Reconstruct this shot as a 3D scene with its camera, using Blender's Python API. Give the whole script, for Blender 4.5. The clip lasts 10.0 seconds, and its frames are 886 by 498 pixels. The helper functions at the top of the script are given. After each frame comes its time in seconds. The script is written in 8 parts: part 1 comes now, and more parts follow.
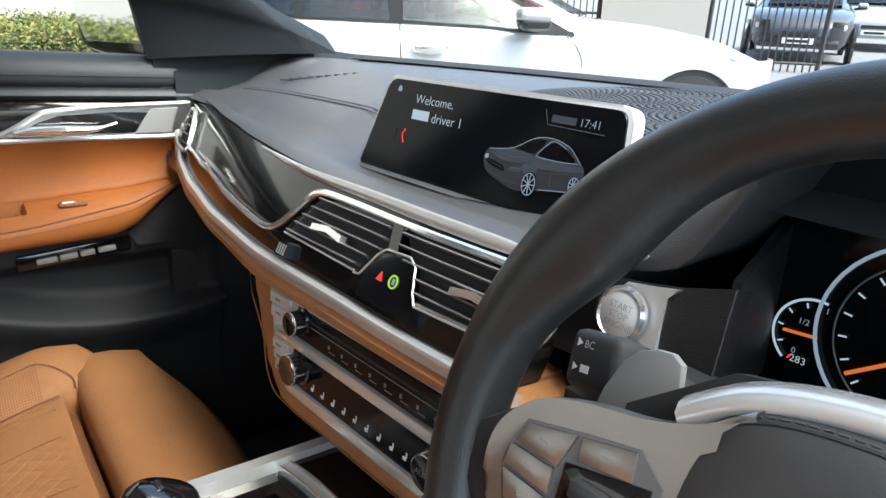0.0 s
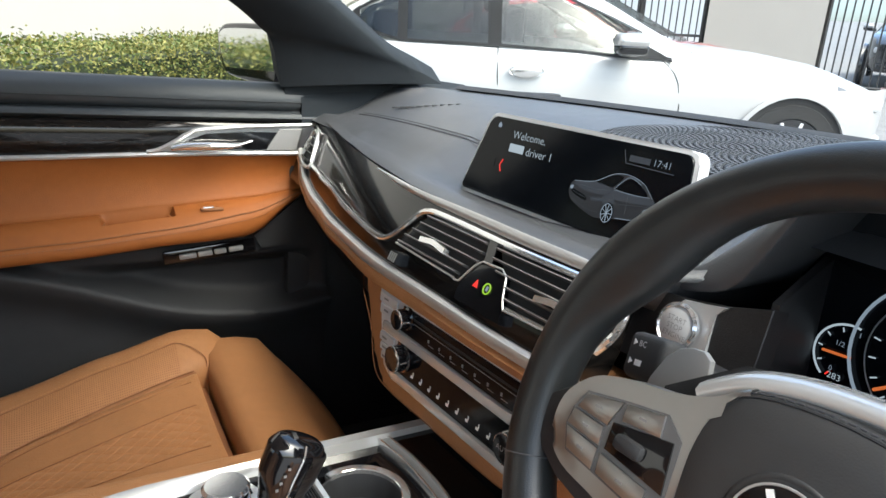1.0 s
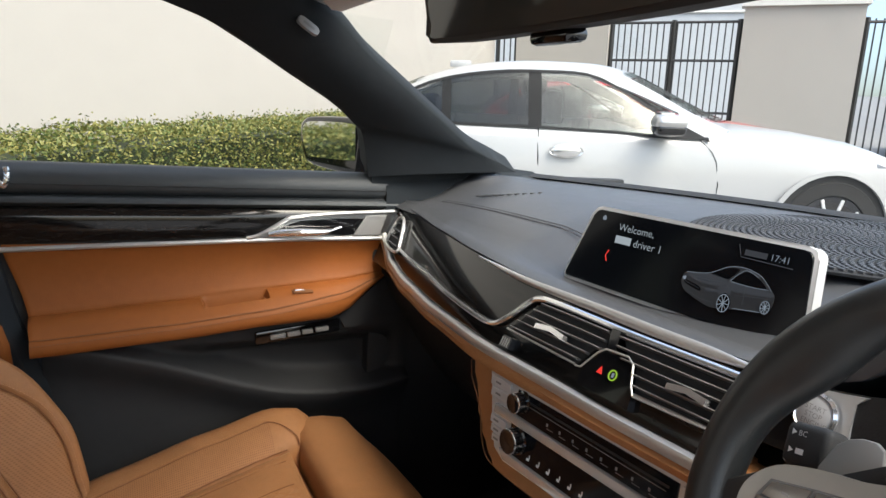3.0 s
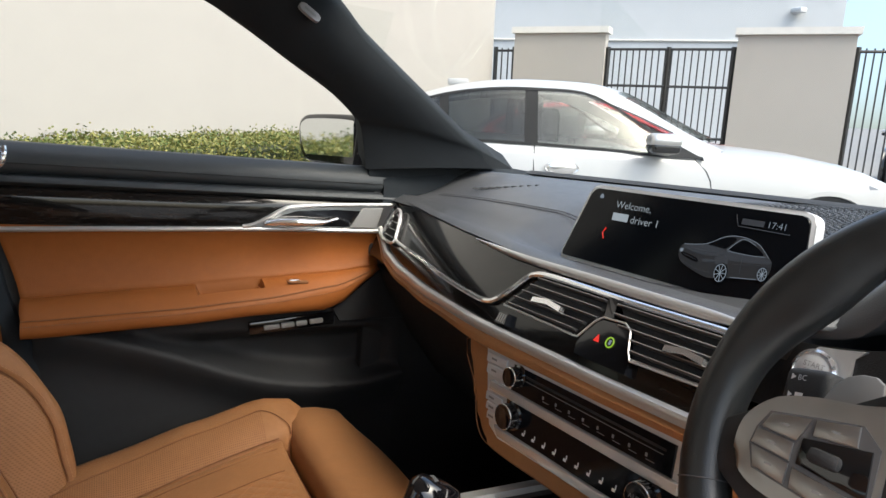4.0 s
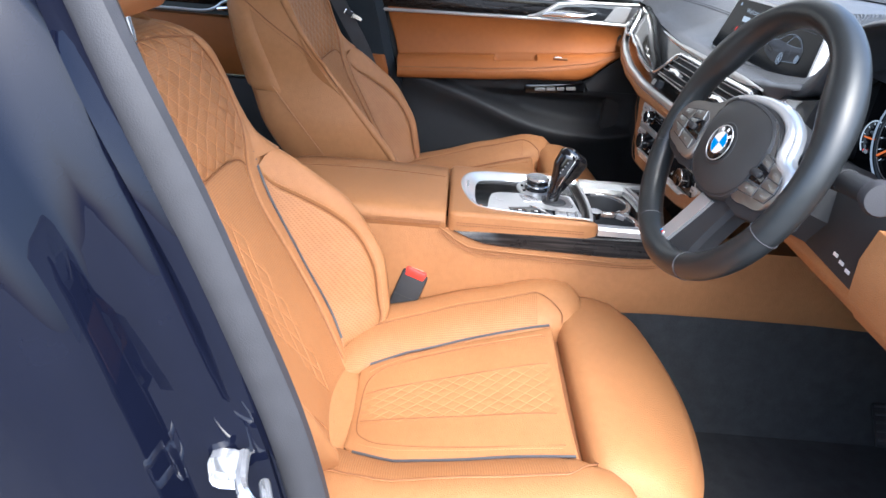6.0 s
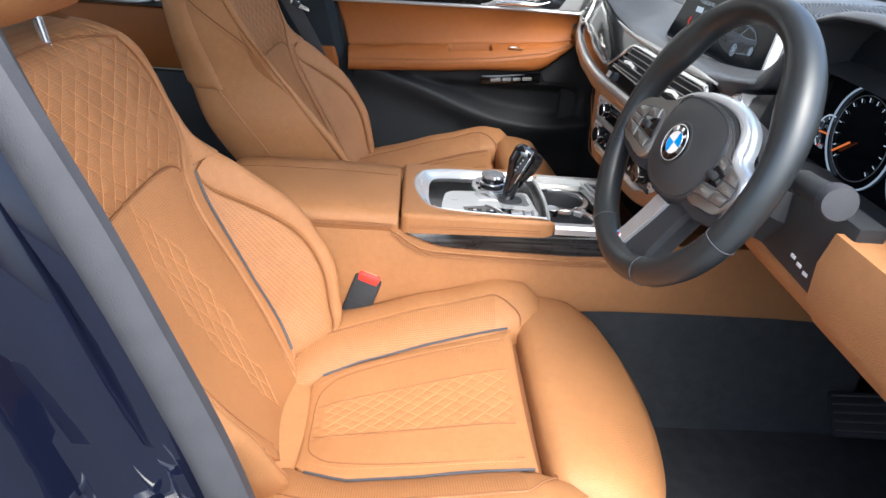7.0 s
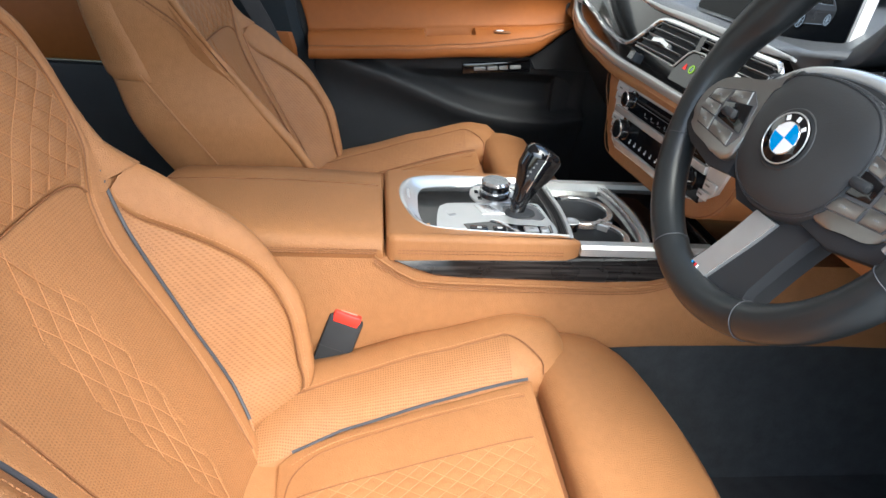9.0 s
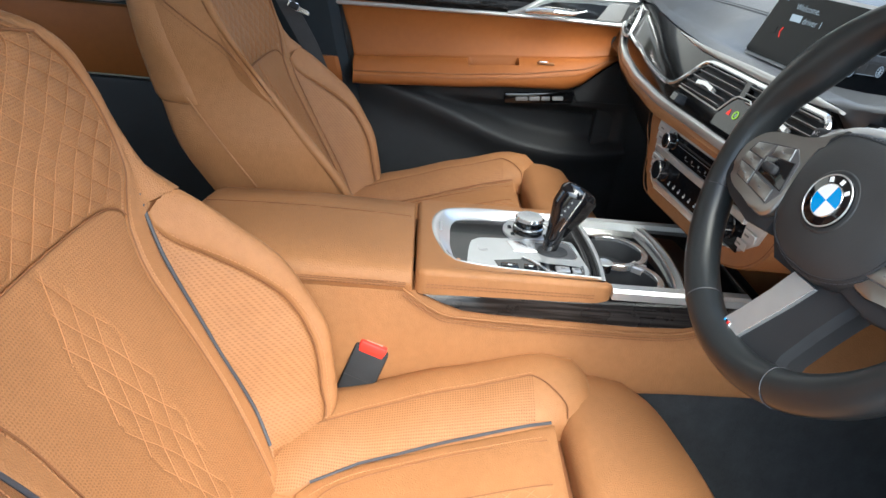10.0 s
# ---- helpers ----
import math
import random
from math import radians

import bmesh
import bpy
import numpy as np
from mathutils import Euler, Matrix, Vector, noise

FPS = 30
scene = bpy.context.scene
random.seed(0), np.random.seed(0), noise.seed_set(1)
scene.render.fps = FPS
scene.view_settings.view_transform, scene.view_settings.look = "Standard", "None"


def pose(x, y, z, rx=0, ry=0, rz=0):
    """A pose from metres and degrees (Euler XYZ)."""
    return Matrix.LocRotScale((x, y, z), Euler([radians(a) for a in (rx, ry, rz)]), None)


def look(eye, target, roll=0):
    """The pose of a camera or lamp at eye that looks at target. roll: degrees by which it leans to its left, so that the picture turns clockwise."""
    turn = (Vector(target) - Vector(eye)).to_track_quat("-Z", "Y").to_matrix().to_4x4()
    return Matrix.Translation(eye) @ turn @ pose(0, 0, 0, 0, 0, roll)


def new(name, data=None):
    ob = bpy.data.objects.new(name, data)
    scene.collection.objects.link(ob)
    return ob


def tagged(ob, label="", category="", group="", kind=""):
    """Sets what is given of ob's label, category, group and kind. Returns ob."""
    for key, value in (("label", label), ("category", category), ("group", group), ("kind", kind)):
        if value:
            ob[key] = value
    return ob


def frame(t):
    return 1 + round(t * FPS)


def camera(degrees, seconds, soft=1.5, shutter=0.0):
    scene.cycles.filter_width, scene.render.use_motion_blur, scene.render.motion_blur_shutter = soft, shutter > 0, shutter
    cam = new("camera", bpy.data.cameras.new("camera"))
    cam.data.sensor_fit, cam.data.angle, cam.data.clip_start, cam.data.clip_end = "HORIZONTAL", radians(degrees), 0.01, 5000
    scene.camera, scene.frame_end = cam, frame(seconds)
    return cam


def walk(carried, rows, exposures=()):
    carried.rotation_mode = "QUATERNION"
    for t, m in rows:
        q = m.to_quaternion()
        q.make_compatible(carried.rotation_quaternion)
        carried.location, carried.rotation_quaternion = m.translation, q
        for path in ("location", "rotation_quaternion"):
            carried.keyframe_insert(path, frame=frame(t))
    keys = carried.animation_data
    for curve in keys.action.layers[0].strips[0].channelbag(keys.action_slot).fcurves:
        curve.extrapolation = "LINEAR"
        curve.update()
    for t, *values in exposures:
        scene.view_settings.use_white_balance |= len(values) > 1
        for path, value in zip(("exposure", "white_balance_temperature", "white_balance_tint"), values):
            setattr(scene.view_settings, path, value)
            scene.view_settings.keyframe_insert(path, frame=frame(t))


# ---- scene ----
cam = camera(67.8, 10.0)
PATH = [
    (0, (0.437, -0.173, 1.132), (-1.059, 1.008, 0.524), 3.9),
    (0.5, (0.466, -0.18, 1.13), (-1.161, 0.827, 0.549), 4.9),
    (1, (0.518, -0.239, 1.161), (-1.132, 0.732, 0.582), 4.8),
    (1.5, (0.536, -0.275, 1.164), (-1.142, 0.676, 0.635), 4.9),
    (2, (0.523, -0.314, 1.17), (-1.186, 0.616, 0.706), 4.7),
    (2.5, (0.508, -0.348, 1.183), (-1.227, 0.56, 0.776), 4.6),
    (2.7, (0.506, -0.352, 1.191), (-1.235, 0.552, 0.799), 4.2),
    (4, (0.515, -0.357, 1.121), (-1.232, 0.571, 0.824), 5.1),
    (4.5, (0.593, -0.373, 1.13), (-1.246, 0.335, 0.788), 4.8),
    (4.8, (0.712, -0.347, 1.087), (-1.226, -0.112, 0.655), 6.1),
    (5, (0.804, -0.335, 1.062), (-1.124, -0.256, 0.536), 6.8),
    (5.5, (1.035, -0.363, 1.132), (-0.783, -0.351, 0.299), 5.9),
    (6, (1.172, -0.318, 1.2), (-0.602, -0.295, 0.276), 5.1),
    (6.2, (1.21, -0.293, 1.218), (-0.556, -0.245, 0.281), 5.1),
    (7.3, (1.031, -0.308, 1.193), (-0.722, -0.161, 0.241), 5.4),
    (7.5, (0.959, -0.317, 1.173), (-0.793, -0.165, 0.222), 5.5),
    (8, (0.901, -0.319, 1.128), (-0.851, -0.184, 0.174), 5.6),
    (8.5, (0.881, -0.314, 1.128), (-0.868, -0.154, 0.172), 5.0),
    (9, (0.886, -0.331, 1.128), (-0.856, -0.089, 0.176), 5.2),
    (9.5, (0.884, -0.35, 1.164), (-0.853, -0.061, 0.216), 5.8),
    (10, (0.872, -0.322, 1.148), (-0.902, -0.195, 0.232), 6.4),
]
walk(cam, [(t, look(eye, target, roll)) for t, eye, target, roll in PATH],
     [(0, 2.3, 5850, 0), (1.0, 2.1, 6000, 1), (2.5, 1.8, 6250, 4), (4.0, 1.7, 6250, 4), (4.5, 1.73, 6250, 5), (5.0, 1.7, 5900, 6), (5.5, 2.15, 5700, 6), (6.0, 2.5, 5400, 6), (7.5, 2.27, 5700, 2), (8.5, 2.3, 5650, 0), (10.0, 2.3, 5600, -2)])

# ---- light ----
world = bpy.data.worlds.new("sky")
scene.world = world
world.use_nodes = True
wn = world.node_tree
sky = wn.nodes.new("ShaderNodeTexSky")
sky.sky_type, sky.sun_disc = "NISHITA", False
sky.sun_elevation, sky.sun_rotation = radians(56), radians(74)
sky.air_density, sky.dust_density, sky.ozone_density = 1.0, 6.0, 1.0
wn.links.new(sky.outputs[0], wn.nodes["Background"].inputs[0])
wn.nodes["Background"].inputs[1].default_value = 0.15
sun_data = bpy.data.lights.new("sun", "SUN")
sun_data.energy, sun_data.angle, sun_data.color = 0.20, radians(50), (1.0, 0.97, 0.925)
sun = new("sun", sun_data)
sun.matrix_world = look((2.7, 0.8, 4.2), (0, 0, 0))


# ---- materials ----
def mat(name, color, rough=0.5, metal=0.0, vary=0.12, scale=30.0, bump=0.0, bscale=600.0, coat=0.0, spec=0.5, kind="noise"):
    """A procedural surface: base colour with variation at two scales and a fine relief."""
    m = bpy.data.materials.new(name)
    m.use_nodes = True
    n, l = m.node_tree.nodes, m.node_tree.links
    b = n["Principled BSDF"]
    b.inputs["Metallic"].default_value = metal
    b.inputs["Specular IOR Level"].default_value = spec
    b.inputs["Coat Weight"].default_value = coat
    b.inputs["Coat Roughness"].default_value = 0.03
    tc = n.new("ShaderNodeTexCoord")
    big = n.new("ShaderNodeTexNoise")
    big.inputs["Scale"].default_value, big.inputs["Detail"].default_value = scale * 0.12, 3
    fine = n.new("ShaderNodeTexNoise")
    fine.inputs["Scale"].default_value, fine.inputs["Detail"].default_value = scale, 4
    l.new(tc.outputs["Object"], big.inputs["Vector"])
    l.new(tc.outputs["Object"], fine.inputs["Vector"])
    mix = n.new("ShaderNodeMix")
    mix.data_type, mix.inputs[0].default_value = "FLOAT", 0.5
    l.new(big.outputs[0], mix.inputs[2])
    l.new(fine.outputs[0], mix.inputs[3])
    ramp = n.new("ShaderNodeValToRGB")
    ramp.color_ramp.elements[0].position, ramp.color_ramp.elements[1].position = 0.3, 0.7
    ramp.color_ramp.elements[0].color = (*[c * (1 - vary) for c in color], 1)
    ramp.color_ramp.elements[1].color = (*[min(1, c * (1 + vary)) for c in color], 1)
    l.new(mix.outputs[0], ramp.inputs[0])
    l.new(ramp.outputs[0], b.inputs["Base Color"])
    mr = n.new("ShaderNodeMapRange")
    mr.inputs[3].default_value, mr.inputs[4].default_value = max(0.02, rough * 0.85), min(1, rough * 1.15)
    l.new(fine.outputs[0], mr.inputs[0])
    l.new(mr.outputs[0], b.inputs["Roughness"])
    if bump:
        if kind == "voronoi":
            t = n.new("ShaderNodeTexVoronoi")
        else:
            t = n.new("ShaderNodeTexNoise")
            t.inputs["Detail"].default_value = 3
        t.inputs["Scale"].default_value = bscale
        l.new(tc.outputs["Object"], t.inputs["Vector"])
        bp = n.new("ShaderNodeBump")
        bp.inputs["Strength"].default_value, bp.inputs["Distance"].default_value = bump, 0.001
        l.new(t.outputs[0], bp.inputs["Height"])
        l.new(bp.outputs[0], b.inputs["Normal"])
    return m


def wood(name, dark, light, rough, coat, stretch):
    """Dark open-grain veneer: fine streaks along the object's y axis."""
    m = mat(name, dark, rough, coat=coat)
    n, l = m.node_tree.nodes, m.node_tree.links
    b = n["Principled BSDF"]
    tc, mp, t = n.new("ShaderNodeTexCoord"), n.new("ShaderNodeMapping"), n.new("ShaderNodeTexNoise")
    mp.inputs["Scale"].default_value = stretch
    t.inputs["Scale"].default_value, t.inputs["Detail"].default_value = 1.0, 5
    r = n.new("ShaderNodeValToRGB")
    r.color_ramp.elements[0].position, r.color_ramp.elements[1].position = 0.42, 0.62
    r.color_ramp.elements[0].color, r.color_ramp.elements[1].color = (*dark, 1), (*light, 1)
    l.new(tc.outputs["Object"], mp.inputs[0])
    l.new(mp.outputs[0], t.inputs[0])
    l.new(t.outputs[0], r.inputs[0])
    l.new(r.outputs[0], b.inputs["Base Color"])
    return m


def glow(name, color, strength):
    m = bpy.data.materials.new(name)
    m.use_nodes = True
    b = m.node_tree.nodes["Principled BSDF"]
    b.inputs["Base Color"].default_value = (0.01, 0.01, 0.01, 1)
    b.inputs["Emission Color"].default_value = (*color, 1)
    b.inputs["Emission Strength"].default_value = strength
    return m


def perforated(name, base, turn, hole):
    """Leather with a regular grid of tiny punched holes."""
    m = base.copy()
    m.name = name
    n, l = m.node_tree.nodes, m.node_tree.links
    b = n["Principled BSDF"]
    old = b.inputs["Base Color"].links[0].from_socket
    tc, mp, vo = n.new("ShaderNodeTexCoord"), n.new("ShaderNodeMapping"), n.new("ShaderNodeTexVoronoi")
    mp.inputs["Rotation"].default_value = turn
    vo.voronoi_dimensions = "2D"
    vo.inputs["Scale"].default_value, vo.inputs["Randomness"].default_value = 310, 0.0
    r = n.new("ShaderNodeValToRGB")
    r.color_ramp.elements[0].position, r.color_ramp.elements[1].position = 0.20, 0.34
    r.color_ramp.elements[0].color, r.color_ramp.elements[1].color = (*hole, 1), (1, 1, 1, 1)
    mx = n.new("ShaderNodeMix")
    mx.data_type, mx.blend_type, mx.inputs[0].default_value = "RGBA", "MULTIPLY", 1.0
    l.new(tc.outputs["Object"], mp.inputs[0])
    l.new(mp.outputs[0], vo.inputs["Vector"])
    l.new(vo.outputs["Distance"], r.inputs[0])
    l.new(old, mx.inputs[6])
    l.new(r.outputs[0], mx.inputs[7])
    l.new(mx.outputs[2], b.inputs["Base Color"])
    return m


def glass(name, tint, least=0.015):
    m = bpy.data.materials.new(name)
    m.use_nodes = True
    n, l = m.node_tree.nodes, m.node_tree.links
    n.remove(n["Principled BSDF"])
    tr, gl, lw, mx = n.new("ShaderNodeBsdfTransparent"), n.new("ShaderNodeBsdfGlossy"), n.new("ShaderNodeLayerWeight"), n.new("ShaderNodeMixShader")
    pw, mr = n.new("ShaderNodeMath"), n.new("ShaderNodeMapRange")
    tr.inputs[0].default_value = (*tint, 1)
    gl.inputs["Roughness"].default_value = 0.02
    lw.inputs[0].default_value = 0.5
    pw.operation, pw.inputs[1].default_value = "POWER", 4.0
    mr.inputs[3].default_value, mr.inputs[4].default_value = least, max(least, 0.35)
    l.new(lw.outputs["Facing"], pw.inputs[0])
    l.new(pw.outputs[0], mr.inputs[0])
    l.new(mr.outputs[0], mx.inputs[0])
    l.new(tr.outputs[0], mx.inputs[1])
    l.new(gl.outputs[0], mx.inputs[2])
    l.new(mx.outputs[0], n["Material Output"].inputs[0])
    return m


TAN = mat("tan_leather", (0.352, 0.163, 0.064), 0.45, vary=0.10, scale=90, bump=0.5, bscale=620, spec=0.25, kind="voronoi")
TAN_PERF = perforated("perforated_tan_leather", TAN, (math.pi / 2, 0, 0), (0.76, 0.71, 0.68))
TAN_PERF_FLAT = perforated("perforated_tan_cushion_leather", TAN, (0, 0, 0), (0.60, 0.54, 0.50))
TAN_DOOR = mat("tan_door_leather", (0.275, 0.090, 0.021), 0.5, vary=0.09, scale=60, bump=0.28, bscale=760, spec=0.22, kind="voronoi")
THREAD = mat("tan_thread", (0.44, 0.20, 0.078), 0.7, vary=0.1)
# seam brown, also used as painted shade in the seat gap and switch recess
THREAD_DARK = mat("brown_seam_and_gap_shade", (0.22, 0.09, 0.032), 0.8, vary=0.1)
PLATE = mat("brushed_grey_metal", (0.40, 0.40, 0.395), 0.30, metal=0.95, vary=0.06, scale=60, bump=0.1, bscale=2500)
MIRROR_DIM = mat("dimmed_mirror_glass", (0.05, 0.055, 0.054), 0.05, vary=0.02)
PIPING = mat("grey_piping", (0.055, 0.055, 0.062), 0.55, vary=0.1)
BLACK = mat("black_leather", (0.034, 0.035, 0.036), 0.45, vary=0.15, scale=40, bump=0.10, bscale=900, kind="voronoi")
BLACK_SOFT = mat("black_soft_plastic", (0.029, 0.030, 0.032), 0.6, spec=0.3, vary=0.15, scale=60, bump=0.3, bscale=1200)
DASHPAD = mat("slate_dashboard_leather", (0.068, 0.071, 0.076), 0.36, vary=0.12, scale=40, bump=0.25, bscale=1000, kind="voronoi")
GREYSILL = mat("slate_door_leather", (0.035, 0.04, 0.044), 0.45, vary=0.12, scale=40, bump=0.25, bscale=1000, kind="voronoi")
PILLAR = mat("charcoal_pillar_cloth", (0.020, 0.024, 0.028), 0.9, spec=0.2, vary=0.15, scale=80, bump=0.3, bscale=1500)
CARPET = mat("black_carpet", (0.036, 0.037, 0.038), 0.95, vary=0.35, scale=300, bump=0.8, bscale=1500)
PIANO = wood("black_gloss_veneer", (0.004, 0.004, 0.004), (0.016, 0.014, 0.013), 0.12, 0.35, (12, 60, 300))
PIANO.node_tree.nodes["Principled BSDF"].inputs["Specular IOR Level"].default_value = 0.3
OAK = wood("dark_open_grain_wood", (0.006, 0.005, 0.005), (0.030, 0.026, 0.024), 0.28, 0.0, (300, 12, 300))
OAK.node_tree.nodes["Principled BSDF"].inputs["Specular IOR Level"].default_value = 0.25
CARBON = mat("black_carbon_weave", (0.012, 0.012, 0.013), 0.35, vary=0.6, scale=500, bump=0.5, bscale=900)
PADDLE = mat("dark_grey_metal", (0.30, 0.30, 0.295), 0.4, metal=0.3, vary=0.06)
SLAT = mat("dark_satin_slat", (0.085, 0.085, 0.088), 0.3, vary=0.1, coat=0.3)
GLOSS = mat("black_gloss_plastic", (0.006, 0.006, 0.007), 0.08, vary=0.1, coat=0.5)
SATIN = mat("satin_aluminium", (0.54, 0.54, 0.535), 0.30, metal=0.6, vary=0.06, scale=60, bump=0.1, bscale=2500)
BRIGHT = mat("bright_silver_trim", (0.62, 0.62, 0.61), 0.24, metal=0.55, vary=0.04)
CHROME = mat("polished_chrome", (0.80, 0.80, 0.80), 0.12, metal=0.85, vary=0.04)
SILVER = mat("silver_painted_trim", (0.60, 0.61, 0.615), 0.40, metal=0.3, vary=0.08, scale=40)
RIM = mat("black_wheel_leather", (0.017, 0.019, 0.020), 0.34, vary=0.15, scale=60, bump=0.10, bscale=1100, kind="voronoi")
RUBBER = mat("grey_rubber_seal", (0.034, 0.033, 0.036), 0.6, vary=0.2, scale=60, bump=0.3, bscale=800)
PAINT_DARK = mat("dark_blue_car_paint", (0.004, 0.005, 0.012), 0.02, vary=0.1, spec=0.2, coat=0.12)
SCREEN = mat("black_display_glass", (0.004, 0.005, 0.007), 0.12, vary=0.1, spec=0.2)
WHITE_INK = mat("white_print", (0.75, 0.75, 0.75), 0.5, vary=0.02)
GREY_INK = mat("grey_print", (0.22, 0.22, 0.22), 0.5, vary=0.02)
RED_PLASTIC = mat("red_buckle_plastic", (0.75, 0.04, 0.025), 0.35, vary=0.08)
WEBBING = mat("black_belt_webbing", (0.045, 0.045, 0.048), 0.7, vary=0.2, scale=200, bump=0.6, bscale=900)
BLUE_ENAMEL = mat("blue_enamel", (0.01, 0.25, 0.62), 0.15, vary=0.03, coat=0.6)
WHITE_ENAMEL = mat("white_enamel", (0.8, 0.8, 0.8), 0.15, vary=0.02, coat=0.6)
RED_ENAMEL = mat("red_enamel", (0.6, 0.02, 0.02), 0.2, vary=0.03)
GLOW_WHITE = glow("display_white", (0.75, 0.82, 0.9), 0.13)
GLOW_DIM = glow("display_grey", (0.16, 0.18, 0.23), 0.05)
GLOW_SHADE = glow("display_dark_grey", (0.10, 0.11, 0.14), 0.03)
GLOW_MID = glow("display_light_grey", (0.35, 0.40, 0.48), 0.16)
GLOW_RED = glow("lit_red", (1.0, 0.03, 0.02), 0.26)
GLOW_GREEN = glow("lit_green", (0.55, 0.9, 0.05), 0.16)
GLOW_ORANGE = glow("lit_orange", (1.0, 0.22, 0.05), 0.14)
WINDSCREEN = glass("clear_glass", (0.95, 0.97, 0.96))
TINTED = glass("tinted_glass", (0.36, 0.41, 0.37))
CARGLASS = glass("parked_car_glass", (0.50, 0.53, 0.51), 0.085)
PRIVACY = glass("dark_parked_car_glass", (0.24, 0.26, 0.25), 0.075)
CAR_WHITE = mat("white_car_paint", (0.37, 0.375, 0.38), 0.3, vary=0.02, coat=0.5)
CAR_RED = mat("red_car_paint", (0.5, 0.03, 0.03), 0.2, vary=0.03, coat=1.0)
CAR_BLACK = mat("black_car_paint", (0.012, 0.013, 0.016), 0.2, vary=0.05, coat=1.0)
CAR_SILVER = mat("silver_car_paint", (0.35, 0.34, 0.32), 0.25, metal=0.4, vary=0.04, coat=1.0)
TYRE = mat("tyre_rubber", (0.015, 0.015, 0.015), 0.8, vary=0.2)
RENDER_WALL = mat("cream_rendered_wall", (0.37, 0.35, 0.32), 0.9, vary=0.035, scale=6, bump=0.3, bscale=120)
COPING = mat("pale_stone_coping", (0.62, 0.61, 0.58), 0.85, vary=0.08, scale=10)
GREY_CLAD = mat("grey_metal_cladding", (0.50, 0.52, 0.54), 0.5, vary=0.04, scale=4)
FENCE = mat("black_painted_steel", (0.02, 0.02, 0.02), 0.5, vary=0.15)
ASPHALT = mat("asphalt", (0.18, 0.18, 0.18), 0.9, vary=0.25, scale=60, bump=0.6, bscale=200)
LEAF = mat("hedge_leaf", (0.062, 0.095, 0.024), 0.65, vary=0.28, scale=6)
LEAF_SHADE = mat("hedge_inner_shade", (0.02, 0.03, 0.01), 0.9, vary=0.4, scale=20)
LINING = mat("grey_roof_lining", (0.68, 0.67, 0.65), 0.95, vary=0.05, scale=60, bump=0.3, bscale=1500)
for m_, lo, hi in ((LEAF, (0.04, 0.075, 0.012, 1), (0.22, 0.20, 0.05, 1)),):
    n_ = m_.node_tree.nodes
    geo, rp = n_.new("ShaderNodeNewGeometry"), n_.new("ShaderNodeValToRGB")
    rp.color_ramp.elements[0].color, rp.color_ramp.elements[1].color = lo, hi
    m_.node_tree.links.new(geo.outputs["Random Per Island"], rp.inputs[0])
    m_.node_tree.links.new(rp.outputs[0], n_["Principled BSDF"].inputs["Base Color"])


# ---- mesh helpers ----
def link(name, bm, material, parent=None, label="", smooth=40):
    me = bpy.data.meshes.new(name)
    bmesh.ops.recalc_face_normals(bm, faces=bm.faces)
    bm.to_mesh(me)
    bm.free()
    me.materials.append(material)
    for p in me.polygons:
        p.use_smooth = True
    me.set_sharp_from_angle(angle=radians(smooth))
    ob = new(name, me)
    if parent is not None:
        ob.parent = parent
    if label:
        ob["label"] = label
    return ob


def part(name, bm, material, parent, label="", smooth=40):
    return link(name, bm, material, parent, label, smooth)


def thing(name, label, category, group="", kind="", at=(0, 0, 0)):
    ob = new(name)
    ob.empty_display_size = 0.05
    ob.location = at
    return tagged(ob, label, category, group, kind)


def struct(name, bm, material, label, category, smooth=40):
    return tagged(link(name, bm, material, None, "", smooth), label, category, "", "structure")


def V(*p):
    return Vector(p)


def loft(rings, closed=True, caps=True, bm=None):
    """Skin over rings of equal length; closed: each ring is a loop."""
    bm = bm or bmesh.new()
    vs = [[bm.verts.new(p) for p in r] for r in rings]
    n = len(rings[0])
    for a, b in zip(vs, vs[1:]):
        for i in range(n if closed else n - 1):
            j = (i + 1) % n
            bm.faces.new((a[i], a[j], b[j], b[i]))
    if caps and closed:
        bm.faces.new(vs[0])
        bm.faces.new(vs[-1])
    return bm


def smooth_path(pts, n=8, loop=False):
    """Catmull-Rom through the points."""
    pts = [Vector(p) for p in pts]
    out, k = [], len(pts)
    for i in range(k if loop else k - 1):
        if loop:
            p0, p1, p2, p3 = pts[i - 1], pts[i], pts[(i + 1) % k], pts[(i + 2) % k]
        else:
            p0, p1, p2, p3 = pts[max(i - 1, 0)], pts[i], pts[i + 1], pts[min(i + 2, k - 1)]
        for j in range(n):
            t = j / n
            out.append(0.5 * (2 * p1 + (p2 - p0) * t + (2 * p0 - 5 * p1 + 4 * p2 - p3) * t * t + (3 * p1 - p0 - 3 * p2 + p3) * t ** 3))
    if not loop:
        out.append(pts[-1])
    return out


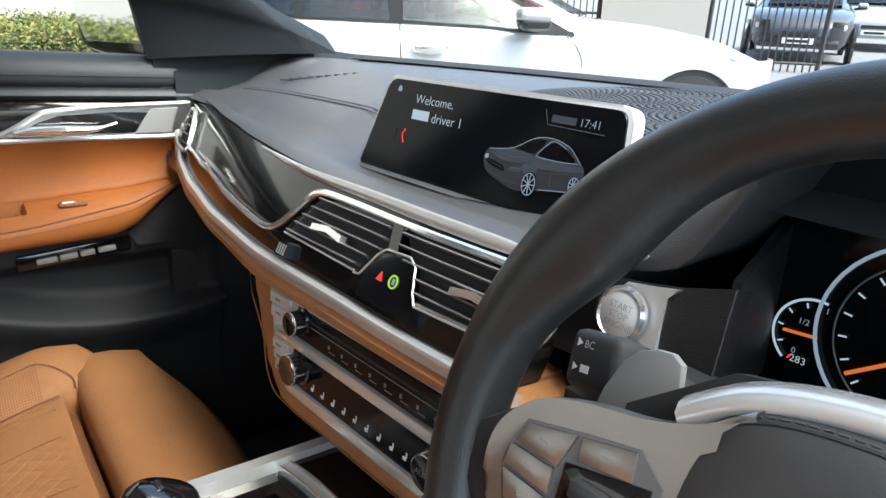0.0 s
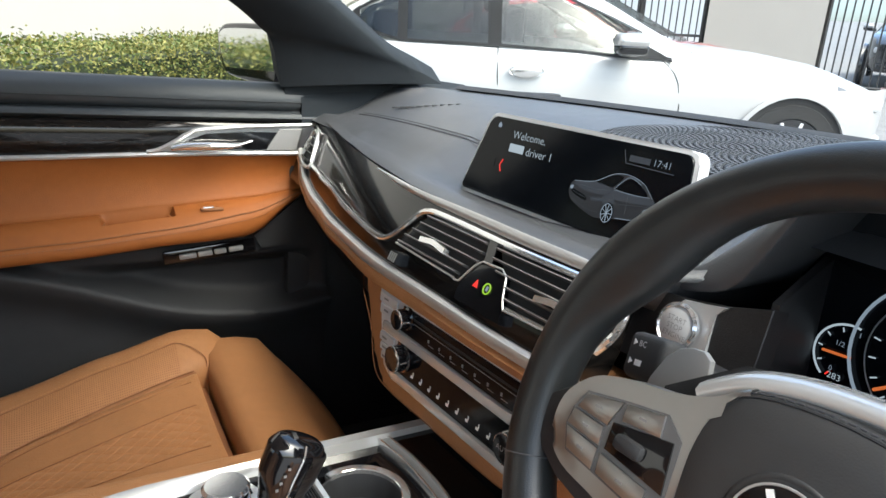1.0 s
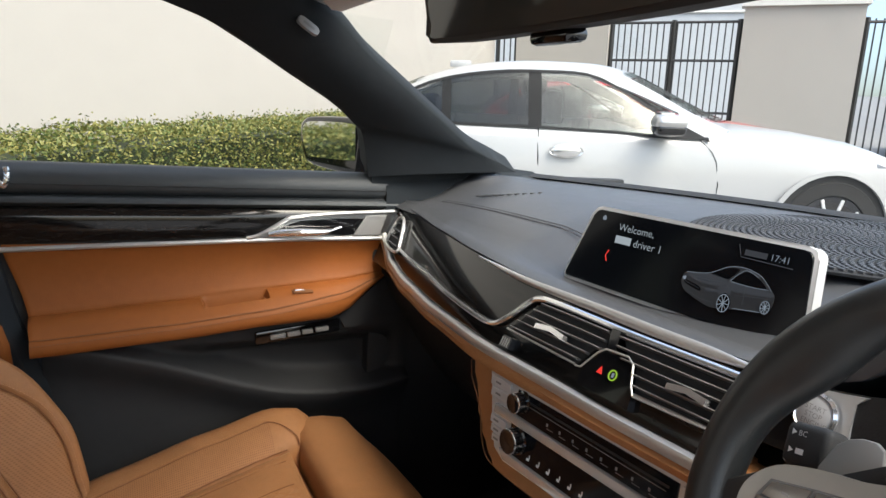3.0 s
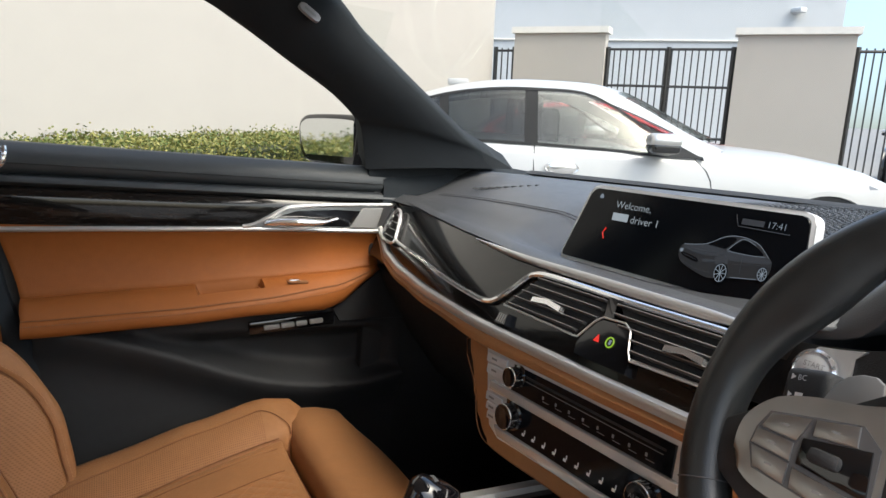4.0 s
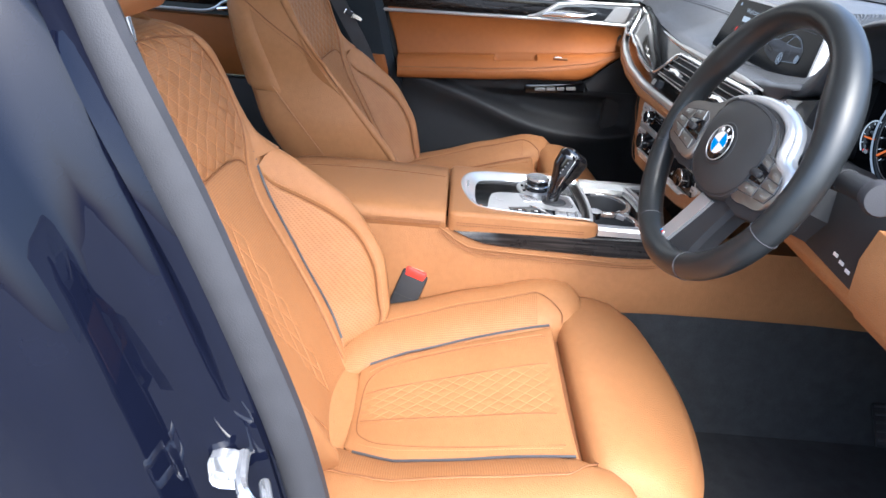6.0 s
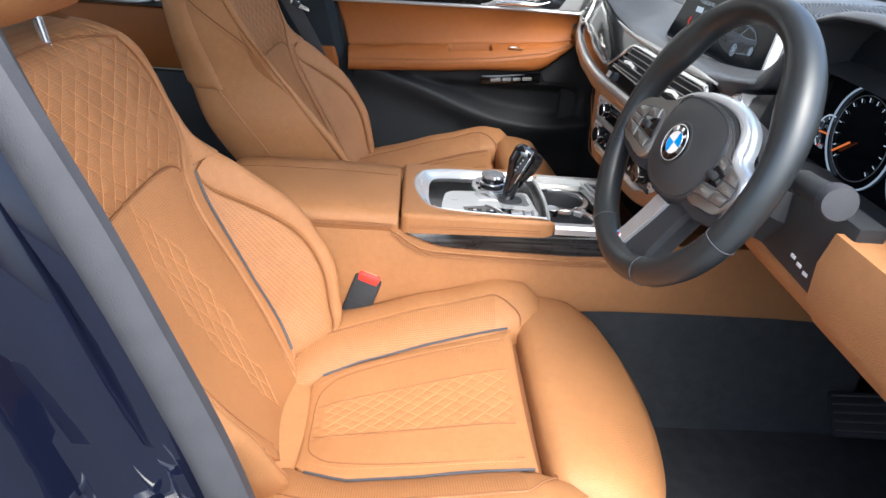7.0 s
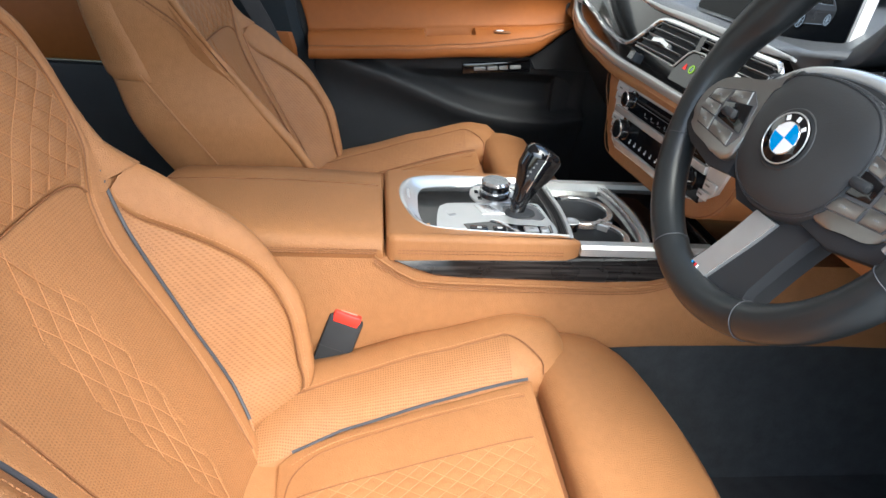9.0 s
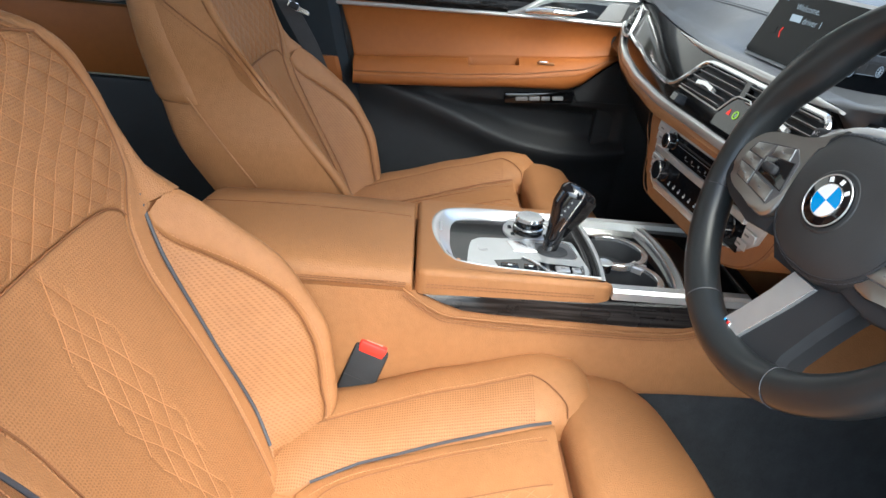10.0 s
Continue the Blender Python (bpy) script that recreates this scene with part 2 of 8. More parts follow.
def tube(pts, r, seg=8, loop=False, bm=None, up=(0, 0, 1), flat=1.0):
    """A round (or flattened) tube along points."""
    pts = [Vector(p) for p in pts]
    bm = bm or bmesh.new()
    rings, n = [], len(pts)
    for i, p in enumerate(pts):
        if loop:
            d = (pts[(i + 1) % n] - pts[i - 1]).normalized()
        else:
            d = (pts[min(i + 1, n - 1)] - pts[max(i - 1, 0)]).normalized()
        s = d.cross(Vector(up))
        s = s.normalized() if s.length > 1e-4 else d.orthogonal().normalized()
        u = s.cross(d)
        rr = r(i / max(1, n - 1)) if callable(r) else r
        rings.append([p + (s * math.cos(a) + u * math.sin(a) * flat) * rr for a in [2 * math.pi * k / seg for k in range(seg)]])
    if loop:
        rings.append(rings[0])
        bm = loft(rings, True, False, bm)
        bmesh.ops.remove_doubles(bm, verts=bm.verts, dist=1e-6)
        return bm
    return loft(rings, True, True, bm)


def box(cx, cy, cz, sx, sy, sz, bevel=0.0, seg=2, m=None, bm=None):
    bm2 = bmesh.new()
    bmesh.ops.create_cube(bm2, size=1)
    bmesh.ops.scale(bm2, vec=(sx, sy, sz), verts=bm2.verts)
    if bevel:
        bmesh.ops.bevel(bm2, geom=bm2.edges[:], offset=bevel, segments=seg, profile=0.5, affect="EDGES")
    bmesh.ops.translate(bm2, vec=(cx, cy, cz), verts=bm2.verts)
    if m is not None:
        bm2.transform(m)
    if bm is None:
        return bm2
    me = bpy.data.meshes.new("tmp")
    bm2.to_mesh(me)
    bm2.free()
    bm.from_mesh(me)
    bpy.data.meshes.remove(me)
    return bm


def prism(poly, depth, bevel=0.0, seg=2, m=None):
    """A flat outline (x, y) given thickness towards -z, its front at z = 0."""
    bm = bmesh.new()
    a = [bm.verts.new((p[0], p[1], 0)) for p in poly]
    b = [bm.verts.new((p[0], p[1], -depth)) for p in poly]
    top = bm.faces.new(a)
    bm.faces.new(b[::-1])
    n = len(poly)
    for i in range(n):
        bm.faces.new((a[i], b[i], b[(i + 1) % n], a[(i + 1) % n]))
    if bevel:
        bmesh.ops.bevel(bm, geom=list(top.edges), offset=bevel, segments=seg, profile=0.5, affect="EDGES")
    if m is not None:
        bm.transform(m)
    return bm


def ring_prism(outer, inner, depth, bevel=0.0, m=None):
    """A frame between two outlines with the same number of points."""
    bm = bmesh.new()
    n = len(outer)
    rows = [[bm.verts.new((p[0], p[1], z)) for p in o] for o, z in ((outer, -depth), (outer, -bevel), (outer, 0), (inner, 0), (inner, -depth))]
    for a, b in zip(rows, rows[1:]):
        for i in range(n):
            j = (i + 1) % n
            bm.faces.new((a[i], a[j], b[j], b[i]))
    bmesh.ops.remove_doubles(bm, verts=bm.verts, dist=1e-7)
    if m is not None:
        bm.transform(m)
    return bm


def lathe(profile, seg=32, m=None, bm=None):
    """Profile of (r, z) turned round z."""
    b2 = loft([[(r * math.cos(a), r * math.sin(a), z) for a in [2 * math.pi * k / seg for k in range(seg)]] for r, z in profile], True, True)
    bmesh.ops.remove_doubles(b2, verts=b2.verts, dist=1e-7)
    if m is not None:
        b2.transform(m)
    return b2


def frame_of(origin, xaxis, normal):
    """A pose whose z is the normal and whose x lies along xaxis."""
    z = Vector(normal).normalized()
    x = Vector(xaxis)
    x = (x - z * x.dot(z)).normalized()
    y = z.cross(x)
    r = Matrix((x, y, z)).transposed().to_4x4()
    return Matrix.Translation(origin) @ r


def pad(P, u0, u1, v0, v1, nu, nv, puff, depth, hint, relief=None):
    """A stuffed panel over the surface P(u, v): swells in the middle, tucks in at its seams, closed behind."""
    bm = bmesh.new()
    e = 1e-3
    hint = Vector(hint)

    def at(i, j, back):
        a, b = i / nu, j / nv
        u, v = u0 + (u1 - u0) * a, v0 + (v1 - v0) * b
        p = Vector(P(u, v))
        n = (Vector(P(u + e, v)) - Vector(P(u - e, v))).cross(Vector(P(u, v + e)) - Vector(P(u, v - e)))
        n = n.normalized() if n.length > 1e-12 else hint
        if n.dot(hint) < 0:
            n = -n
        if back:
            return p - n * depth
        k = (1 - abs(2 * a - 1) ** 6) * (1 - abs(2 * b - 1) ** 6)
        edge = min(a, 1 - a) * nu < 0.5 or min(b, 1 - b) * nv < 0.5
        return p + n * (puff * k - (0.0016 if edge else 0) + (relief(u, v) if relief else 0))
    f = [[bm.verts.new(at(i, j, False)) for j in range(nv + 1)] for i in range(nu + 1)]
    g = [[bm.verts.new(at(i, j, True)) for j in range(nv + 1)] for i in range(nu + 1)]
    for q, s in ((f, 1), (g, -1)):
        for i in range(nu):
            for j in range(nv):
                bm.faces.new((q[i][j], q[i + 1][j], q[i + 1][j + 1], q[i][j + 1])[::s])
    for i in range(nu):
        bm.faces.new((f[i][0], g[i][0], g[i + 1][0], f[i + 1][0]))
        bm.faces.new((f[i][nv], f[i + 1][nv], g[i + 1][nv], g[i][nv]))
    for j in range(nv):
        bm.faces.new((f[0][j], f[0][j + 1], g[0][j + 1], g[0][j]))
        bm.faces.new((f[nu][j], g[nu][j], g[nu][j + 1], f[nu][j + 1]))
    return bm


def stitches(name, pts, material, parent, r=0.0006, dash=0.0036, gap=0.0018):
    """A run of short sewn stitches along a line, as one mesh."""
    pts = [Vector(p) for p in pts]
    far = [0.0]
    for a, b in zip(pts, pts[1:]):
        far.append(far[-1] + (b - a).length)

    def at(d):
        k = 0
        while k < len(pts) - 2 and far[k + 1] < d:
            k += 1
        return pts[k].lerp(pts[k + 1], (d - far[k]) / max(1e-9, far[k + 1] - far[k]))
    bm = bmesh.new()
    d = 0.0
    while d + dash < far[-1]:
        tube([at(d), at(d + dash / 2), at(d + dash)], r, 4, bm=bm)
        d += dash + gap
    return part(name, bm, material, parent)


def text_mesh(name, words, size, m, material, parent, label=""):
    cu = bpy.data.curves.new(name, "FONT")
    cu.body, cu.size, cu.resolution_u = words, size, 3
    cu.offset = -0.010 * size
    tmp = bpy.data.objects.new("tmp", cu)
    scene.collection.objects.link(tmp)
    dg = bpy.context.evaluated_depsgraph_get()
    me = bpy.data.meshes.new_from_object(tmp.evaluated_get(dg))
    bpy.data.objects.remove(tmp)
    me.transform(m)
    me.materials.clear()
    me.materials.append(material)
    ob = new(name, me)
    ob.parent = parent
    if label:
        ob["label"] = label
    return ob


def lerp(table, t):
    """Piecewise-linear look-up in rows (t, value)."""
    if t <= table[0][0]:
        return table[0][1]
    for (a, x), (b, y) in zip(table, table[1:]):
        if t <= b:
            k = (t - a) / (b - a)
            k = k * k * (3 - 2 * k) * 0.4 + k * 0.6
            return x + (y - x) * k
    return table[-1][1]


# ---- the car's shell ----

struct("floor", box(0, -0.3, 0.28, 1.5, 2.6, 0.04, 0.005), CARPET, "black carpeted floor of the cabin", "floor")
struct("ceiling", loft([[V(x, y, z) for x, z in ((-0.62, 1.36), (-0.4, 1.42), (0, 1.44), (0.4, 1.42), (0.62, 1.36), (0.6, 1.40), (0.4, 1.46), (0, 1.48), (-0.4, 1.46), (-0.6, 1.40))] for y in (-0.02, -0.4, -1.0, -1.7)]), LINING, "light grey cloth roof lining", "ceiling")

# passenger side: windscreen pillar and roof rail, one swept trim
rail_low = smooth_path([(-0.745, 0.121, 1.068), (-0.727, 0.098, 1.148), (-0.71, 0.072, 1.172), (-0.69, 0.020, 1.207), (-0.67, -0.062, 1.248), (-0.645, -0.158, 1.296), (-0.62, -0.24, 1.326), (-0.60, -0.42, 1.36), (-0.60, -0.7, 1.368), (-0.60, -1.0, 1.36)], 6)
rail_high = smooth_path([(-0.695, 0.44, 1.092), (-0.686, 0.388, 1.112), (-0.675, 0.325, 1.136), (-0.66, 0.255, 1.178), (-0.64, 0.165, 1.233), (-0.62, 0.072, 1.291), (-0.60, -0.016, 1.352), (-0.57, -0.22, 1.398), (-0.55, -0.6, 1.41), (-0.55, -1.0, 1.40)], 6)


def pillar(side):
    rings = []
    for a, b in zip(rail_low, rail_high):
        a, b = a.copy(), b.copy()
        a.x *= -side
        b.x *= -side
        out = V(side * 0.05, 0, 0.03)
        across = b - a
        arch = V(-side * 0.021, -0.006, 0.004)
        front = [a + across * f + arch * max(0.0, math.sin(math.pi * f)) ** 0.8 for f in (0, 0.06, 0.16, 0.32, 0.5, 0.68, 0.84, 0.94, 1)]
        rings.append(front + [b + out, (a + b) / 2 + out * 1.6, a + out])
    return loft(rings)


struct("trim_pillar_west", pillar(-1), PILLAR, "charcoal cloth-covered windscreen pillar and roof rail", "pillar trim", 60)
# mirror corner panel
struct("trim_corner_west", loft([[V(x, 0.13, 1.05), V(x, 0.42, 1.05), V(x, 0.42, 1.09), V(x + 0.01, 0.22, 1.14), V(x + 0.012, 0.12, 1.15)] for x in (-0.748, -0.79)]), PILLAR, "black corner panel beside the side window", "pillar trim")
badge_at = frame_of((-0.588, -0.055, 1.322), (0, -0.8, 0.45), (1, 0.25, 0.35))
badge = thing("airbag_badge", "small embossed oval badge on the pillar trim", "badge")
part("plate", prism([(0.020 * math.copysign(abs(math.cos(a)) ** 0.5, math.cos(a)), 0.008 * math.copysign(abs(math.sin(a)) ** 0.5, math.sin(a))) for a in [k * math.pi / 12 for k in range(24)]], 0.006, 0.001, 1, badge_at @ Matrix.Translation((0, 0, 0.003))), PADDLE, badge)
part("lettering", box(0, 0, 0.0036, 0.022, 0.004, 0.0006, 0, 1, badge_at), GREY_INK, badge, "faint embossed letters as a bar")

# middle pillar of the passenger side
b_front = smooth_path([(-0.735, -0.40, 0.40), (-0.735, -0.44, 0.68), (-0.735, -0.484, 0.812), (-0.735, -0.514, 0.94), (-0.725, -0.556, 1.048), (-0.69, -0.63, 1.18), (-0.63, -0.68, 1.30), (-0.60, -0.70, 1.37)], 5)
rings = []
for p in b_front:
    wdt = 0.16
    rings.append([p, p + V(0.02, -0.02, 0), p + V(0.022, -wdt + 0.02, 0), p + V(0, -wdt, 0), p + V(-0.09, -wdt, 0), p + V(-0.09, 0, 0)])
struct("trim_pillar_middle_west", loft(rings), PILLAR, "charcoal trim of the middle pillar", "pillar trim")
struct("trim_pillar_lower_west", loft([[V(-0.735, -0.462 - 0.03 * k, z), V(-0.705, -0.485 - 0.03 * k, z), V(-0.70, -0.62, z), V(-0.735, -0.63, z)] for k, z in ((0, 0.60), (0.3, 0.70), (0.6, 0.78), (0.9, 0.812), (1.0, 0.815))]), TAN_DOOR, "tan lower cover of the middle pillar", "pillar trim")

# driver's side: rear pillar of the open door, with its seal and gate latch
seal_line = smooth_path([(0.735, -0.395, 0.42), (0.74, -0.405, 0.62), (0.74, -0.432, 0.78), (0.735, -0.485, 0.94), (0.725, -0.547, 1.10), (0.68, -0.615, 1.26), (0.62, -0.66, 1.37)], 6)
struct("trim_seal_east", tube(seal_line, 0.015, 10, flat=1.3), RUBBER, "grey rubber door seal on the middle pillar", "door seal")
rings = []
for p in seal_line:
    rings.append([p + V(0.0, -0.005, 0), p + V(0.012, -0.016, 0), p + V(0.020, -0.020, 0), p + V(0.018, -0.028, 0), p + V(0.024, -0.034, 0), p + V(0.030, -0.050, 0), p + V(0.034, -0.068, 0), p + V(0.048, -0.076, 0), p + V(0.075, -0.080, 0), p + V(0.086, -0.090, 0), p + V(0.092, -0.115, 0), p + V(0.105, -0.15, 0), p + V(0.10, -0.24, 0), p + V(0.0, -0.24, 0), p + V(-0.03, -0.15, 0), p + V(-0.02, -0.02, 0)])
rings = [[q + V(0.004 * math.sin(9 * q.z + 5 * k), 0.003 * math.sin(13 * q.z + 2 * k), 0) for k, q in enumerate(r)] for r in rings]
struct("wall_pillar_east", loft(rings), PAINT_DARK, "glossy dark blue painted middle pillar of the open doorway", "car pillar", 60)
struct("wall_sill_east", loft([[V(0.68, y, 0.30), V(0.70, y, 0.39), V(0.73, y, 0.405), V(0.78, y, 0.40), V(0.84, y, 0.36), V(0.86, y, 0.25), V(0.68, y, 0.20)] for y in (-1.2, -0.6, -0.2, 0.2, 0.62)]), PAINT_DARK, "dark painted door sill", "door sill")
striker = thing("door_striker", "bright steel door latch striker on the dark pillar", "latch")
part("plate", box(0.776, -0.475, 0.772, 0.006, 0.028, 0.036, 0.008), CHROME, striker)
part("loop", tube(smooth_path([(0.775, -0.46, 0.79), (0.81, -0.452, 0.793), (0.822, -0.44, 0.785), (0.818, -0.43, 0.765), (0.775, -0.445, 0.758)], 5), 0.005, 8), CHROME, striker)
part("screw", lathe([(0.006, 0), (0.006, 0.004), (0.003, 0.005)], 12, frame_of((0.775, -0.48, 0.765), (0, 1, 0), (1, 0, 0))), SATIN, striker)

# far side closing walls
struct("wall_kick_west", box(-0.765, 0.47, 0.68, 0.03, 0.66, 0.80, 0.005), BLACK_SOFT, "black footwell side beside the door", "footwell")
struct("wall_kick_east", box(0.735, 0.50, 0.68, 0.03, 0.56, 0.80, 0.005), BLACK_SOFT, "black footwell side behind the open doorway", "footwell")
struct("wall_corner_west", loft([[V(-0.738, y, 0.98), V(-0.738, y, 1.035 + 0.03 * t), V(-0.748, y, 1.055 + 0.03 * t), V(-0.79, y, 1.07 + 0.03 * t), V(-0.79, y, 0.98)] for y, t in ((0.16, 0), (0.25, 0.4), (0.40, 1), (0.55, 0.6))]), PILLAR, "black trim between pillar and dashboard", "pillar trim", 60)
struct("wall_firewall", box(0, 0.78, 0.60, 1.5, 0.04, 0.9, 0.01), BLACK_SOFT, "black bulkhead below the windscreen", "bulkhead")
struct("wall_rear", box(0, -1.72, 0.64, 1.4, 0.06, 0.68, 0.02), BLACK_SOFT, "dark rear end of the cabin", "wall")

struct("wall_rear_door_east", loft([[V(0.70, y, 0.30), V(0.71, y, 0.80), V(0.72, y, 1.05), V(0.78, y, 1.05), V(0.80, y, 0.80), V(0.79, y, 0.30)] for y in (-1.70, -1.2, -0.66)]), PAINT_DARK, "closed dark blue rear door", "car door")
# glass
ws = [[V(x * (1 - 0.10 * v), lerp([(0, 0.70), (1, 0.06)], v) - 0.28 * (abs(x) / 0.68) ** 2.2 * (1 - 0.4 * v), lerp([(0, 1.06), (1, 1.415)], v) - 0.02 * v * (x / 0.6) ** 2) for x in [-0.68 + 1.36 * i / 16 for i in range(17)]] for v in [k / 8 for k in range(9)]]
wsb = loft(ws, False, False)
bmesh.ops.solidify(wsb, geom=wsb.faces[:], thickness=0.005)
win1 = struct("window_1", wsb, WINDSCREEN, "clear curved windscreen", "windscreen")
win1.visible_shadow = False
wb = loft([[V(-0.782, y, 1.05), V(-0.765, y, 1.13), V(-0.722, y, 1.24), V(-0.655, y, 1.36)] for y in (-0.66, -0.4, -0.1, 0.12)], False, False)
bmesh.ops.solidify(wb, geom=wb.faces[:], thickness=0.004)
win2 = struct("window_2", wb, WINDSCREEN, "clear side window of the passenger door", "car window")
win2.visible_shadow = False
wb = loft([[V(-0.782, y, 1.05), V(-0.765, y, 1.13), V(-0.722, y, 1.24), V(-0.655, y, 1.36)] for y in (-1.6, -1.2, -0.74)], False, False)
bmesh.ops.solidify(wb, geom=wb.faces[:], thickness=0.004)
wb5 = loft([[V(0.755, y, 1.05), V(0.74, y, 1.13), V(0.70, y, 1.24), V(0.645, y, 1.36)] for y in (-1.6, -1.2, -0.76)], False, False)
bmesh.ops.solidify(wb5, geom=wb5.faces[:], thickness=0.004)
struct("window_5", wb5, TINTED, "tinted side window behind the driver", "car window")
win3 = struct("window_3", wb, TINTED, "tinted side window of the rear door", "car window")
wb4 = loft([[V(x, -1.95 + 0.12 * (x / 0.6) ** 2, 0.98), V(x * 0.95, -1.86 + 0.10 * (x / 0.6) ** 2, 1.15), V(x * 0.88, -1.71, 1.40)] for x in (-0.62, -0.4, -0.2, 0.0, 0.2, 0.4, 0.62)], False, False)
bmesh.ops.solidify(wb4, geom=wb4.faces[:], thickness=0.004)
win4 = struct("window_4", wb4, WINDSCREEN, "clear curved rear window", "car window")
win4.visible_shadow = False
struct("wall_shelf", box(0, -1.85, 0.965, 1.36, 0.30, 0.02, 0.004), BLACK_SOFT, "black shelf under the rear window", "shelf")
struct("roof", loft([[V(x, y, z + (0.0 if y > -1.72 else -0.004)) for x, z in ((-0.64, 1.385), (-0.55, 1.445), (-0.4, 1.472), (0, 1.492), (0.4, 1.472), (0.55, 1.445), (0.64, 1.385), (0.60, 1.405), (0.4, 1.466), (0, 1.486), (-0.4, 1.466), (-0.60, 1.405))] for y in (0.02, -0.4, -1.0, -1.74)]), PAINT_DARK, "dark blue roof panel of the car", "car roof", 60)
struct("trim_header", tube([(-0.56, -0.02, 1.375), (-0.3, 0.06, 1.41), (0, 0.08, 1.425), (0.3, 0.06, 1.41), (0.56, -0.02, 1.375)], 0.03, 10), LINING, "grey header rail above the windscreen", "header trim")


# ---- passenger door ----
def door():
    d = thing("passenger_door", "closed passenger door with tan leather panel, black gloss trim and chrome handle", "car door")
    ys = [-0.56 + 0.04 * k for k in range(21)]
    side_on = Matrix(((0, 0, 1, 0), (1, 0, 0, 0), (0, 1, 0, 0), (0, 0, 0, 1)))

    def plate(name, poly, x, depth, bevel, material, label=""):
        return part(name, prism(poly, depth, bevel, 1, Matrix.Translation((x, 0, 0)) @ side_on), material, d, label)
    # padded sill over a welt
    part("sill_pad", loft([[V(-0.79, y, 1.058), V(-0.778, y, 1.074), V(-0.758, y, 1.071), V(-0.746, y, 1.052), V(-0.742, y, 1.034), V(-0.752, y, 1.022), V(-0.80, y, 1.022)] for y in ys]), GREYSILL, d, "slate grey leather sill", 60)
    part("sill_welt", loft([[V(-0.752, y, 1.0225), V(-0.739, y, 1.018), V(-0.737, y, 1.010), V(-0.746, y, 1.003), V(-0.78, y, 1.006)] for y in ys]), GREYSILL, d, "", 60)
    part("sill_seam", tube([(-0.7415, y, 1.040) for y in ys], 0.0010, 5), BLACK_SOFT, d)
    # gloss band, wider at the rear
    part("gloss_trim", loft([[V(-0.748, y, 1.004), V(-0.741, y, 0.998), V(-0.738, y, 0.985), V(-0.738, y, 0.962), V(-0.742, y, 0.940), V(-0.77, y, 0.938), V(-0.77, y, 1.004)] for y in ys[:18] + [0.15, 0.20]]), PIANO, d, "black gloss veneer band", 60)
    # satin strip that kinks up round the handle recess
    low_z = [(-0.52, 0.9325), (-0.30, 0.938), (-0.10, 0.943), (0.0, 0.944), (0.155, 0.944)]
    strip = [V(-0.737, -0.52 + 0.0283 * k, lerp(low_z, -0.52 + 0.0283 * k)) for k in range(26)]
    part("lower_chrome_strip", tube(strip, 0.0046, 8), SATIN, d, "satin chrome strip")
    upline = [(-0.735, -0.118, 0.947), (-0.734, -0.098, 0.952), (-0.733, -0.072, 0.966), (-0.733, -0.048, 0.981), (-0.733, -0.028, 0.988), (-0.733, 0.06, 0.995), (-0.735, 0.19, 1.000)]
    part("upper_chrome_strip", tube(smooth_path(upline, 8), 0.0040, 8), SATIN, d, "satin chrome strip round the handle")
    plate("handle_surround", [(-0.10, 0.948), (0.178, 0.947), (0.190, 0.998), (0.06, 0.993), (-0.028, 0.986), (-0.06, 0.974)], -0.7365, 0.02, 0.001, PLATE, "satin aluminium surround")
    plate("recess", [(-0.078, 0.952), (0.075, 0.951), (0.112, 0.954), (0.122, 0.984), (0.06, 0.985), (-0.018, 0.980), (-0.046, 0.970)], -0.7352, 0.004, 0, GLOSS, "dark recess behind the handle")
    hp = smooth_path([(-0.732, -0.078, 0.954), (-0.724, -0.052, 0.959), (-0.717, -0.01, 0.961), (-0.718, 0.03, 0.962), (-0.727, 0.062, 0.969)], 6)
    part("handle", tube(hp, lambda t: 0.003 + 0.0065 * math.sin(math.pi * min(1, t * 1.1 + 0.08)) ** 0.7, 10, flat=0.8), CHROME, d, "polished chrome pull lever")
    plate("grip_plate", [(0.090, 0.950), (0.148, 0.950), (0.160, 0.992), (0.116, 0.990)], -0.7325, 0.006, 0.001, PADDLE, "ribbed aluminium plate")

    # tan panel that turns into the armrest's shelf, with a pull pocket sunk into the shelf
    def rear(z):
        return lerp([(0.74, -0.452), (0.816, -0.470), (0.934, -0.503)], z)
    shelf_in = [(0, 0.817), (0.35, 0.832), (0.60, 0.846), (0.85, 0.858), (1, 0.872)]
    shelf_out = [(0, 0.793), (0.35, 0.805), (0.60, 0.818), (0.85, 0.838), (1, 0.868)]

    def reach(u):
        return 0.060 * (1 - u ** 4 * 0.88)

    def up(u, v):
        zt, zi, zo = 0.9385, lerp(shelf_in, u), lerp(shelf_out, u)
        if v < 0.5:
            f = v / 0.5
            z = zt + (zi - zt) * f
            x = -0.738 - 0.012 * max(0.0, math.sin(math.pi * min(1, f * 1.05))) ** 0.8 - 0.004 * f
        else:
            f = (v - 0.5) / 0.5
            z = zi + (zo - zi) * f * f * 0.9 + (zo - zi) * 0.1 * f
            x = -0.742 + reach(u) * f
        y = rear(z) + (0.160 - rear(z)) * u
        if v > 0.5:
            a = min(1, max(0, (y + 0.198) / 0.012)) * min(1, max(0, (-0.080 - y) / 0.005))
            b = min(1, max(0, (f - 0.02) / 0.06)) * min(1, max(0, (0.62 - f) / 0.06))
            z -= 0.026 * a * b
        return V(x, y, z)
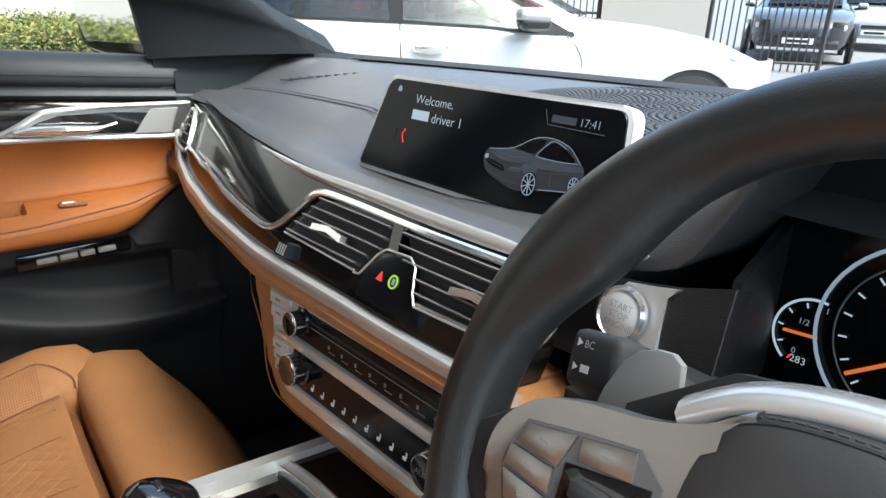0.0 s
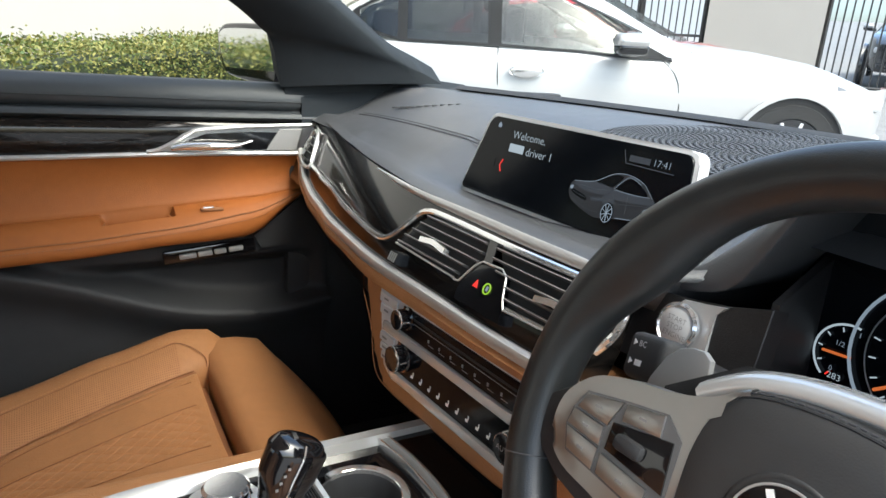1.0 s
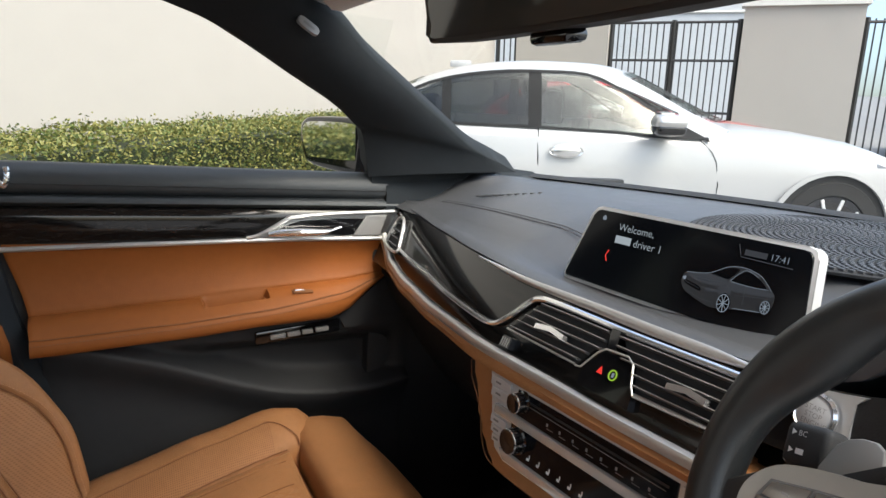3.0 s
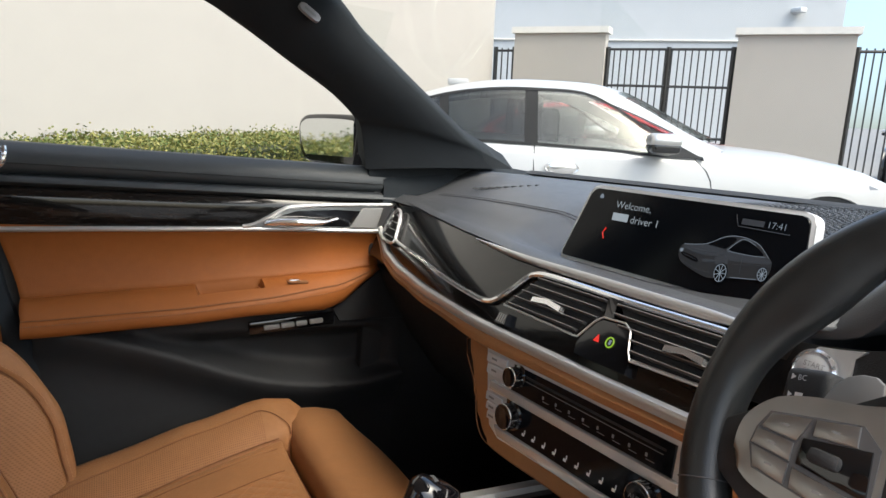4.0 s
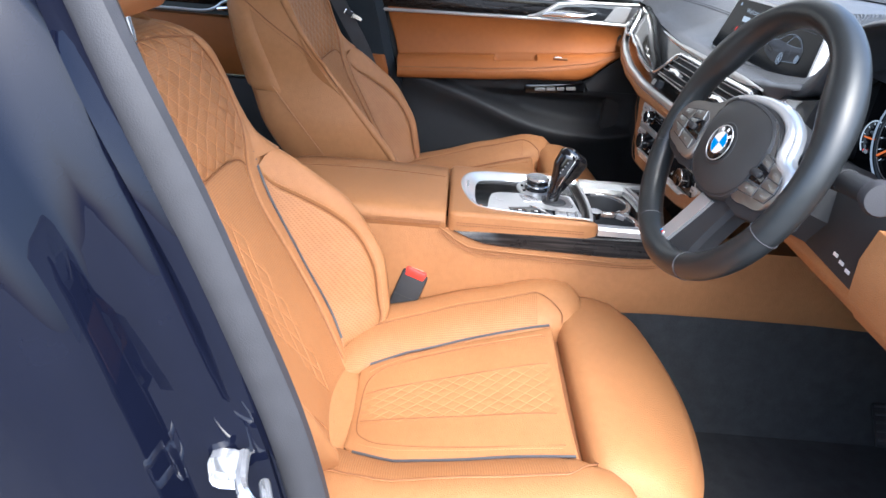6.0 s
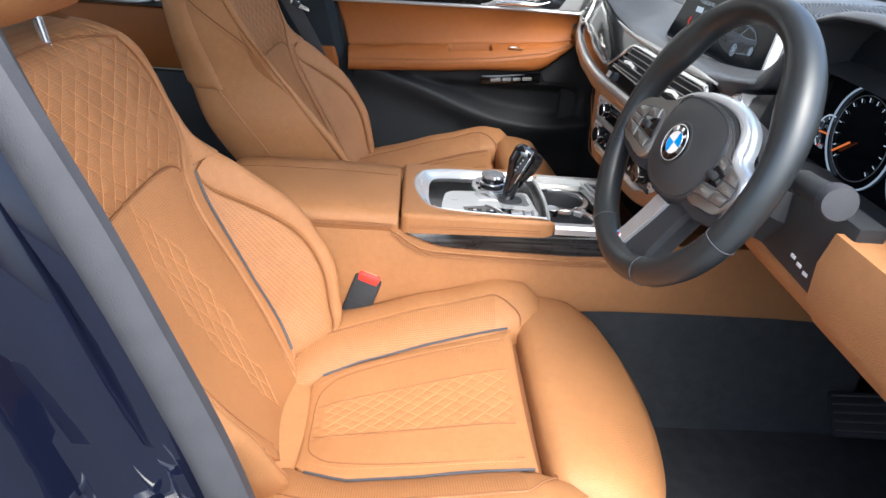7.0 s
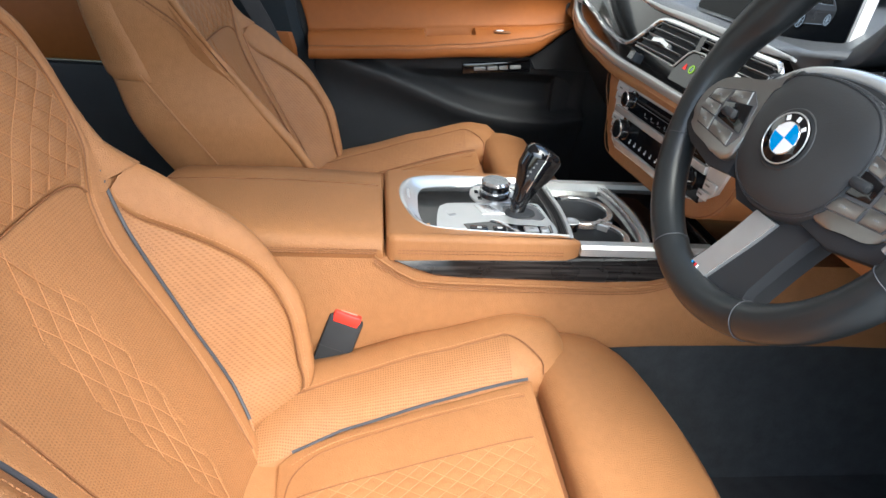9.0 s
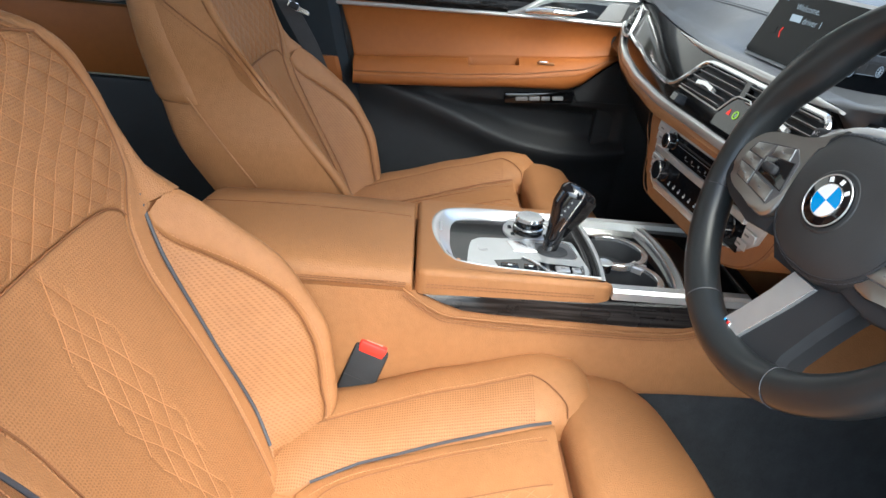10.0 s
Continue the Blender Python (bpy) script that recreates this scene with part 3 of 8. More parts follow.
    part("upper_panel", pad(up, 0, 1, 0, 1, 150, 70, 0.0, 0.012, (1, 0, 0.3)), TAN_DOOR, d, "smooth tan leather panel and shelf with a pull pocket", 50)
    # rolled front of the armrest, cut off by a slanting end towards the dashboard
    rings = []
    for k in range(33):
        u = k / 32
        zo = lerp(shelf_out, u)
        zb = lerp([(0, 0.762), (0.35, 0.774), (0.60, 0.786), (0.82, 0.788), (0.87, 0.800), (0.94, 0.836), (1, 0.864)], u)
        y = rear(zo) + (0.160 - rear(zo)) * u
        x = -0.742 + reach(u)
        h = zo - zb
        rings.append([V(x, y, zo), V(x + 0.004, y, zo - 0.10 * h), V(x + 0.0065, y, zo - 0.3 * h), V(x + 0.007, y, zo - 0.6 * h), V(x + 0.004, y, zb + 0.12 * h), V(x - 0.006, y, zb), V(x - 0.03, y, zb + 0.001), V(-0.75, y, zb + 0.004), V(-0.75, y, zo - 0.006), V(x - 0.012, y, zo - 0.006)])
    part("armrest", loft(rings), TAN_DOOR, d, "padded tan leather armrest roll", 60)
    part("armrest_seam", tube([r[0] + V(0.002, 0, 0.0006) for r in rings], 0.0011, 5), THREAD_DARK, d)
    stitches("stitch_run", [r[2] + V(0.0004, 0, 0.2 * (r[0].z - r[2].z)) for r in rings], THREAD_DARK, d, 0.0007)
    part("window_switch", box(-0.7165, -0.020, 0.8475, 0.010, 0.020, 0.004, 0.0015), CHROME, d, "small chrome-edged window switch")
    # no hollow here: a dark slab gives the recess its shade by colour
    part("switch_recess_shade", box(-0.7165, -0.014, 0.8445, 0.016, 0.040, 0.005, 0.002), THREAD_DARK, d, "dark brown slab standing for the shade of a shallow switch recess")

    # dark lower panel with a long map pocket
    ridge = [(-0.50, 0.79), (-0.42, 0.768), (-0.34, 0.746), (-0.27, 0.724), (-0.215, 0.704), (-0.15, 0.678), (-0.09, 0.656), (-0.02, 0.640), (0.07, 0.630), (0.14, 0.632), (0.21, 0.648)]

    def low(u, v):
        y = -0.452 + 0.672 * u
        z = 0.80 - 0.42 * v
        zr = (lerp(ridge, y - 0.03) + lerp(ridge, y) + lerp(ridge, y + 0.03)) / 3
        h = z - zr
        into = min(1, max(0, (y + 0.30) / 0.16)) * min(1, max(0, (0.20 - y) / 0.06))
        if h > 0:
            x = 0.034 * math.exp(-(h / 0.010) ** 2) - 0.050 * into * (1 - math.exp(-(h / 0.016) ** 2)) * min(1, max(0, (0.745 - z) / 0.03))
        else:
            x = 0.034 * math.exp(-(h / 0.050) ** 2)
        return V(-0.738 + x, y, z)
    part("lower_panel", pad(low, 0, 1, 0, 1, 70, 90, 0.0, 0.02, (1, 0, 0)), BLACK_SOFT, d, "black grained lower panel with a map pocket", 70)
    part("door_end", box(-0.772, -0.500, 0.83, 0.02, 0.15, 0.46, 0.004), BLACK_SOFT, d, "black rear end of the door")
    # seat memory switches on a dark plate
    tilt = Matrix.Translation((-0.734, -0.015, 0.7575)) @ Matrix.Rotation(0.095, 4, "X")
    part("switch_plate", box(0, 0.0, 0, 0.012, 0.170, 0.026, 0.004, 2, tilt), GLOSS, d, "dark switch plate")
    for k, w in enumerate((0.030, 0.026, 0.022, 0.027)):
        y0 = (-0.042, -0.011, 0.0165, 0.046)[k]
        part("seat_switch", box(0.008, y0, 0.0, 0.008, w, 0.0095, 0.002, 2, tilt), PADDLE, d, "grey seat adjustment switch")
    # speaker corner between armrest and dashboard
    part("tweeter_panel", loft([[V(-0.75, 0.060, 0.785), V(-0.75, 0.155, 0.866), V(-0.75, 0.23, 0.875), V(-0.75, 0.23, 0.755), V(-0.75, 0.08, 0.755)], [V(-0.728, 0.065, 0.785), V(-0.728, 0.158, 0.860), V(-0.735, 0.23, 0.87), V(-0.735, 0.23, 0.76), V(-0.728, 0.08, 0.76)]]), BLACK_SOFT, d)
    part("locking_hook", tube(smooth_path([(-0.742, -0.512, 1.082), (-0.738, -0.510, 1.066), (-0.736, -0.505, 1.048), (-0.735, -0.495, 1.036), (-0.736, -0.490, 1.050), (-0.739, -0.491, 1.066)], 5), 0.0045, 8), CHROME, d, "small bright hook at the sill's rear")
    return d


door()


# ---- rear door, seen past the passenger seat ----
def rear_door():
    d = thing("rear_door", "dark rear passenger door with chrome handle and tan panel", "car door")
    part("sill_pad", loft([[V(-0.755, y, 1.055), V(-0.745, y, 1.068), V(-0.72, y, 1.062), V(-0.71, y, 1.03), V(-0.71, y, 0.885), V(-0.76, y, 0.885)] for y in (-1.6, -1.2, -0.72)]), GREYSILL, d)
    part("gloss_trim", box(-0.722, -1.16, 0.935, 0.03, 0.88, 0.055, 0.005), PIANO, d)
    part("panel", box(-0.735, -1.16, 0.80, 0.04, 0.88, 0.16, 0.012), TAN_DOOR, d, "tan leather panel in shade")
    part("lower_panel", box(-0.735, -1.16, 0.53, 0.04, 0.88, 0.37, 0.012), BLACK_SOFT, d)
    part("chrome_strip", tube(smooth_path([(-0.703, -1.5, 0.893), (-0.703, -1.1, 0.893), (-0.700, -0.99, 0.896), (-0.698, -0.94, 0.922), (-0.698, -0.89, 0.934), (-0.700, -0.74, 0.934)], 6), 0.004, 8), SATIN, d)
    part("handle", tube(smooth_path([(-0.695, -0.96, 0.902), (-0.685, -0.91, 0.909), (-0.685, -0.84, 0.909), (-0.695, -0.79, 0.915)], 5), 0.005, 8), CHROME, d)


rear_door()
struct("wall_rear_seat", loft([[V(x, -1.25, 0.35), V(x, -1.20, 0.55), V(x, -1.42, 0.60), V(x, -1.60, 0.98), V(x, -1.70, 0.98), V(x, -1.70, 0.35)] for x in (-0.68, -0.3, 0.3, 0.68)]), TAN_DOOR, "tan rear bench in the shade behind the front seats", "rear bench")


# ---- dashboard ----
def face_y(x, z):
    """Fore-and-aft place of the trim's face, which leans back and bows towards the door."""
    return lerp([(-0.72, 0.158), (-0.66, 0.150), (-0.6, 0.142), (-0.5, 0.127), (-0.35, 0.108), (-0.2, 0.099), (0.0, 0.112), (0.2, 0.130)], x) + (z - 0.937) * 0.45


def face(x, z, out=0.0):
    return V(x, face_y(x, z) - 0.9 * out, z + 0.43 * out)


def top_z(x):
    return lerp([(-0.72, 1.012), (-0.5, 1.004), (-0.26, 0.998), (-0.14, 0.995), (0.2, 0.993)], x)


def dashboard():
    d = thing("dashboard", "slate leather dashboard with black gloss trim and tan lower edge", "dashboard")
    xs = [-0.745 + 0.0363 * k for k in range(41)]

    def bow(x):
        return (abs(x) / 0.7) ** 2
    rings = []
    for x in xs:
        tz = top_z(x)
        ty = face_y(x, tz)
        dip = max(0.0, 1 - ((x + 0.02) / 0.25) ** 4) * 0.012  # sunk behind the display
        end = 0.05 * (abs(x) / 0.7) ** 4
        if x < 0.17:
            front = [V(x, 0.205, 1.022 - dip * 2.7), V(x, 0.180, 1.008 - dip * 1.5), V(x, ty + 0.018, tz + 0.008), V(x, ty + 0.002, tz + 0.002), V(x, ty + 0.03, tz - 0.03)]
        else:
            back = min(1.0, max(0.0, (x - 0.210) / 0.04)) * min(1.0, max(0.0, (0.64 - x) / 0.05))  # open over the instruments
            front = [V(x, 0.215 + 0.09 * back, 1.020 + 0.04 * back), V(x, 0.206 + 0.095 * back, 1.012 + 0.045 * back), V(x, 0.204 + 0.10 * back, 1.004 + 0.05 * back), V(x, 0.212 + 0.10 * back, 0.999 + 0.052 * back), V(x, 0.30 + 0.02 * back, 1.0 + 0.05 * back)]
        rings.append([V(x, 0.76 - 0.26 * bow(x), 1.05), V(x, 0.70 - 0.26 * bow(x), 1.083), V(x, 0.56 - 0.18 * bow(x), 1.085 - end * 0.1), V(x, 0.42 - 0.09 * bow(x), 1.079 - dip * 0.6 - end * 0.3), V(x, 0.32 - 0.04 * bow(x), 1.062 - dip - end * 0.45), V(x, 0.25 - 0.01 * bow(x), 1.040 - dip * 2.0 - end * 0.3)] + front + [V(x, 0.45, 0.93), V(x, 0.76, 0.95)])
    part("top_pad", loft(rings), DASHPAD, d, "slate grey stitched leather top", 70)
    for dz in (0.0, 0.008):
        line = [V(x, 0.256 + dz - 0.01 * bow(x), 1.0432 + 0.25 * dz - max(0.0, 1 - ((x + 0.02) / 0.25) ** 4) * 0.012 - 0.05 * (abs(x) / 0.7) ** 4 * 0.3) for x in [-0.66 + 0.02 * k for k in range(24)]]
        stitches("stitch_line", line, PIPING, d, 0.0010, 0.0045, 0.002)

    # gloss veneer band, with a satin strip above and a silver strip below
    xb = [-0.745 + 0.0306 * k for k in range(30)]
    rings = []
    for x in xb:
        zt = top_z(x)
        f = [sum((face(x + dx, zt + (0.896 - zt) * v, -0.002 + 0.004 * math.sin(v * math.pi)) - V(dx, 0, 0) for dx in (-0.06, -0.03, 0, 0.03, 0.06)), V(0, 0, 0)) / 5 for v in (0, 0.06, 0.15, 0.25, 0.38, 0.5, 0.62, 0.75, 0.85, 0.94, 1)]
        rings.append(f + [f[-1] + V(0, 0.05, 0), f[0] + V(0, 0.05, -0.01)])
    part("veneer_band", loft(rings), PIANO, d, "black gloss veneer band with fine grain", 60)

    def strip(x0, x1, zf, h, out):
        r = []
        n = 26
        for k in range(n + 1):
            x = x0 + (x1 - x0) * k / n
            z, hh = zf(x), h(x) if callable(h) else h
            r.append([face(x, z + hh / 2, -0.004), face(x, z + hh / 2, out * 0.6), face(x, z + hh * 0.2, out), face(x, z - hh * 0.2, out), face(x, z - hh / 2, out * 0.6), face(x, z - hh / 2, -0.004)])
        return loft(r)
    part("upper_satin_strip", strip(-0.30, 0.165, lambda x: top_z(x) - 0.002, lambda x: lerp([(-0.30, 0.002), (-0.2, 0.007), (0.0, 0.010), (0.10, 0.010), (0.165, 0.003)], x), 0.005), SATIN, d, "satin silver strip under the display")
    part("lower_silver_strip", strip(-0.745, 0.165, lambda x: lerp([(-0.745, 0.950), (-0.705, 0.935), (-0.64, 0.914), (-0.55, 0.905), (-0.4, 0.902), (0.2, 0.902)], x), 0.013, 0.009), SATIN, d, "satin silver strip")
    line = [(-0.668, 0.990), (-0.648, 0.978), (-0.625, 0.950), (-0.60, 0.941), (-0.52, 0.939), (-0.426, 0.937), (-0.315, 0.931), (-0.23, 0.929), (-0.195, 0.931), (-0.178, 0.938), (-0.162, 0.952), (-0.143, 0.972), (-0.13, 0.979), (-0.10, 0.9815), (0.008, 0.981), (0.14, 0.981), (0.160, 0.979), (0.171, 0.968), (0.170, 0.950), (0.161, 0.934)]
    part("chrome_line", tube([face(p.x, p.z, 0.005) for p in smooth_path([(x, 0, z) for x, z in line], 5)], 0.0036, 8), CHROME, d, "chrome line round vents and veneer")
    # tan roll below the silver strip
    rings = []
    for x in xb:
        zz = lerp([(-0.745, 0.942), (-0.705, 0.927), (-0.64, 0.907), (-0.55, 0.898), (-0.4, 0.896), (0.2, 0.896)], x)
        h = lerp([(-0.70, 0.010), (-0.5, 0.016), (-0.3, 0.018), (-0.2, 0.022), (0.3, 0.014)], x)
        p = face(x, zz, 0.004)
        rings.append([p, p + V(0, -0.004, -0.3 * h), p + V(0, -0.003, -0.7 * h), p + V(0, 0.008, -h), p + V(0, 0.08, -h), p + V(0, 0.08, 0)])
    part("tan_roll", loft(rings), TAN, d, "tan leather roll along the lower edge")
    part("glovebox", loft([[face(x, 0.885, -0.03), V(x, 0.17, 0.84), V(x, 0.25, 0.72), V(x, 0.33, 0.62), V(x, 0.6, 0.58), V(x, 0.6, 0.89)] for x in (-0.745, -0.5, -0.3, -0.215)]), BLACK_SOFT, d, "black glovebox lid")
    part("kneepad", loft([[V(x, 0.158, 0.866), V(x, 0.150, 0.848), V(x, 0.158, 0.828), V(x, 0.20, 0.816), V(x, 0.6, 0.80), V(x, 0.6, 0.866)] for x in (0.17, 0.3, 0.45, 0.545)]), TAN, d, "tan knee panel under the wheel", 60)
    part("knee_corner", loft([[V(x, 0.142, 0.935), V(x, 0.134, 0.90), V(x, 0.138, 0.855), V(x, 0.155, 0.828), V(x, 0.20, 0.816), V(x, 0.6, 0.80), V(x, 0.6, 0.935)] for x in (0.540, 0.60, 0.66, 0.715)]), TAN, d, "tan lower corner beside the doorway", 60)
    part("column_panel", prism([(0.20, 0.950), (0.20, 0.866), (0.352, 0.858), (0.530, 0.850), (0.556, 0.912), (0.560, 0.950)], 0.03, 0.004, 2, Matrix(((1, 0, 0, 0), (0, 0, -1, 0.150), (0, 1, 0, 0), (0, 0, 0, 1)))), BLACK_SOFT, d, "black lower panel beside the column")
    for k in range(3):
        part("switch_symbol", box(0.478 + 0.015 * k, 0.1494, 0.874 - 0.003 * k, 0.009, 0.001, 0.004, 0, 1), WHITE_INK, d)
    part("lower_cover", loft([[V(x, 0.20, 0.905), V(x, 0.24, 0.84), V(x, 0.34, 0.74), V(x, 0.6, 0.72), V(x, 0.6, 0.905)] for x in (-0.215, -0.1, 0.1, 0.18)]), BLACK_SOFT, d)

    # corner vent beside the door
    vent = [(-0.700, 0.945), (-0.672, 0.934), (-0.612, 0.938), (-0.640, 0.975), (-0.664, 0.992), (-0.690, 0.985)]
    cx, cz = -0.663, 0.962
    part("side_vent_backing", loft([[face(cx + (x - cx) * 0.95, cz + (z - cz) * 0.95, o) for x, z in vent] for o in (0.0035, 0.006)]), BLACK_SOFT, d)
    part("side_vent_frame", tube([face(p.x, p.z, 0.009) for p in smooth_path([(x, 0, z) for x, z in vent], 4, True)], 0.0032, 8, True), SATIN, d, "chrome frame of the corner vent")
    for k in range(4):
        z = 0.944 + 0.0125 * k
        part("side_vent_slat", loft([[face(x, z + 0.0012, 0.004), face(x, z + 0.0012, 0.012), face(x, z - 0.0012, 0.012), face(x, z - 0.0012, 0.004)] for x in (-0.694 + 0.002 * k, -0.66, -0.622 - 0.008 * k)]), GLOSS, d)
    part("side_vent_tab", loft([[face(x, 0.966, 0.008), face(x, 0.966, 0.016), face(x, 0.960, 0.016), face(x, 0.960, 0.008)] for x in (-0.685, -0.675, -0.664)]), CHROME, d, "chrome vent tab")

    # two centre vents: deep dark openings crossed by thin slats
    def patch(poly, o0, o1, m_, nm, label=""):
        return part(nm, loft([[face(x, z, o) for x, z in poly] for o in (o0, o1)]), m_, d, label)
    left = [(-0.158, 0.934), (-0.135, 0.960), (-0.122, 0.976), (-0.005, 0.977), (-0.006, 0.958), (-0.018, 0.953), (-0.034, 0.932)]
    right = [(0.010, 0.977), (0.158, 0.977), (0.168, 0.955), (0.160, 0.933), (0.052, 0.931), (0.040, 0.950), (0.026, 0.960)]
    patch(left, 0.0, 0.0045, BLACK_SOFT, "vent_backing", "dark air vent opening")
    patch(right, 0.0, 0.0045, BLACK_SOFT, "vent_backing", "dark air vent opening")
    for k in range(5):
        z = 0.9375 + 0.0092 * k
        xl = lerp([(0.934, -0.156), (0.976, -0.120)], z) + 0.003
        xr = lerp([(0.932, -0.034), (0.953, -0.018), (0.956, -0.007), (0.98, -0.006)], z)
        for a, b in ((xl, xr), (lerp([(0.931, 0.053), (0.950, 0.041), (0.960, 0.012), (0.98, 0.011)], z), lerp([(0.933, 0.160), (0.955, 0.167), (0.978, 0.157)], z))):
            part("vent_slat", loft([[face(x, z + 0.0014, 0.004), face(x, z + 0.0014, 0.0095), face(x, z + 0.0004, 0.0120), face(x, z - 0.0012, 0.0095), face(x, z - 0.0012, 0.004)] for x in (a, a + (b - a) / 3, a + 2 * (b - a) / 3, b)]), SLAT, d, "thin black vent slat")
            # thin grey tube paints in the highlight along the black slat's rounded edge
            part("slat_glint", tube([face(x, z + 0.0006, 0.0122) for x in (a + 0.002, a + (b - a) / 3, a + 2 * (b - a) / 3, b - 0.002)], 0.0006, 5), PADDLE, d, "grey line standing for the highlight on the slat's front edge")
    for a, b in ((-0.105, -0.056), (0.088, 0.130)):
        part("vent_tab", loft([[face(a + (b - a) * t, 0.950 + 0.003 * (1 - abs(2 * t - 1)) + dz, o) for dz, o in ((0.003, 0.009), (0.0028, 0.017), (-0.0028, 0.017), (-0.003, 0.009))] for t in (0, 0.12, 0.5, 0.88, 1)]), CHROME, d, "chrome vent tab")
    for poly in (left, right):
        edge = [poly[0], poly[-1]] if poly is left else [poly[-3], poly[-4]]
        part("vent_lower_edge", tube([face(edge[0][0], edge[0][1], 0.007), face((edge[0][0] + edge[1][0]) / 2, (edge[0][1] + edge[1][1]) / 2, 0.007), face(edge[1][0], edge[1][1], 0.007)], 0.0013, 6), SATIN, d)
    patch([(-0.004, 0.979), (0.009, 0.979), (0.014, 0.960), (0.002, 0.958)], 0.002, 0.010, GLOSS, "vent_divider")
    # hazard switch block
    hz = [(-0.016, 0.916), (0.056, 0.916), (0.053, 0.929), (0.041, 0.954), (0.033, 0.958), (0.001, 0.956), (-0.007, 0.949), (-0.019, 0.927)]
    patch(hz, 0.0, 0.010, GLOSS, "hazard_block", "black hazard switch block")
    part("hazard_rim", tube([face(x, z, 0.0115) for x, z in [(-0.028, 0.931), (-0.020, 0.932), (-0.006, 0.952), (0.003, 0.9585), (0.033, 0.9600), (0.042, 0.955), (0.050, 0.937), (0.056, 0.929), (0.10, 0.930), (0.16, 0.932)]], 0.0011, 6), SATIN, d, "thin bright rim")
    part("warning_triangle", loft([[face(x, z, o) for x, z in ((0.0020, 0.9345), (0.0095, 0.9345), (0.0059, 0.9418))] for o in (0.0098, 0.0108)]), GLOW_RED, d, "lit red warning triangle")
    part("lock_ring", tube([face(0.0235 + 0.0048 * math.cos(a), 0.9383 + 0.0048 * math.sin(a), 0.0106) for a in [k * math.pi / 10 for k in range(20)]], 0.0008, 6, True, up=(0, 1, 0)), GLOW_GREEN, d, "lit yellow-green ring")
    patch([(0.0223, 0.9361), (0.0247, 0.9361), (0.0247, 0.9407), (0.0223, 0.9407)], 0.0098, 0.0108, GLOW_MID, "lock_symbol")
    patch([(-0.158, 0.912), (-0.139, 0.913), (-0.141, 0.926), (-0.156, 0.926)], 0.0, 0.009, GLOSS, "vent_thumbwheel", "ribbed vent thumbwheel")
    for k in range(4):
        patch([(-0.156 + 0.0042 * k, 0.914), (-0.1545 + 0.0042 * k, 0.914), (-0.1545 + 0.0042 * k, 0.924), (-0.156 + 0.0042 * k, 0.924)], 0.008, 0.0098, PADDLE, "thumbwheel_rib")

    # speaker grille on the top, an ellipse of small studs
    studs = bmesh.new()
    for k in range(1, 24):
        cnt = 6 * k
        for j in range(cnt):
            a = 2 * math.pi * j / cnt + 0.06 * k
            x, y = 0.02 + 0.0086 * k * math.cos(a), 0.465 + 0.0070 * k * math.sin(a)
            studs_m = Matrix.Translation((x, y, 1.0748 + 0.08 * (y - 0.46)))
            q = [studs.verts.new(studs_m @ V(0.0029 * cx, 0.0024 * cy, h)) for h in (0, 0.0028) for cx, cy in ((-1, -1), (1, -1), (1, 1), (-1, 1))]
            studs.faces.new((q[4], q[5], q[6], q[7]))
            for e in range(4):
                studs.faces.new((q[e], q[(e + 1) % 4], q[4 + (e + 1) % 4], q[4 + e]))
    g = part("speaker_grille", studs, DASHPAD, d, "perforated speaker grille in the dashboard top")
    g["kind"] = "stuff"
    part("grille_base", lathe([(0.205, 0), (0.205, 0.003), (0.20, 0.004), (0.0, 0.0042)], 48, Matrix.Translation((0.02, 0.465, 1.0712)) @ Matrix.Rotation(0.08, 4, "X") @ Matrix.Diagonal((1.0, 0.82, 1, 1))), BLACK_SOFT, d)
    # demister slot at the pillar
    for k in range(9):
        part("demister_slat", box(-0.575 + 0.011 * k, 0.29 + 0.010 * k, 1.0535 + 0.0022 * k, 0.0035, 0.030, 0.003, 0.0008, 1), BLACK_SOFT, d)
    part("windscreen_vent", loft([[V(x, 0.66 - 0.24 * (abs(x) / 0.7) ** 2, 1.087), V(x, 0.675 - 0.24 * (abs(x) / 0.7) ** 2, 1.094), V(x, 0.70 - 0.24 * (abs(x) / 0.7) ** 2, 1.092), V(x, 0.70 - 0.24 * (abs(x) / 0.7) ** 2, 1.08)] for x in [-0.66 + 0.055 * k for k in range(25)]]), BLACK_SOFT, d, "black demister strip at the glass")

    # instrument binnacle and ignition panel
    lip = [(0.165, 0.984), (0.19, 0.990), (0.215, 0.998), (0.230, 1.012), (0.242, 1.045), (0.255, 1.076), (0.28, 1.100), (0.33, 1.114), (0.40, 1.118), (0.50, 1.108), (0.56, 1.070), (0.60, 1.010), (0.64, 0.975)]
    top = [(0.165, 1.004), (0.185, 1.024), (0.21, 1.054), (0.235, 1.084), (0.26, 1.104), (0.30, 1.119), (0.35, 1.130), (0.40, 1.134), (0.50, 1.124), (0.56, 1.090), (0.60, 1.042), (0.64, 1.010)]
    rows = []
    for k in range(41):
        x = 0.165 + 0.475 * k / 40
        lo = (lerp(lip, x - 0.012) + lerp(lip, x) + lerp(lip, x + 0.012)) / 3
        hi = (lerp(top, x - 0.012) + lerp(top, x) + lerp(top, x + 0.012)) / 3
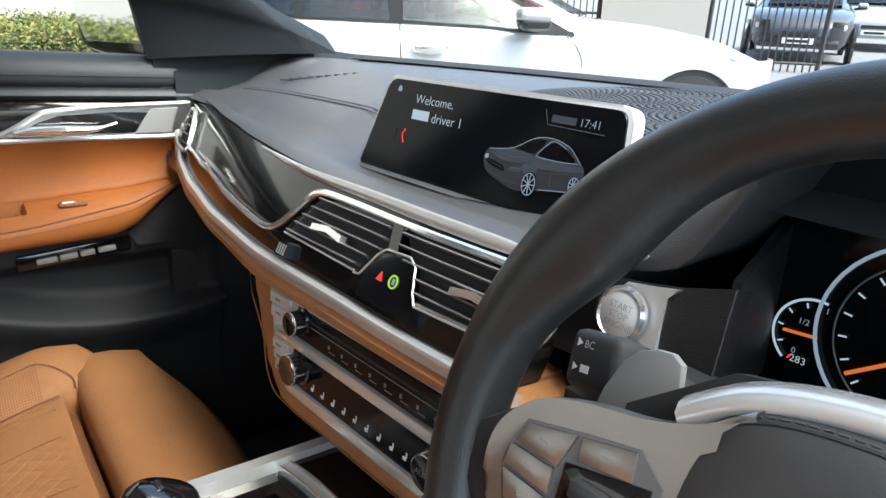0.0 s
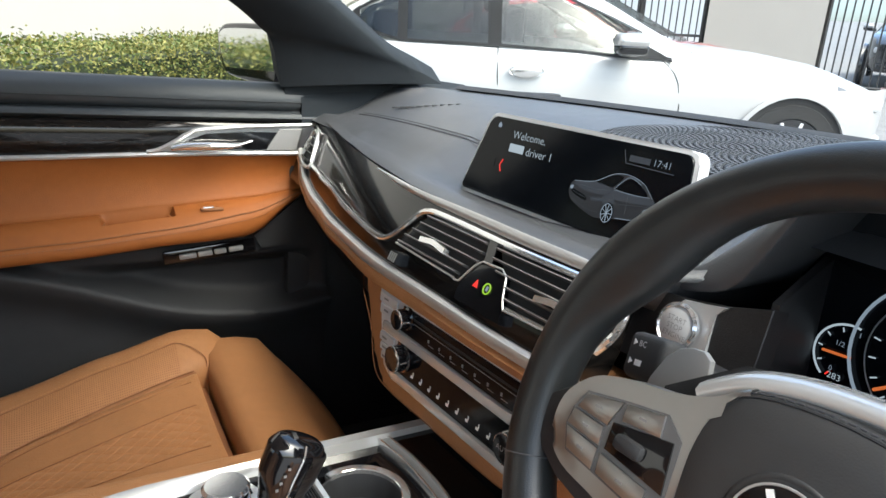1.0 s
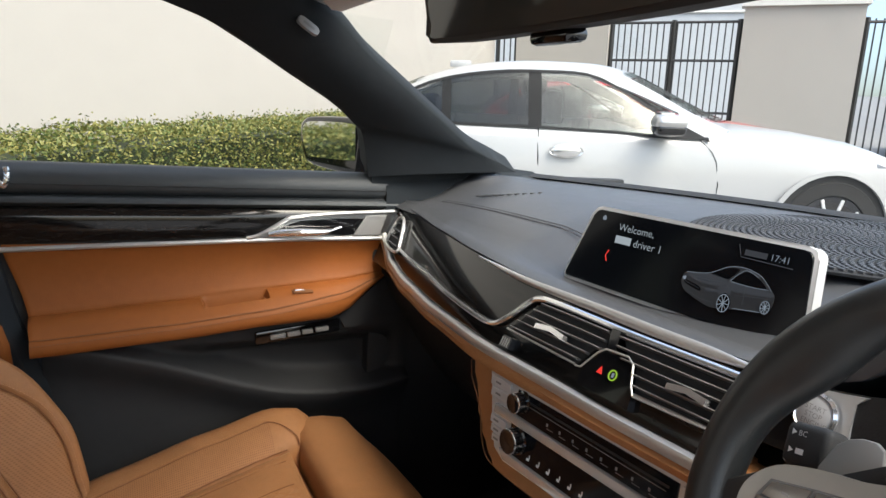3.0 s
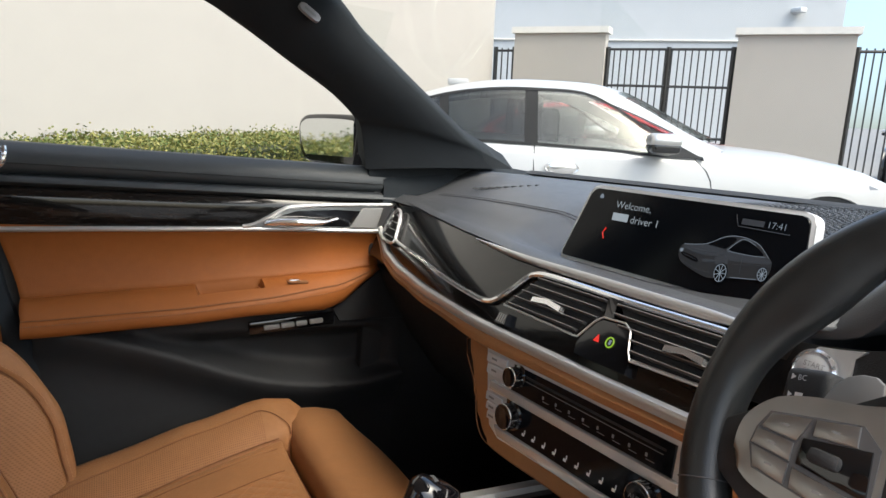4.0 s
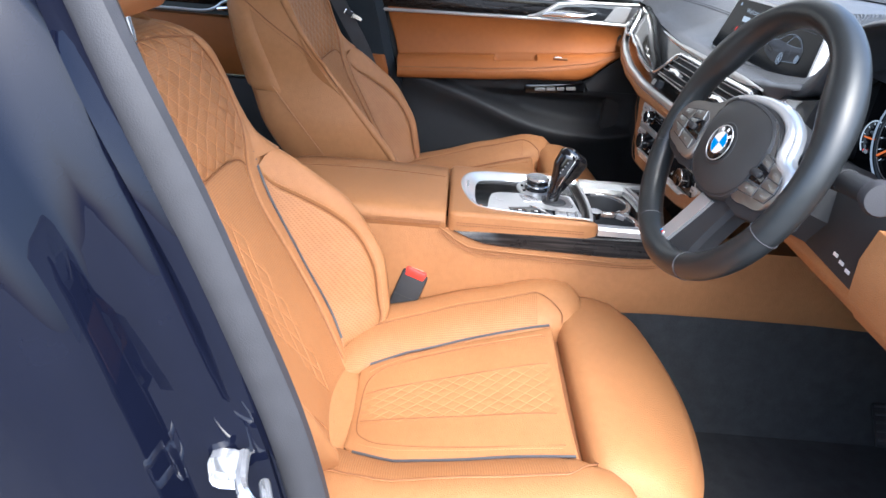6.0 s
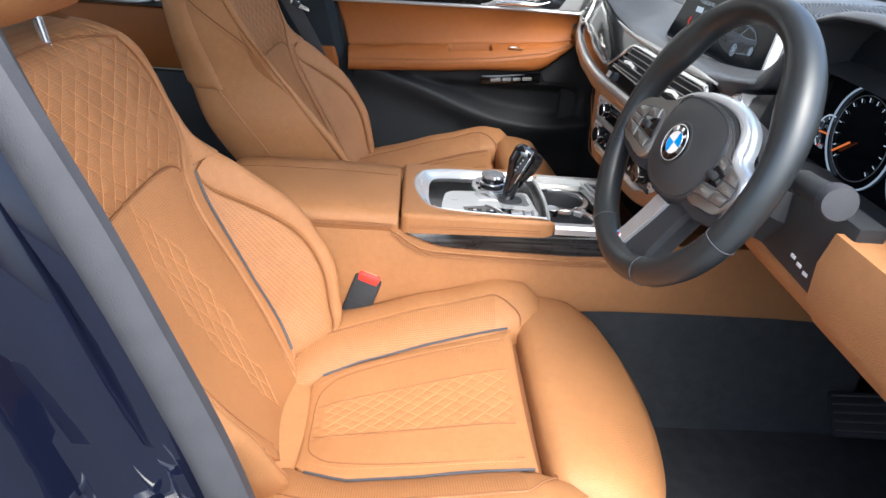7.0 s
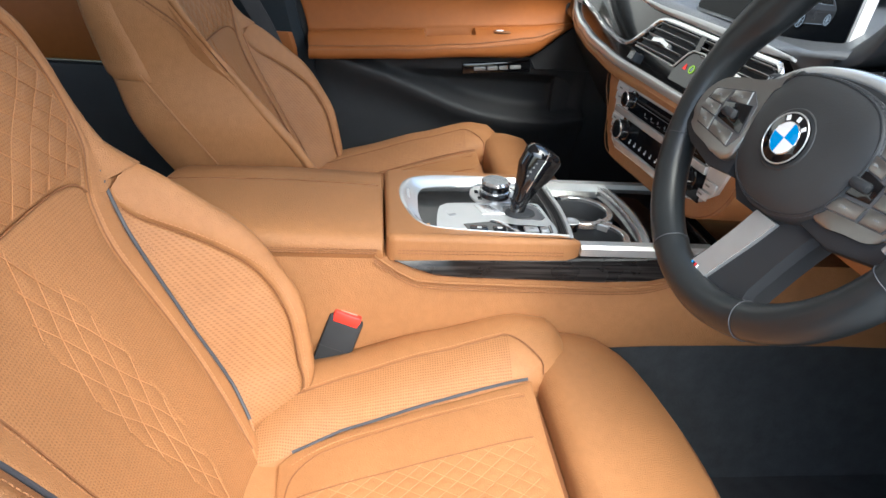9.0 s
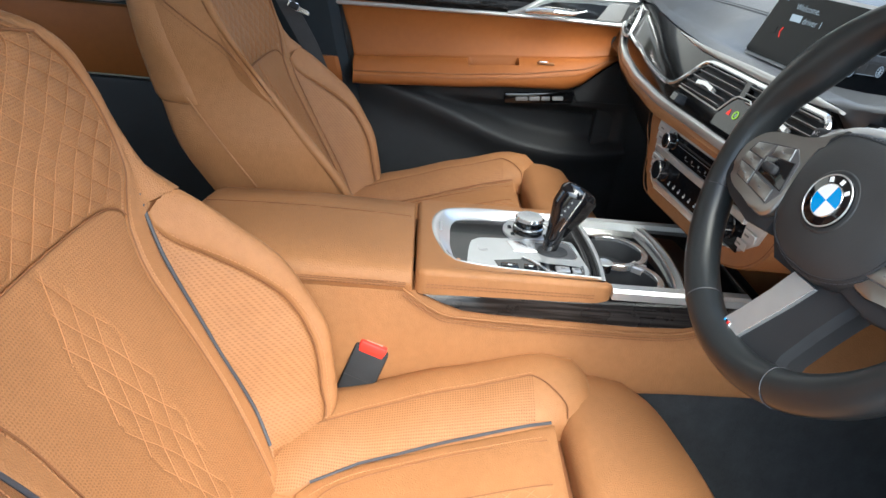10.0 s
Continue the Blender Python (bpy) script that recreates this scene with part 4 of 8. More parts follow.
        rows.append(smooth_path([(x, 0.46, max(hi - 0.02, 1.045)), (x, 0.37, hi - 0.002), (x, 0.29, hi), (x, 0.235, hi - 0.006), (x, 0.208, lo + 0.72 * (hi - lo)), (x, 0.197, lo + 0.35 * (hi - lo)), (x, 0.196, lo + 0.08 * (hi - lo)), (x, 0.202, lo), (x, 0.24, lo + 0.002), (x, 0.33, lo)], 4))
    part("binnacle_hood", loft(rows), DASHPAD, d, "slate leather instrument hood", 80)
    part("cluster_cowl", loft([[V(x, 0.286, 0.90), V(x, 0.286, lerp(lip, x) + 0.004), V(x, 0.300, lerp(lip, x) + 0.004), V(x, 0.300, 0.90)] for x in [0.232 + 0.028 * k for k in range(14)]]), PILLAR, d, "black back of the instrument recess")
    part("cluster_glass", box(0.40, 0.282, 0.975, 0.36, 0.012, 0.15, 0.004), SCREEN, d, "dark instrument display")
    part("cluster_wall", loft([[V(0.252, 0.190, 0.92), V(0.250, 0.200, 1.004), V(0.256, 0.200, 1.004), V(0.258, 0.190, 0.92)], [V(0.238, 0.278, 0.92), V(0.236, 0.278, 1.03), V(0.244, 0.278, 1.03), V(0.246, 0.278, 0.92)]]), CARBON, d, "carbon-look side of the instrument recess")
    part("cluster_floor", loft([[V(x, 0.155, 0.905), V(x, 0.28, 0.915), V(x, 0.28, 0.90), V(x, 0.155, 0.89)] for x in (0.17, 0.585)]), BLACK_SOFT, d)
    part("side_cover", loft([[V(x, 0.30 - y, 0.88), V(x, 0.22 - y, 0.90), V(x, 0.205 - y, 0.95), V(x, 0.215 - y, 1.0), V(x, 0.26 - y, 1.02), V(x, 0.34, 1.02), V(x, 0.34, 0.88)] for x, y in ((0.575, 0.0), (0.62, 0.02), (0.70, 0.05))]), BLACK, d, "black end of the dashboard")
    for cx in (0.338, 0.472):
        part("gauge_ring", tube([V(cx + 0.065 * math.cos(a), 0.274, 0.974 + 0.065 * math.sin(a)) for a in [k * math.pi / 24 for k in range(48)]], 0.0013, 8, True, up=(0, 1, 0)), GLOW_MID, d, "lit gauge ring")
        part("gauge_inner_ring", tube([V(cx + 0.054 * math.cos(a), 0.2745, 0.974 + 0.054 * math.sin(a)) for a in [k * math.pi / 24 for k in range(48)]], 0.0006, 6, True, up=(0, 1, 0)), GREY_INK, d)
        part("gauge_needle", tube([V(cx - 0.040, 0.272, 0.944), V(cx - 0.012, 0.272, 0.965)], 0.0014, 6), GLOW_ORANGE, d, "orange gauge needle")
        for k in range(16):
            a = radians(225 - 18 * k)
            part("gauge_mark", tube([V(cx + 0.046 * math.cos(a), 0.2745, 0.974 + 0.046 * math.sin(a)), V(cx + 0.051 * math.cos(a), 0.2745, 0.974 + 0.051 * math.sin(a))], 0.0006, 4), GLOW_WHITE, d)
    part("fuel_arc", tube([V(0.273 + 0.026 * math.cos(a), 0.2745, 0.958 + 0.026 * math.sin(a)) for a in [radians(80 + 8 * k) for k in range(20)]], 0.0009, 6, up=(0, 1, 0)), GLOW_WHITE, d, "lit fuel gauge arc")
    for k in range(5):
        a = radians(110 + 32 * k)
        part("fuel_mark", tube([V(0.273 + 0.020 * math.cos(a), 0.2745, 0.958 + 0.020 * math.sin(a)), V(0.273 + 0.0235 * math.cos(a), 0.2745, 0.958 + 0.0235 * math.sin(a))], 0.0006, 4), GLOW_WHITE if k < 4 else GLOW_RED, d)
    part("fuel_needle", tube([V(0.254, 0.274, 0.957), V(0.276, 0.274, 0.959)], 0.0011, 6), GLOW_ORANGE, d)
    cmx = frame_of((0.262, 0.2740, 0.937), (1, 0, 0), (0, -1, 0))
    for word, wx, wz in (("1", 0.277, 0.977), ("1/2", 0.262, 0.965), ("0", 0.262, 0.943)):
        text_mesh("fuel_lettering", word, 0.006, frame_of((wx, 0.2740, wz), (1, 0, 0), (0, -1, 0)), GLOW_MID, d)
    text_mesh("range_digits", "283", 0.0075, cmx, GLOW_WHITE, d, "lit range figures")
    leanback = Matrix(((1, 0, 0, 0), (0, 0.26, -0.966, 0.181), (0, 0.966, 0.26, 0.965), (0, 0, 0, 1)))

    def trim(name, poly, out, depth, material, label=""):
        return part(name, prism([(x, z - 0.965) for x, z in poly], depth, 0.0008, 1, leanback @ Matrix.Translation((0, 0, out))), material, d, label)
    trim("ignition_panel", [(0.130, 0.918), (0.262, 0.930), (0.258, 1.004), (0.226, 0.994), (0.186, 0.986), (0.150, 0.982)], 0.0, 0.02, CARBON, "black carbon-look panel round the start button")
    trim("ignition_wedge", [(0.197, 0.944), (0.222, 0.950), (0.2195, 0.966), (0.2175, 0.984), (0.226, 0.9925), (0.208, 0.9885), (0.187, 0.985), (0.176, 0.972), (0.178, 0.952)], 0.0022, 0.004, SATIN, "satin silver wedge")
    sm = frame_of((0.192, 0.1765, 0.9645), (1, 0, 0), (0, -1, 0.27)) @ Matrix.Scale(0.84, 4)
    part("start_ring", lathe([(0.023, 0), (0.023, 0.004), (0.020, 0.006), (0.0185, 0.004)], 32, sm), CHROME, d, "chrome ring")
    sb = part("start_button", lathe([(0.0185, 0), (0.0185, 0.004), (0.016, 0.0055), (0.0, 0.0050)], 32, sm), SILVER, d, "round silver start button")
    for k, wd in enumerate(("START", "STOP", "ENGINE")):
        text_mesh("button_lettering", wd, 0.0075, sm @ Matrix.Translation((-0.0105 if k != 1 else -0.0085, 0.004 - 0.0075 * k, 0.0062)), GREY_INK, sb)
    return d


dashboard()


# ---- display ----
def display():
    d = thing("infotainment_display", "free-standing dark widescreen display with silver frame showing a welcome page", "display")
    tl, tr, bl, br = V(-0.158, 0.213, 1.094), V(0.127, 0.246, 1.093), V(-0.184, 0.190, 0.994), V(0.140, 0.229, 0.988)
    m = frame_of((tl + tr + bl + br) / 4, tr - tl, (tr - tl).cross(tl - bl))
    inv = m.inverted()
    c = [(inv @ p).xy for p in (bl, br, tr, tl)]

    def rounded(shrink, r):
        q = []
        for k in range(4):
            p = Vector(c[k])
            p = p - Vector((math.copysign(shrink, p.x), math.copysign(shrink, p.y)))
            a, b = Vector(c[k - 1]) - Vector(c[k]), Vector(c[(k + 1) % 4]) - Vector(c[k])
            a.normalize(), b.normalize()
            rr = r if k in (2, 3) else r * 0.5
            for s in range(6):
                t = s / 5
                q.append(p + a * rr * (1 - t) ** 2 + b * rr * t ** 2)
        return q
    part("housing", prism(rounded(0.0, 0.012), 0.016, 0.002, 2, m), SILVER, d, "silver frame")
    part("screen", prism(rounded(0.0045, 0.009), 0.006, 0.001, 1, m @ Matrix.Translation((0, 0, 0.0022))), SCREEN, d, "glossy black screen")
    s = m @ Matrix.Translation((0, 0, 0.0027))
    text_mesh("greeting", "Welcome,", 0.0128, s @ Matrix.Translation((-0.092, 0.0265, 0)), GLOW_WHITE, d, "lit white greeting")
    part("brand_bar", box(-0.081, 0.0155, 0, 0.024, 0.0095, 0.0004, 0, 1, s), GLOW_WHITE, d, "lit brand word as a bar")
    text_mesh("greeting_name", "driver 1", 0.0132, s @ Matrix.Translation((-0.065, 0.0105, 0)), GLOW_WHITE, d, "lit white words")
    text_mesh("clock", "17:41", 0.0095, s @ Matrix.Translation((0.103, 0.0305, 0)), GLOW_MID, d, "lit clock")
    part("station_bar", box(0.088, 0.0335, 0, 0.024, 0.0060, 0.0004, 0, 1, s), GLOW_DIM, d, "lit station name as a bar")
    part("station_rule", tube([s @ V(0.068, 0.040, 0), s @ V(0.073, 0.028, 0), s @ V(0.128, 0.0268, 0)], 0.0004, 4), GLOW_DIM, d)
    part("home_symbol", prism([(-0.0028, -0.003), (0.0028, -0.003), (0.0028, 0.0006), (0, 0.0034), (-0.0028, 0.0006)], 0.0004, 0, 1, s @ Matrix.Translation((-0.118, 0.0386, 0.0002))), GLOW_MID, d)
    part("arrow_symbol", tube([s @ V(-0.0985, 0.0, 0), s @ V(-0.1020, -0.007, 0), s @ V(-0.0985, -0.014, 0)], 0.0008, 4), GLOW_RED, d, "lit red arrow")
    part("menu_edge", prism([(-0.126, -0.004), (-0.112, -0.001), (-0.112, -0.010), (-0.127, -0.013)], 0.0004, 0, 1, s @ Matrix.Translation((0, 0, 0.0001))), SCREEN, d)
    # picture of a saloon on the screen, flat shapes
    pc = s @ Matrix.Translation((0.064, -0.0085, 0.0002)) @ Matrix.Diagonal((0.94, 0.94, 1, 1))
    z1, z2 = pc @ Matrix.Translation((0, 0, 0.0002)), pc @ Matrix.Translation((0, 0, 0.0004))

    def tone(name, pts, m_, where):
        part(name, prism([(p.x, p.y) for p in smooth_path([(*q, 0) for q in pts], 3, True)], 0.0002, 0, 1, where), m_, d)
    tone("car_picture_body", [(-0.055, 0.000), (-0.050, 0.008), (-0.022, 0.013), (0.000, 0.025), (0.020, 0.0275), (0.038, 0.023), (0.053, 0.011), (0.058, 0.003), (0.056, -0.010), (0.046, -0.015), (0.018, -0.019), (-0.006, -0.024), (-0.020, -0.023), (-0.045, -0.015), (-0.053, -0.008)], GLOW_SHADE, pc)
    tone("car_picture_bonnet", [(-0.050, 0.006), (-0.022, 0.0125), (0.000, 0.0105), (0.002, 0.0065), (-0.008, 0.001), (-0.030, 0.000), (-0.044, 0.003)], GLOW_DIM, z1)
    tone("car_picture_side", [(0.002, 0.0085), (0.030, 0.0085), (0.054, 0.0085), (0.055, 0.004), (0.030, 0.001), (0.006, 0.000)], GLOW_DIM, z1)
    tone("car_picture_wing", [(-0.007, 0.000), (0.004, 0.004), (0.010, -0.003), (0.006, -0.006), (-0.004, -0.008)], GLOW_DIM, z2)
    tone("car_picture_windscreen", [(-0.020, 0.0130), (-0.001, 0.0235), (0.013, 0.0245), (0.006, 0.0150), (0.000, 0.0112)], SCREEN, z1)
    tone("car_picture_window", [(0.006, 0.0110), (0.014, 0.0195), (0.022, 0.0242), (0.034, 0.0210), (0.047, 0.0115), (0.030, 0.0098)], SCREEN, z1)
    tone("car_picture_grille", [(-0.050, -0.001), (-0.030, -0.005), (-0.029, -0.010), (-0.048, -0.0055)], SCREEN, z1)
    tone("car_picture_lamp", [(-0.022, -0.0045), (-0.009, -0.003), (-0.008, -0.0062), (-0.020, -0.008)], GLOW_DIM, z1)
    tone("car_picture_lamp", [(-0.054, 0.0015), (-0.050, 0.003), (-0.050, -0.001), (-0.053, -0.0015)], GLOW_MID, z1)
    for line in (((-0.05, 0.008), (-0.022, 0.013), (0.0, 0.025), (0.020, 0.0275), (0.038, 0.023), (0.047, 0.016), (0.053, 0.010)), ((0.006, 0.0095), (0.030, 0.0090), (0.050, 0.0105)), ((0.016, -0.0185), (0.046, -0.0145)), ((0.005, 0.010), (0.014, 0.0205), (0.022, 0.0255), (0.036, 0.021))):
        part("car_picture_line", tube([z2 @ V(p.x, p.y, 0) for p in smooth_path([(*q, 0) for q in line], 4)], 0.00028, 4), GLOW_MID, d)
    for line in (((-0.040, 0.0055), (-0.020, 0.005), (-0.004, 0.007)), ((-0.050, -0.011), (-0.024, -0.018), (-0.008, -0.018)), ((0.024, 0.009), (0.026, -0.013)), ((-0.021, -0.0055), (-0.009, -0.0045)), ((-0.049, -0.003), (-0.030, -0.007)), ((0.016, -0.004), (0.044, 0.0005), (0.056, 0.001))):
        part("car_picture_line", tube([z2 @ V(p.x, p.y, 0) for p in smooth_path([(*q, 0) for q in line], 4)], 0.0002, 4), GLOW_DIM, d)
    for wx, wy, wr in ((0.004, -0.016, 0.0115), (0.051, -0.008, 0.008)):
        part("car_picture_wheel", prism([(wx + wr * 0.72 * math.cos(a), wy + wr * math.sin(a)) for a in [k * math.pi / 10 for k in range(20)]], 0.0003, 0, 1, pc @ Matrix.Translation((0, 0, 0.0005))), SCREEN, d)
        part("car_picture_tyre", tube([pc @ V(wx + wr * 0.62 * math.cos(a), wy + wr * 0.86 * math.sin(a), 0.0008) for a in [k * math.pi / 10 for k in range(20)]], 0.0004, 4, True), GLOW_MID, d)
        for k in range(9):
            a = k * 2 * math.pi / 9
            part("car_picture_spoke", tube([pc @ V(wx, wy, 0.0008), pc @ V(wx + wr * 0.6 * math.cos(a), wy + wr * 0.84 * math.sin(a), 0.0008)], 0.0004, 4), GLOW_MID, d)
    return d


display()


# ---- centre stack ----
def stack():
    d = thing("climate_panel", "silver centre stack with audio strip, climate display and three rotary knobs", "control panel")
    m = frame_of((-0.087, 0.087, 0.823), (1, 0.09, 0), (0.09, -0.99, 0.06))
    o = [(-0.082, 0.062), (0.256, 0.062), (0.262, 0.030), (0.252, -0.002), (0.222, -0.026), (0.17, -0.040), (0.0, -0.044), (-0.035, -0.046), (-0.055, -0.036), (-0.066, 0.0)]
    big = [(-0.105, 0.072), (0.275, 0.072), (0.285, 0.028), (0.270, -0.014), (0.236, -0.044), (0.175, -0.062), (0.05, -0.064), (-0.045, -0.064), (-0.078, -0.050), (-0.094, -0.005)]
    so = [(p.x, p.y) for p in smooth_path([(a, b, 0) for a, b in big], 4, True)]
    part("tan_surround", prism(so, 0.07, 0.008, 3, m @ Matrix.Translation((0, 0, -0.003))), TAN, d, "tan leather surround", 50)
    part("surround_seam", tube([m @ V(a * 0.985 + 0.001, b * 0.95 - 0.001, 0.0006) for a, b in so], 0.0008, 4, True), THREAD_DARK, d)
    part("silver_plate", prism(o, 0.012, 0.002, 2, m @ Matrix.Translation((0, 0, 0.002))), SILVER, d, "silver face plate")
    f = m @ Matrix.Translation((0, 0, 0.003))
    part("audio_strip", prism([(-0.022, 0.053), (0.212, 0.054), (0.212, 0.023), (-0.022, 0.022)], 0.003, 0.0006, 1, f @ Matrix.Translation((0, 0, 0.001))), SCREEN, d, "black audio strip with preset keys")
    part("slot", box(0.095, 0.0455, 0.0012, 0.215, 0.0025, 0.001, 0, 1, f), BLACK_SOFT, d)
    part("strip_rule", box(0.095, 0.0405, 0.0012, 0.21, 0.0006, 0.0006, 0, 1, f), GREY_INK, d)
    part("chrome_bar", prism([(-0.058, 0.0215), (0.222, 0.0225), (0.222, 0.0115), (-0.058, 0.0105)], 0.006, 0.002, 2, f @ Matrix.Translation((0, 0, 0.005))), BRIGHT, d, "bright bar")
    part("climate_display", prism([(-0.026, 0.010), (0.222, 0.011), (0.222, -0.028), (-0.026, -0.029)], 0.003, 0.0006, 1, f @ Matrix.Translation((0, 0, 0.001))), SCREEN, d, "black climate display with a row of keys")
    part("lower_chrome_bar", prism([(-0.040, -0.029), (0.205, -0.028), (0.185, -0.039), (-0.030, -0.040)], 0.006, 0.002, 2, f @ Matrix.Translation((0, 0, 0.005))), BRIGHT, d, "bright bar")
    for k in range(8):
        part("preset_mark", box(0.035 + 0.021 * k, 0.0325, 0.0012, 0.0025, 0.0035, 0.0005, 0, 1, f), GREY_INK, d)
        part("preset_rule", box(0.040 + 0.021 * k, 0.0285, 0.0012, 0.010, 0.0005, 0.0005, 0, 1, f), GREY_INK, d)
    for k in range(9):
        x = 0.012 + 0.0175 * k
        part("key_symbol", box(x, -0.0205 + 0.0003 * k, 0.0012, 0.0040, 0.0030, 0.0005, 0, 1, f), WHITE_INK, d, "pale key symbol")
        part("key_symbol_stem", box(x + 0.0022, -0.0170 + 0.0003 * k, 0.0012, 0.0012, 0.0046, 0.0005, 0, 1, f), WHITE_INK, d)
    for bx, by, wx, wy in ((-0.055, 0.0475, 0.040, 0.0125), (-0.053, 0.0335, 0.038, 0.0125), (-0.050, 0.000, 0.032, 0.0105), (-0.048, -0.0115, 0.030, 0.0095), (-0.046, -0.0225, 0.026, 0.0095), (0.234, 0.048, 0.036, 0.013), (0.236, 0.033, 0.036, 0.013), (0.238, 0.002, 0.026, 0.013), (0.228, -0.013, 0.022, 0.011)):
        part("side_key", box(bx, by, 0.0003, wx, wy, 0.003, 0.001, 1, f), SILVER, d, "silver push key")
        part("key_mark", box(bx - 0.004, by, 0.0020, 0.010, 0.0025, 0.0003, 0, 1, f), GREY_INK, d)
    for kx, ky, r in ((-0.010, 0.042, 0.0115), (-0.010, -0.006, 0.0150), (0.192, -0.004, 0.0150)):
        km = f @ Matrix.Translation((kx, ky, 0))
        kb = part("knob", lathe([(r * 1.15, 0), (r * 1.15, 0.003), (r * 0.88, 0.005), (r * 0.92, 0.007), (r * 0.97, 0.015), (r * 0.92, 0.018), (r * 0.6, 0.0175), (0, 0.0175)], 28, km), GLOSS, d, "black rotary knob")
        part("knob_ring", tube([km @ V(r * 0.97 * math.cos(a), r * 0.97 * math.sin(a), 0.0165) for a in [q * math.pi / 14 for q in range(28)]], 0.0008, 6, True), CHROME, kb, "chrome ring")
        for q in range(18):
            a = q * 2 * math.pi / 18
            part("knob_rib", box(r * 0.95 * math.cos(a), r * 0.95 * math.sin(a), 0.010, 0.0016, 0.0016, 0.010, 0, 1, km), CHROME if q % 6 == 0 else GLOSS, kb)
    text_mesh("knob_lettering", "AUTO", 0.0075, f @ Matrix.Translation((0.1825, -0.0065, 0.0180)), GREY_INK, d)
    return d


stack()


# ---- centre console ----
def ribbon(pts, half, z0, z1, lip=0.0008):
    """A flat band of the given half width along a level line, with softened edges."""
    pts = [Vector(p) for p in pts]
    rings = []
    for k, p in enumerate(pts):
        t = (pts[min(k + 1, len(pts) - 1)] - pts[max(k - 1, 0)]).normalized()
        q = V(-t.y, t.x, 0) * half
        p = V(p.x, p.y, 0)
        rings.append([p - q + V(0, 0, z0), p - q + V(0, 0, z1 - lip), p - q * 0.8 + V(0, 0, z1), p + q * 0.8 + V(0, 0, z1), p + q + V(0, 0, z1 - lip), p + q + V(0, 0, z0)])
    return loft(rings)


def console():
    d = thing("centre_console", "tan leather centre console with armrest, dark wood strip and chrome edges", "console")
    # armrest lid
    rings = []
    for y in [-0.632, -0.628, -0.618, -0.60, -0.55, -0.45, -0.36, -0.312, -0.3055, -0.3035]:
        e = 1.0 if -0.615 < y < -0.305 else 0.985
        dz = 0.005 * math.sin((y + 0.63) / 0.33 * math.pi) + lerp([(-0.632, -0.016), (-0.618, -0.005), (-0.60, 0.0), (-0.306, 0.0), (-0.3035, -0.007)], y)
        xl, xr, zt, zb = -0.113, 0.123, 0.727 + dz, 0.692
        rings.append([V(xl * e, y, zb + 0.01), V(xl * e, y, zt - 0.014), V(xl * e + 0.012, y, zt - 0.003), V(xl + 0.045, y, zt + 0.001), V(-0.03, y, zt + 0.003), V(xr - 0.05, y, zt + 0.001), V(xr - 0.016, y, zt - 0.0035), V(xr - 0.005, y, zt - 0.009), V(xr * e, y, zt - 0.018), V(xr * e + 0.002, y, zb + 0.012), V(xr * e - 0.004, y, zb), V(0, y, zb - 0.005)])
    part("armrest_lid", loft(rings), TAN, d, "padded tan leather armrest lid", 50)
    for zz in (0.7085, 0.7025):
        stitches("stitch_line", [V(0.1253, y, zz) for y in (-0.62, -0.5, -0.312)], THREAD_DARK, d, 0.0008, 0.0046, 0.0009)
    part("lid_seam", tube([V(0.1250, y, 0.7055) for y in (-0.62, -0.5, -0.312)], 0.0007, 5), THREAD_DARK, d)
    part("lid_crease", tube([V(-0.036, y, 0.7300 + 0.005 * math.sin((y + 0.63) / 0.33 * math.pi)) for y in [-0.615 + 0.0305 * k for k in range(11)]], 0.001, 5), THREAD_DARK, d)
    # leather body of the console's front half, open at the front
    hole = [(-0.091, -0.046), (-0.0905, -0.12), (-0.0905, -0.20), (-0.084, -0.246), (-0.072, -0.265), (-0.046, -0.276), (-0.015, -0.279), (0.022, -0.275), (0.063, -0.264), (0.083, -0.252), (0.092, -0.240), (0.100, -0.20), (0.106, -0.12), (0.109, -0.050)]
    sunk = [(-0.080, -0.046), (-0.079, -0.12), (-0.074, -0.19), (-0.066, -0.232), (-0.055, -0.244), (-0.031, -0.250), (0.0, -0.2515), (0.026, -0.252), (0.060, -0.248), (0.076, -0.242), (0.085, -0.235), (0.095, -0.20), (0.101, -0.12), (0.104, -0.050)]
    rim, bed = smooth_path([(*p, 0) for p in hole], 4), smooth_path([(*p, 0) for p in sunk], 4)
    body = [(0.117, -0.036), (0.123, -0.042), (0.1255, -0.055), (0.1255, -0.286), (0.122, -0.296), (0.113, -0.300), (-0.100, -0.300), (-0.109, -0.296), (-0.113, -0.286), (-0.113, -0.054), (-0.110, -0.043), (-0.104, -0.037), (-0.096, -0.039)] + [(p.x, p.y) for p in rim]
    part("console_body", prism(body[::-1], 0.036, 0.008, 4, Matrix.Translation((0, 0, 0.7285))), TAN, d, "tan leather console body round the selector deck", 60)
    for side, xo in ((1, 0.1258), (-1, -0.1133)):
        for zz in (0.709, 0.7045):
            stitches("stitch_line", [V(xo, y, zz + 0.002 * (y + 0.29) / 0.28) for y in (-0.285, -0.15, -0.055)], THREAD_DARK, d, 0.0008, 0.0046, 0.0009)
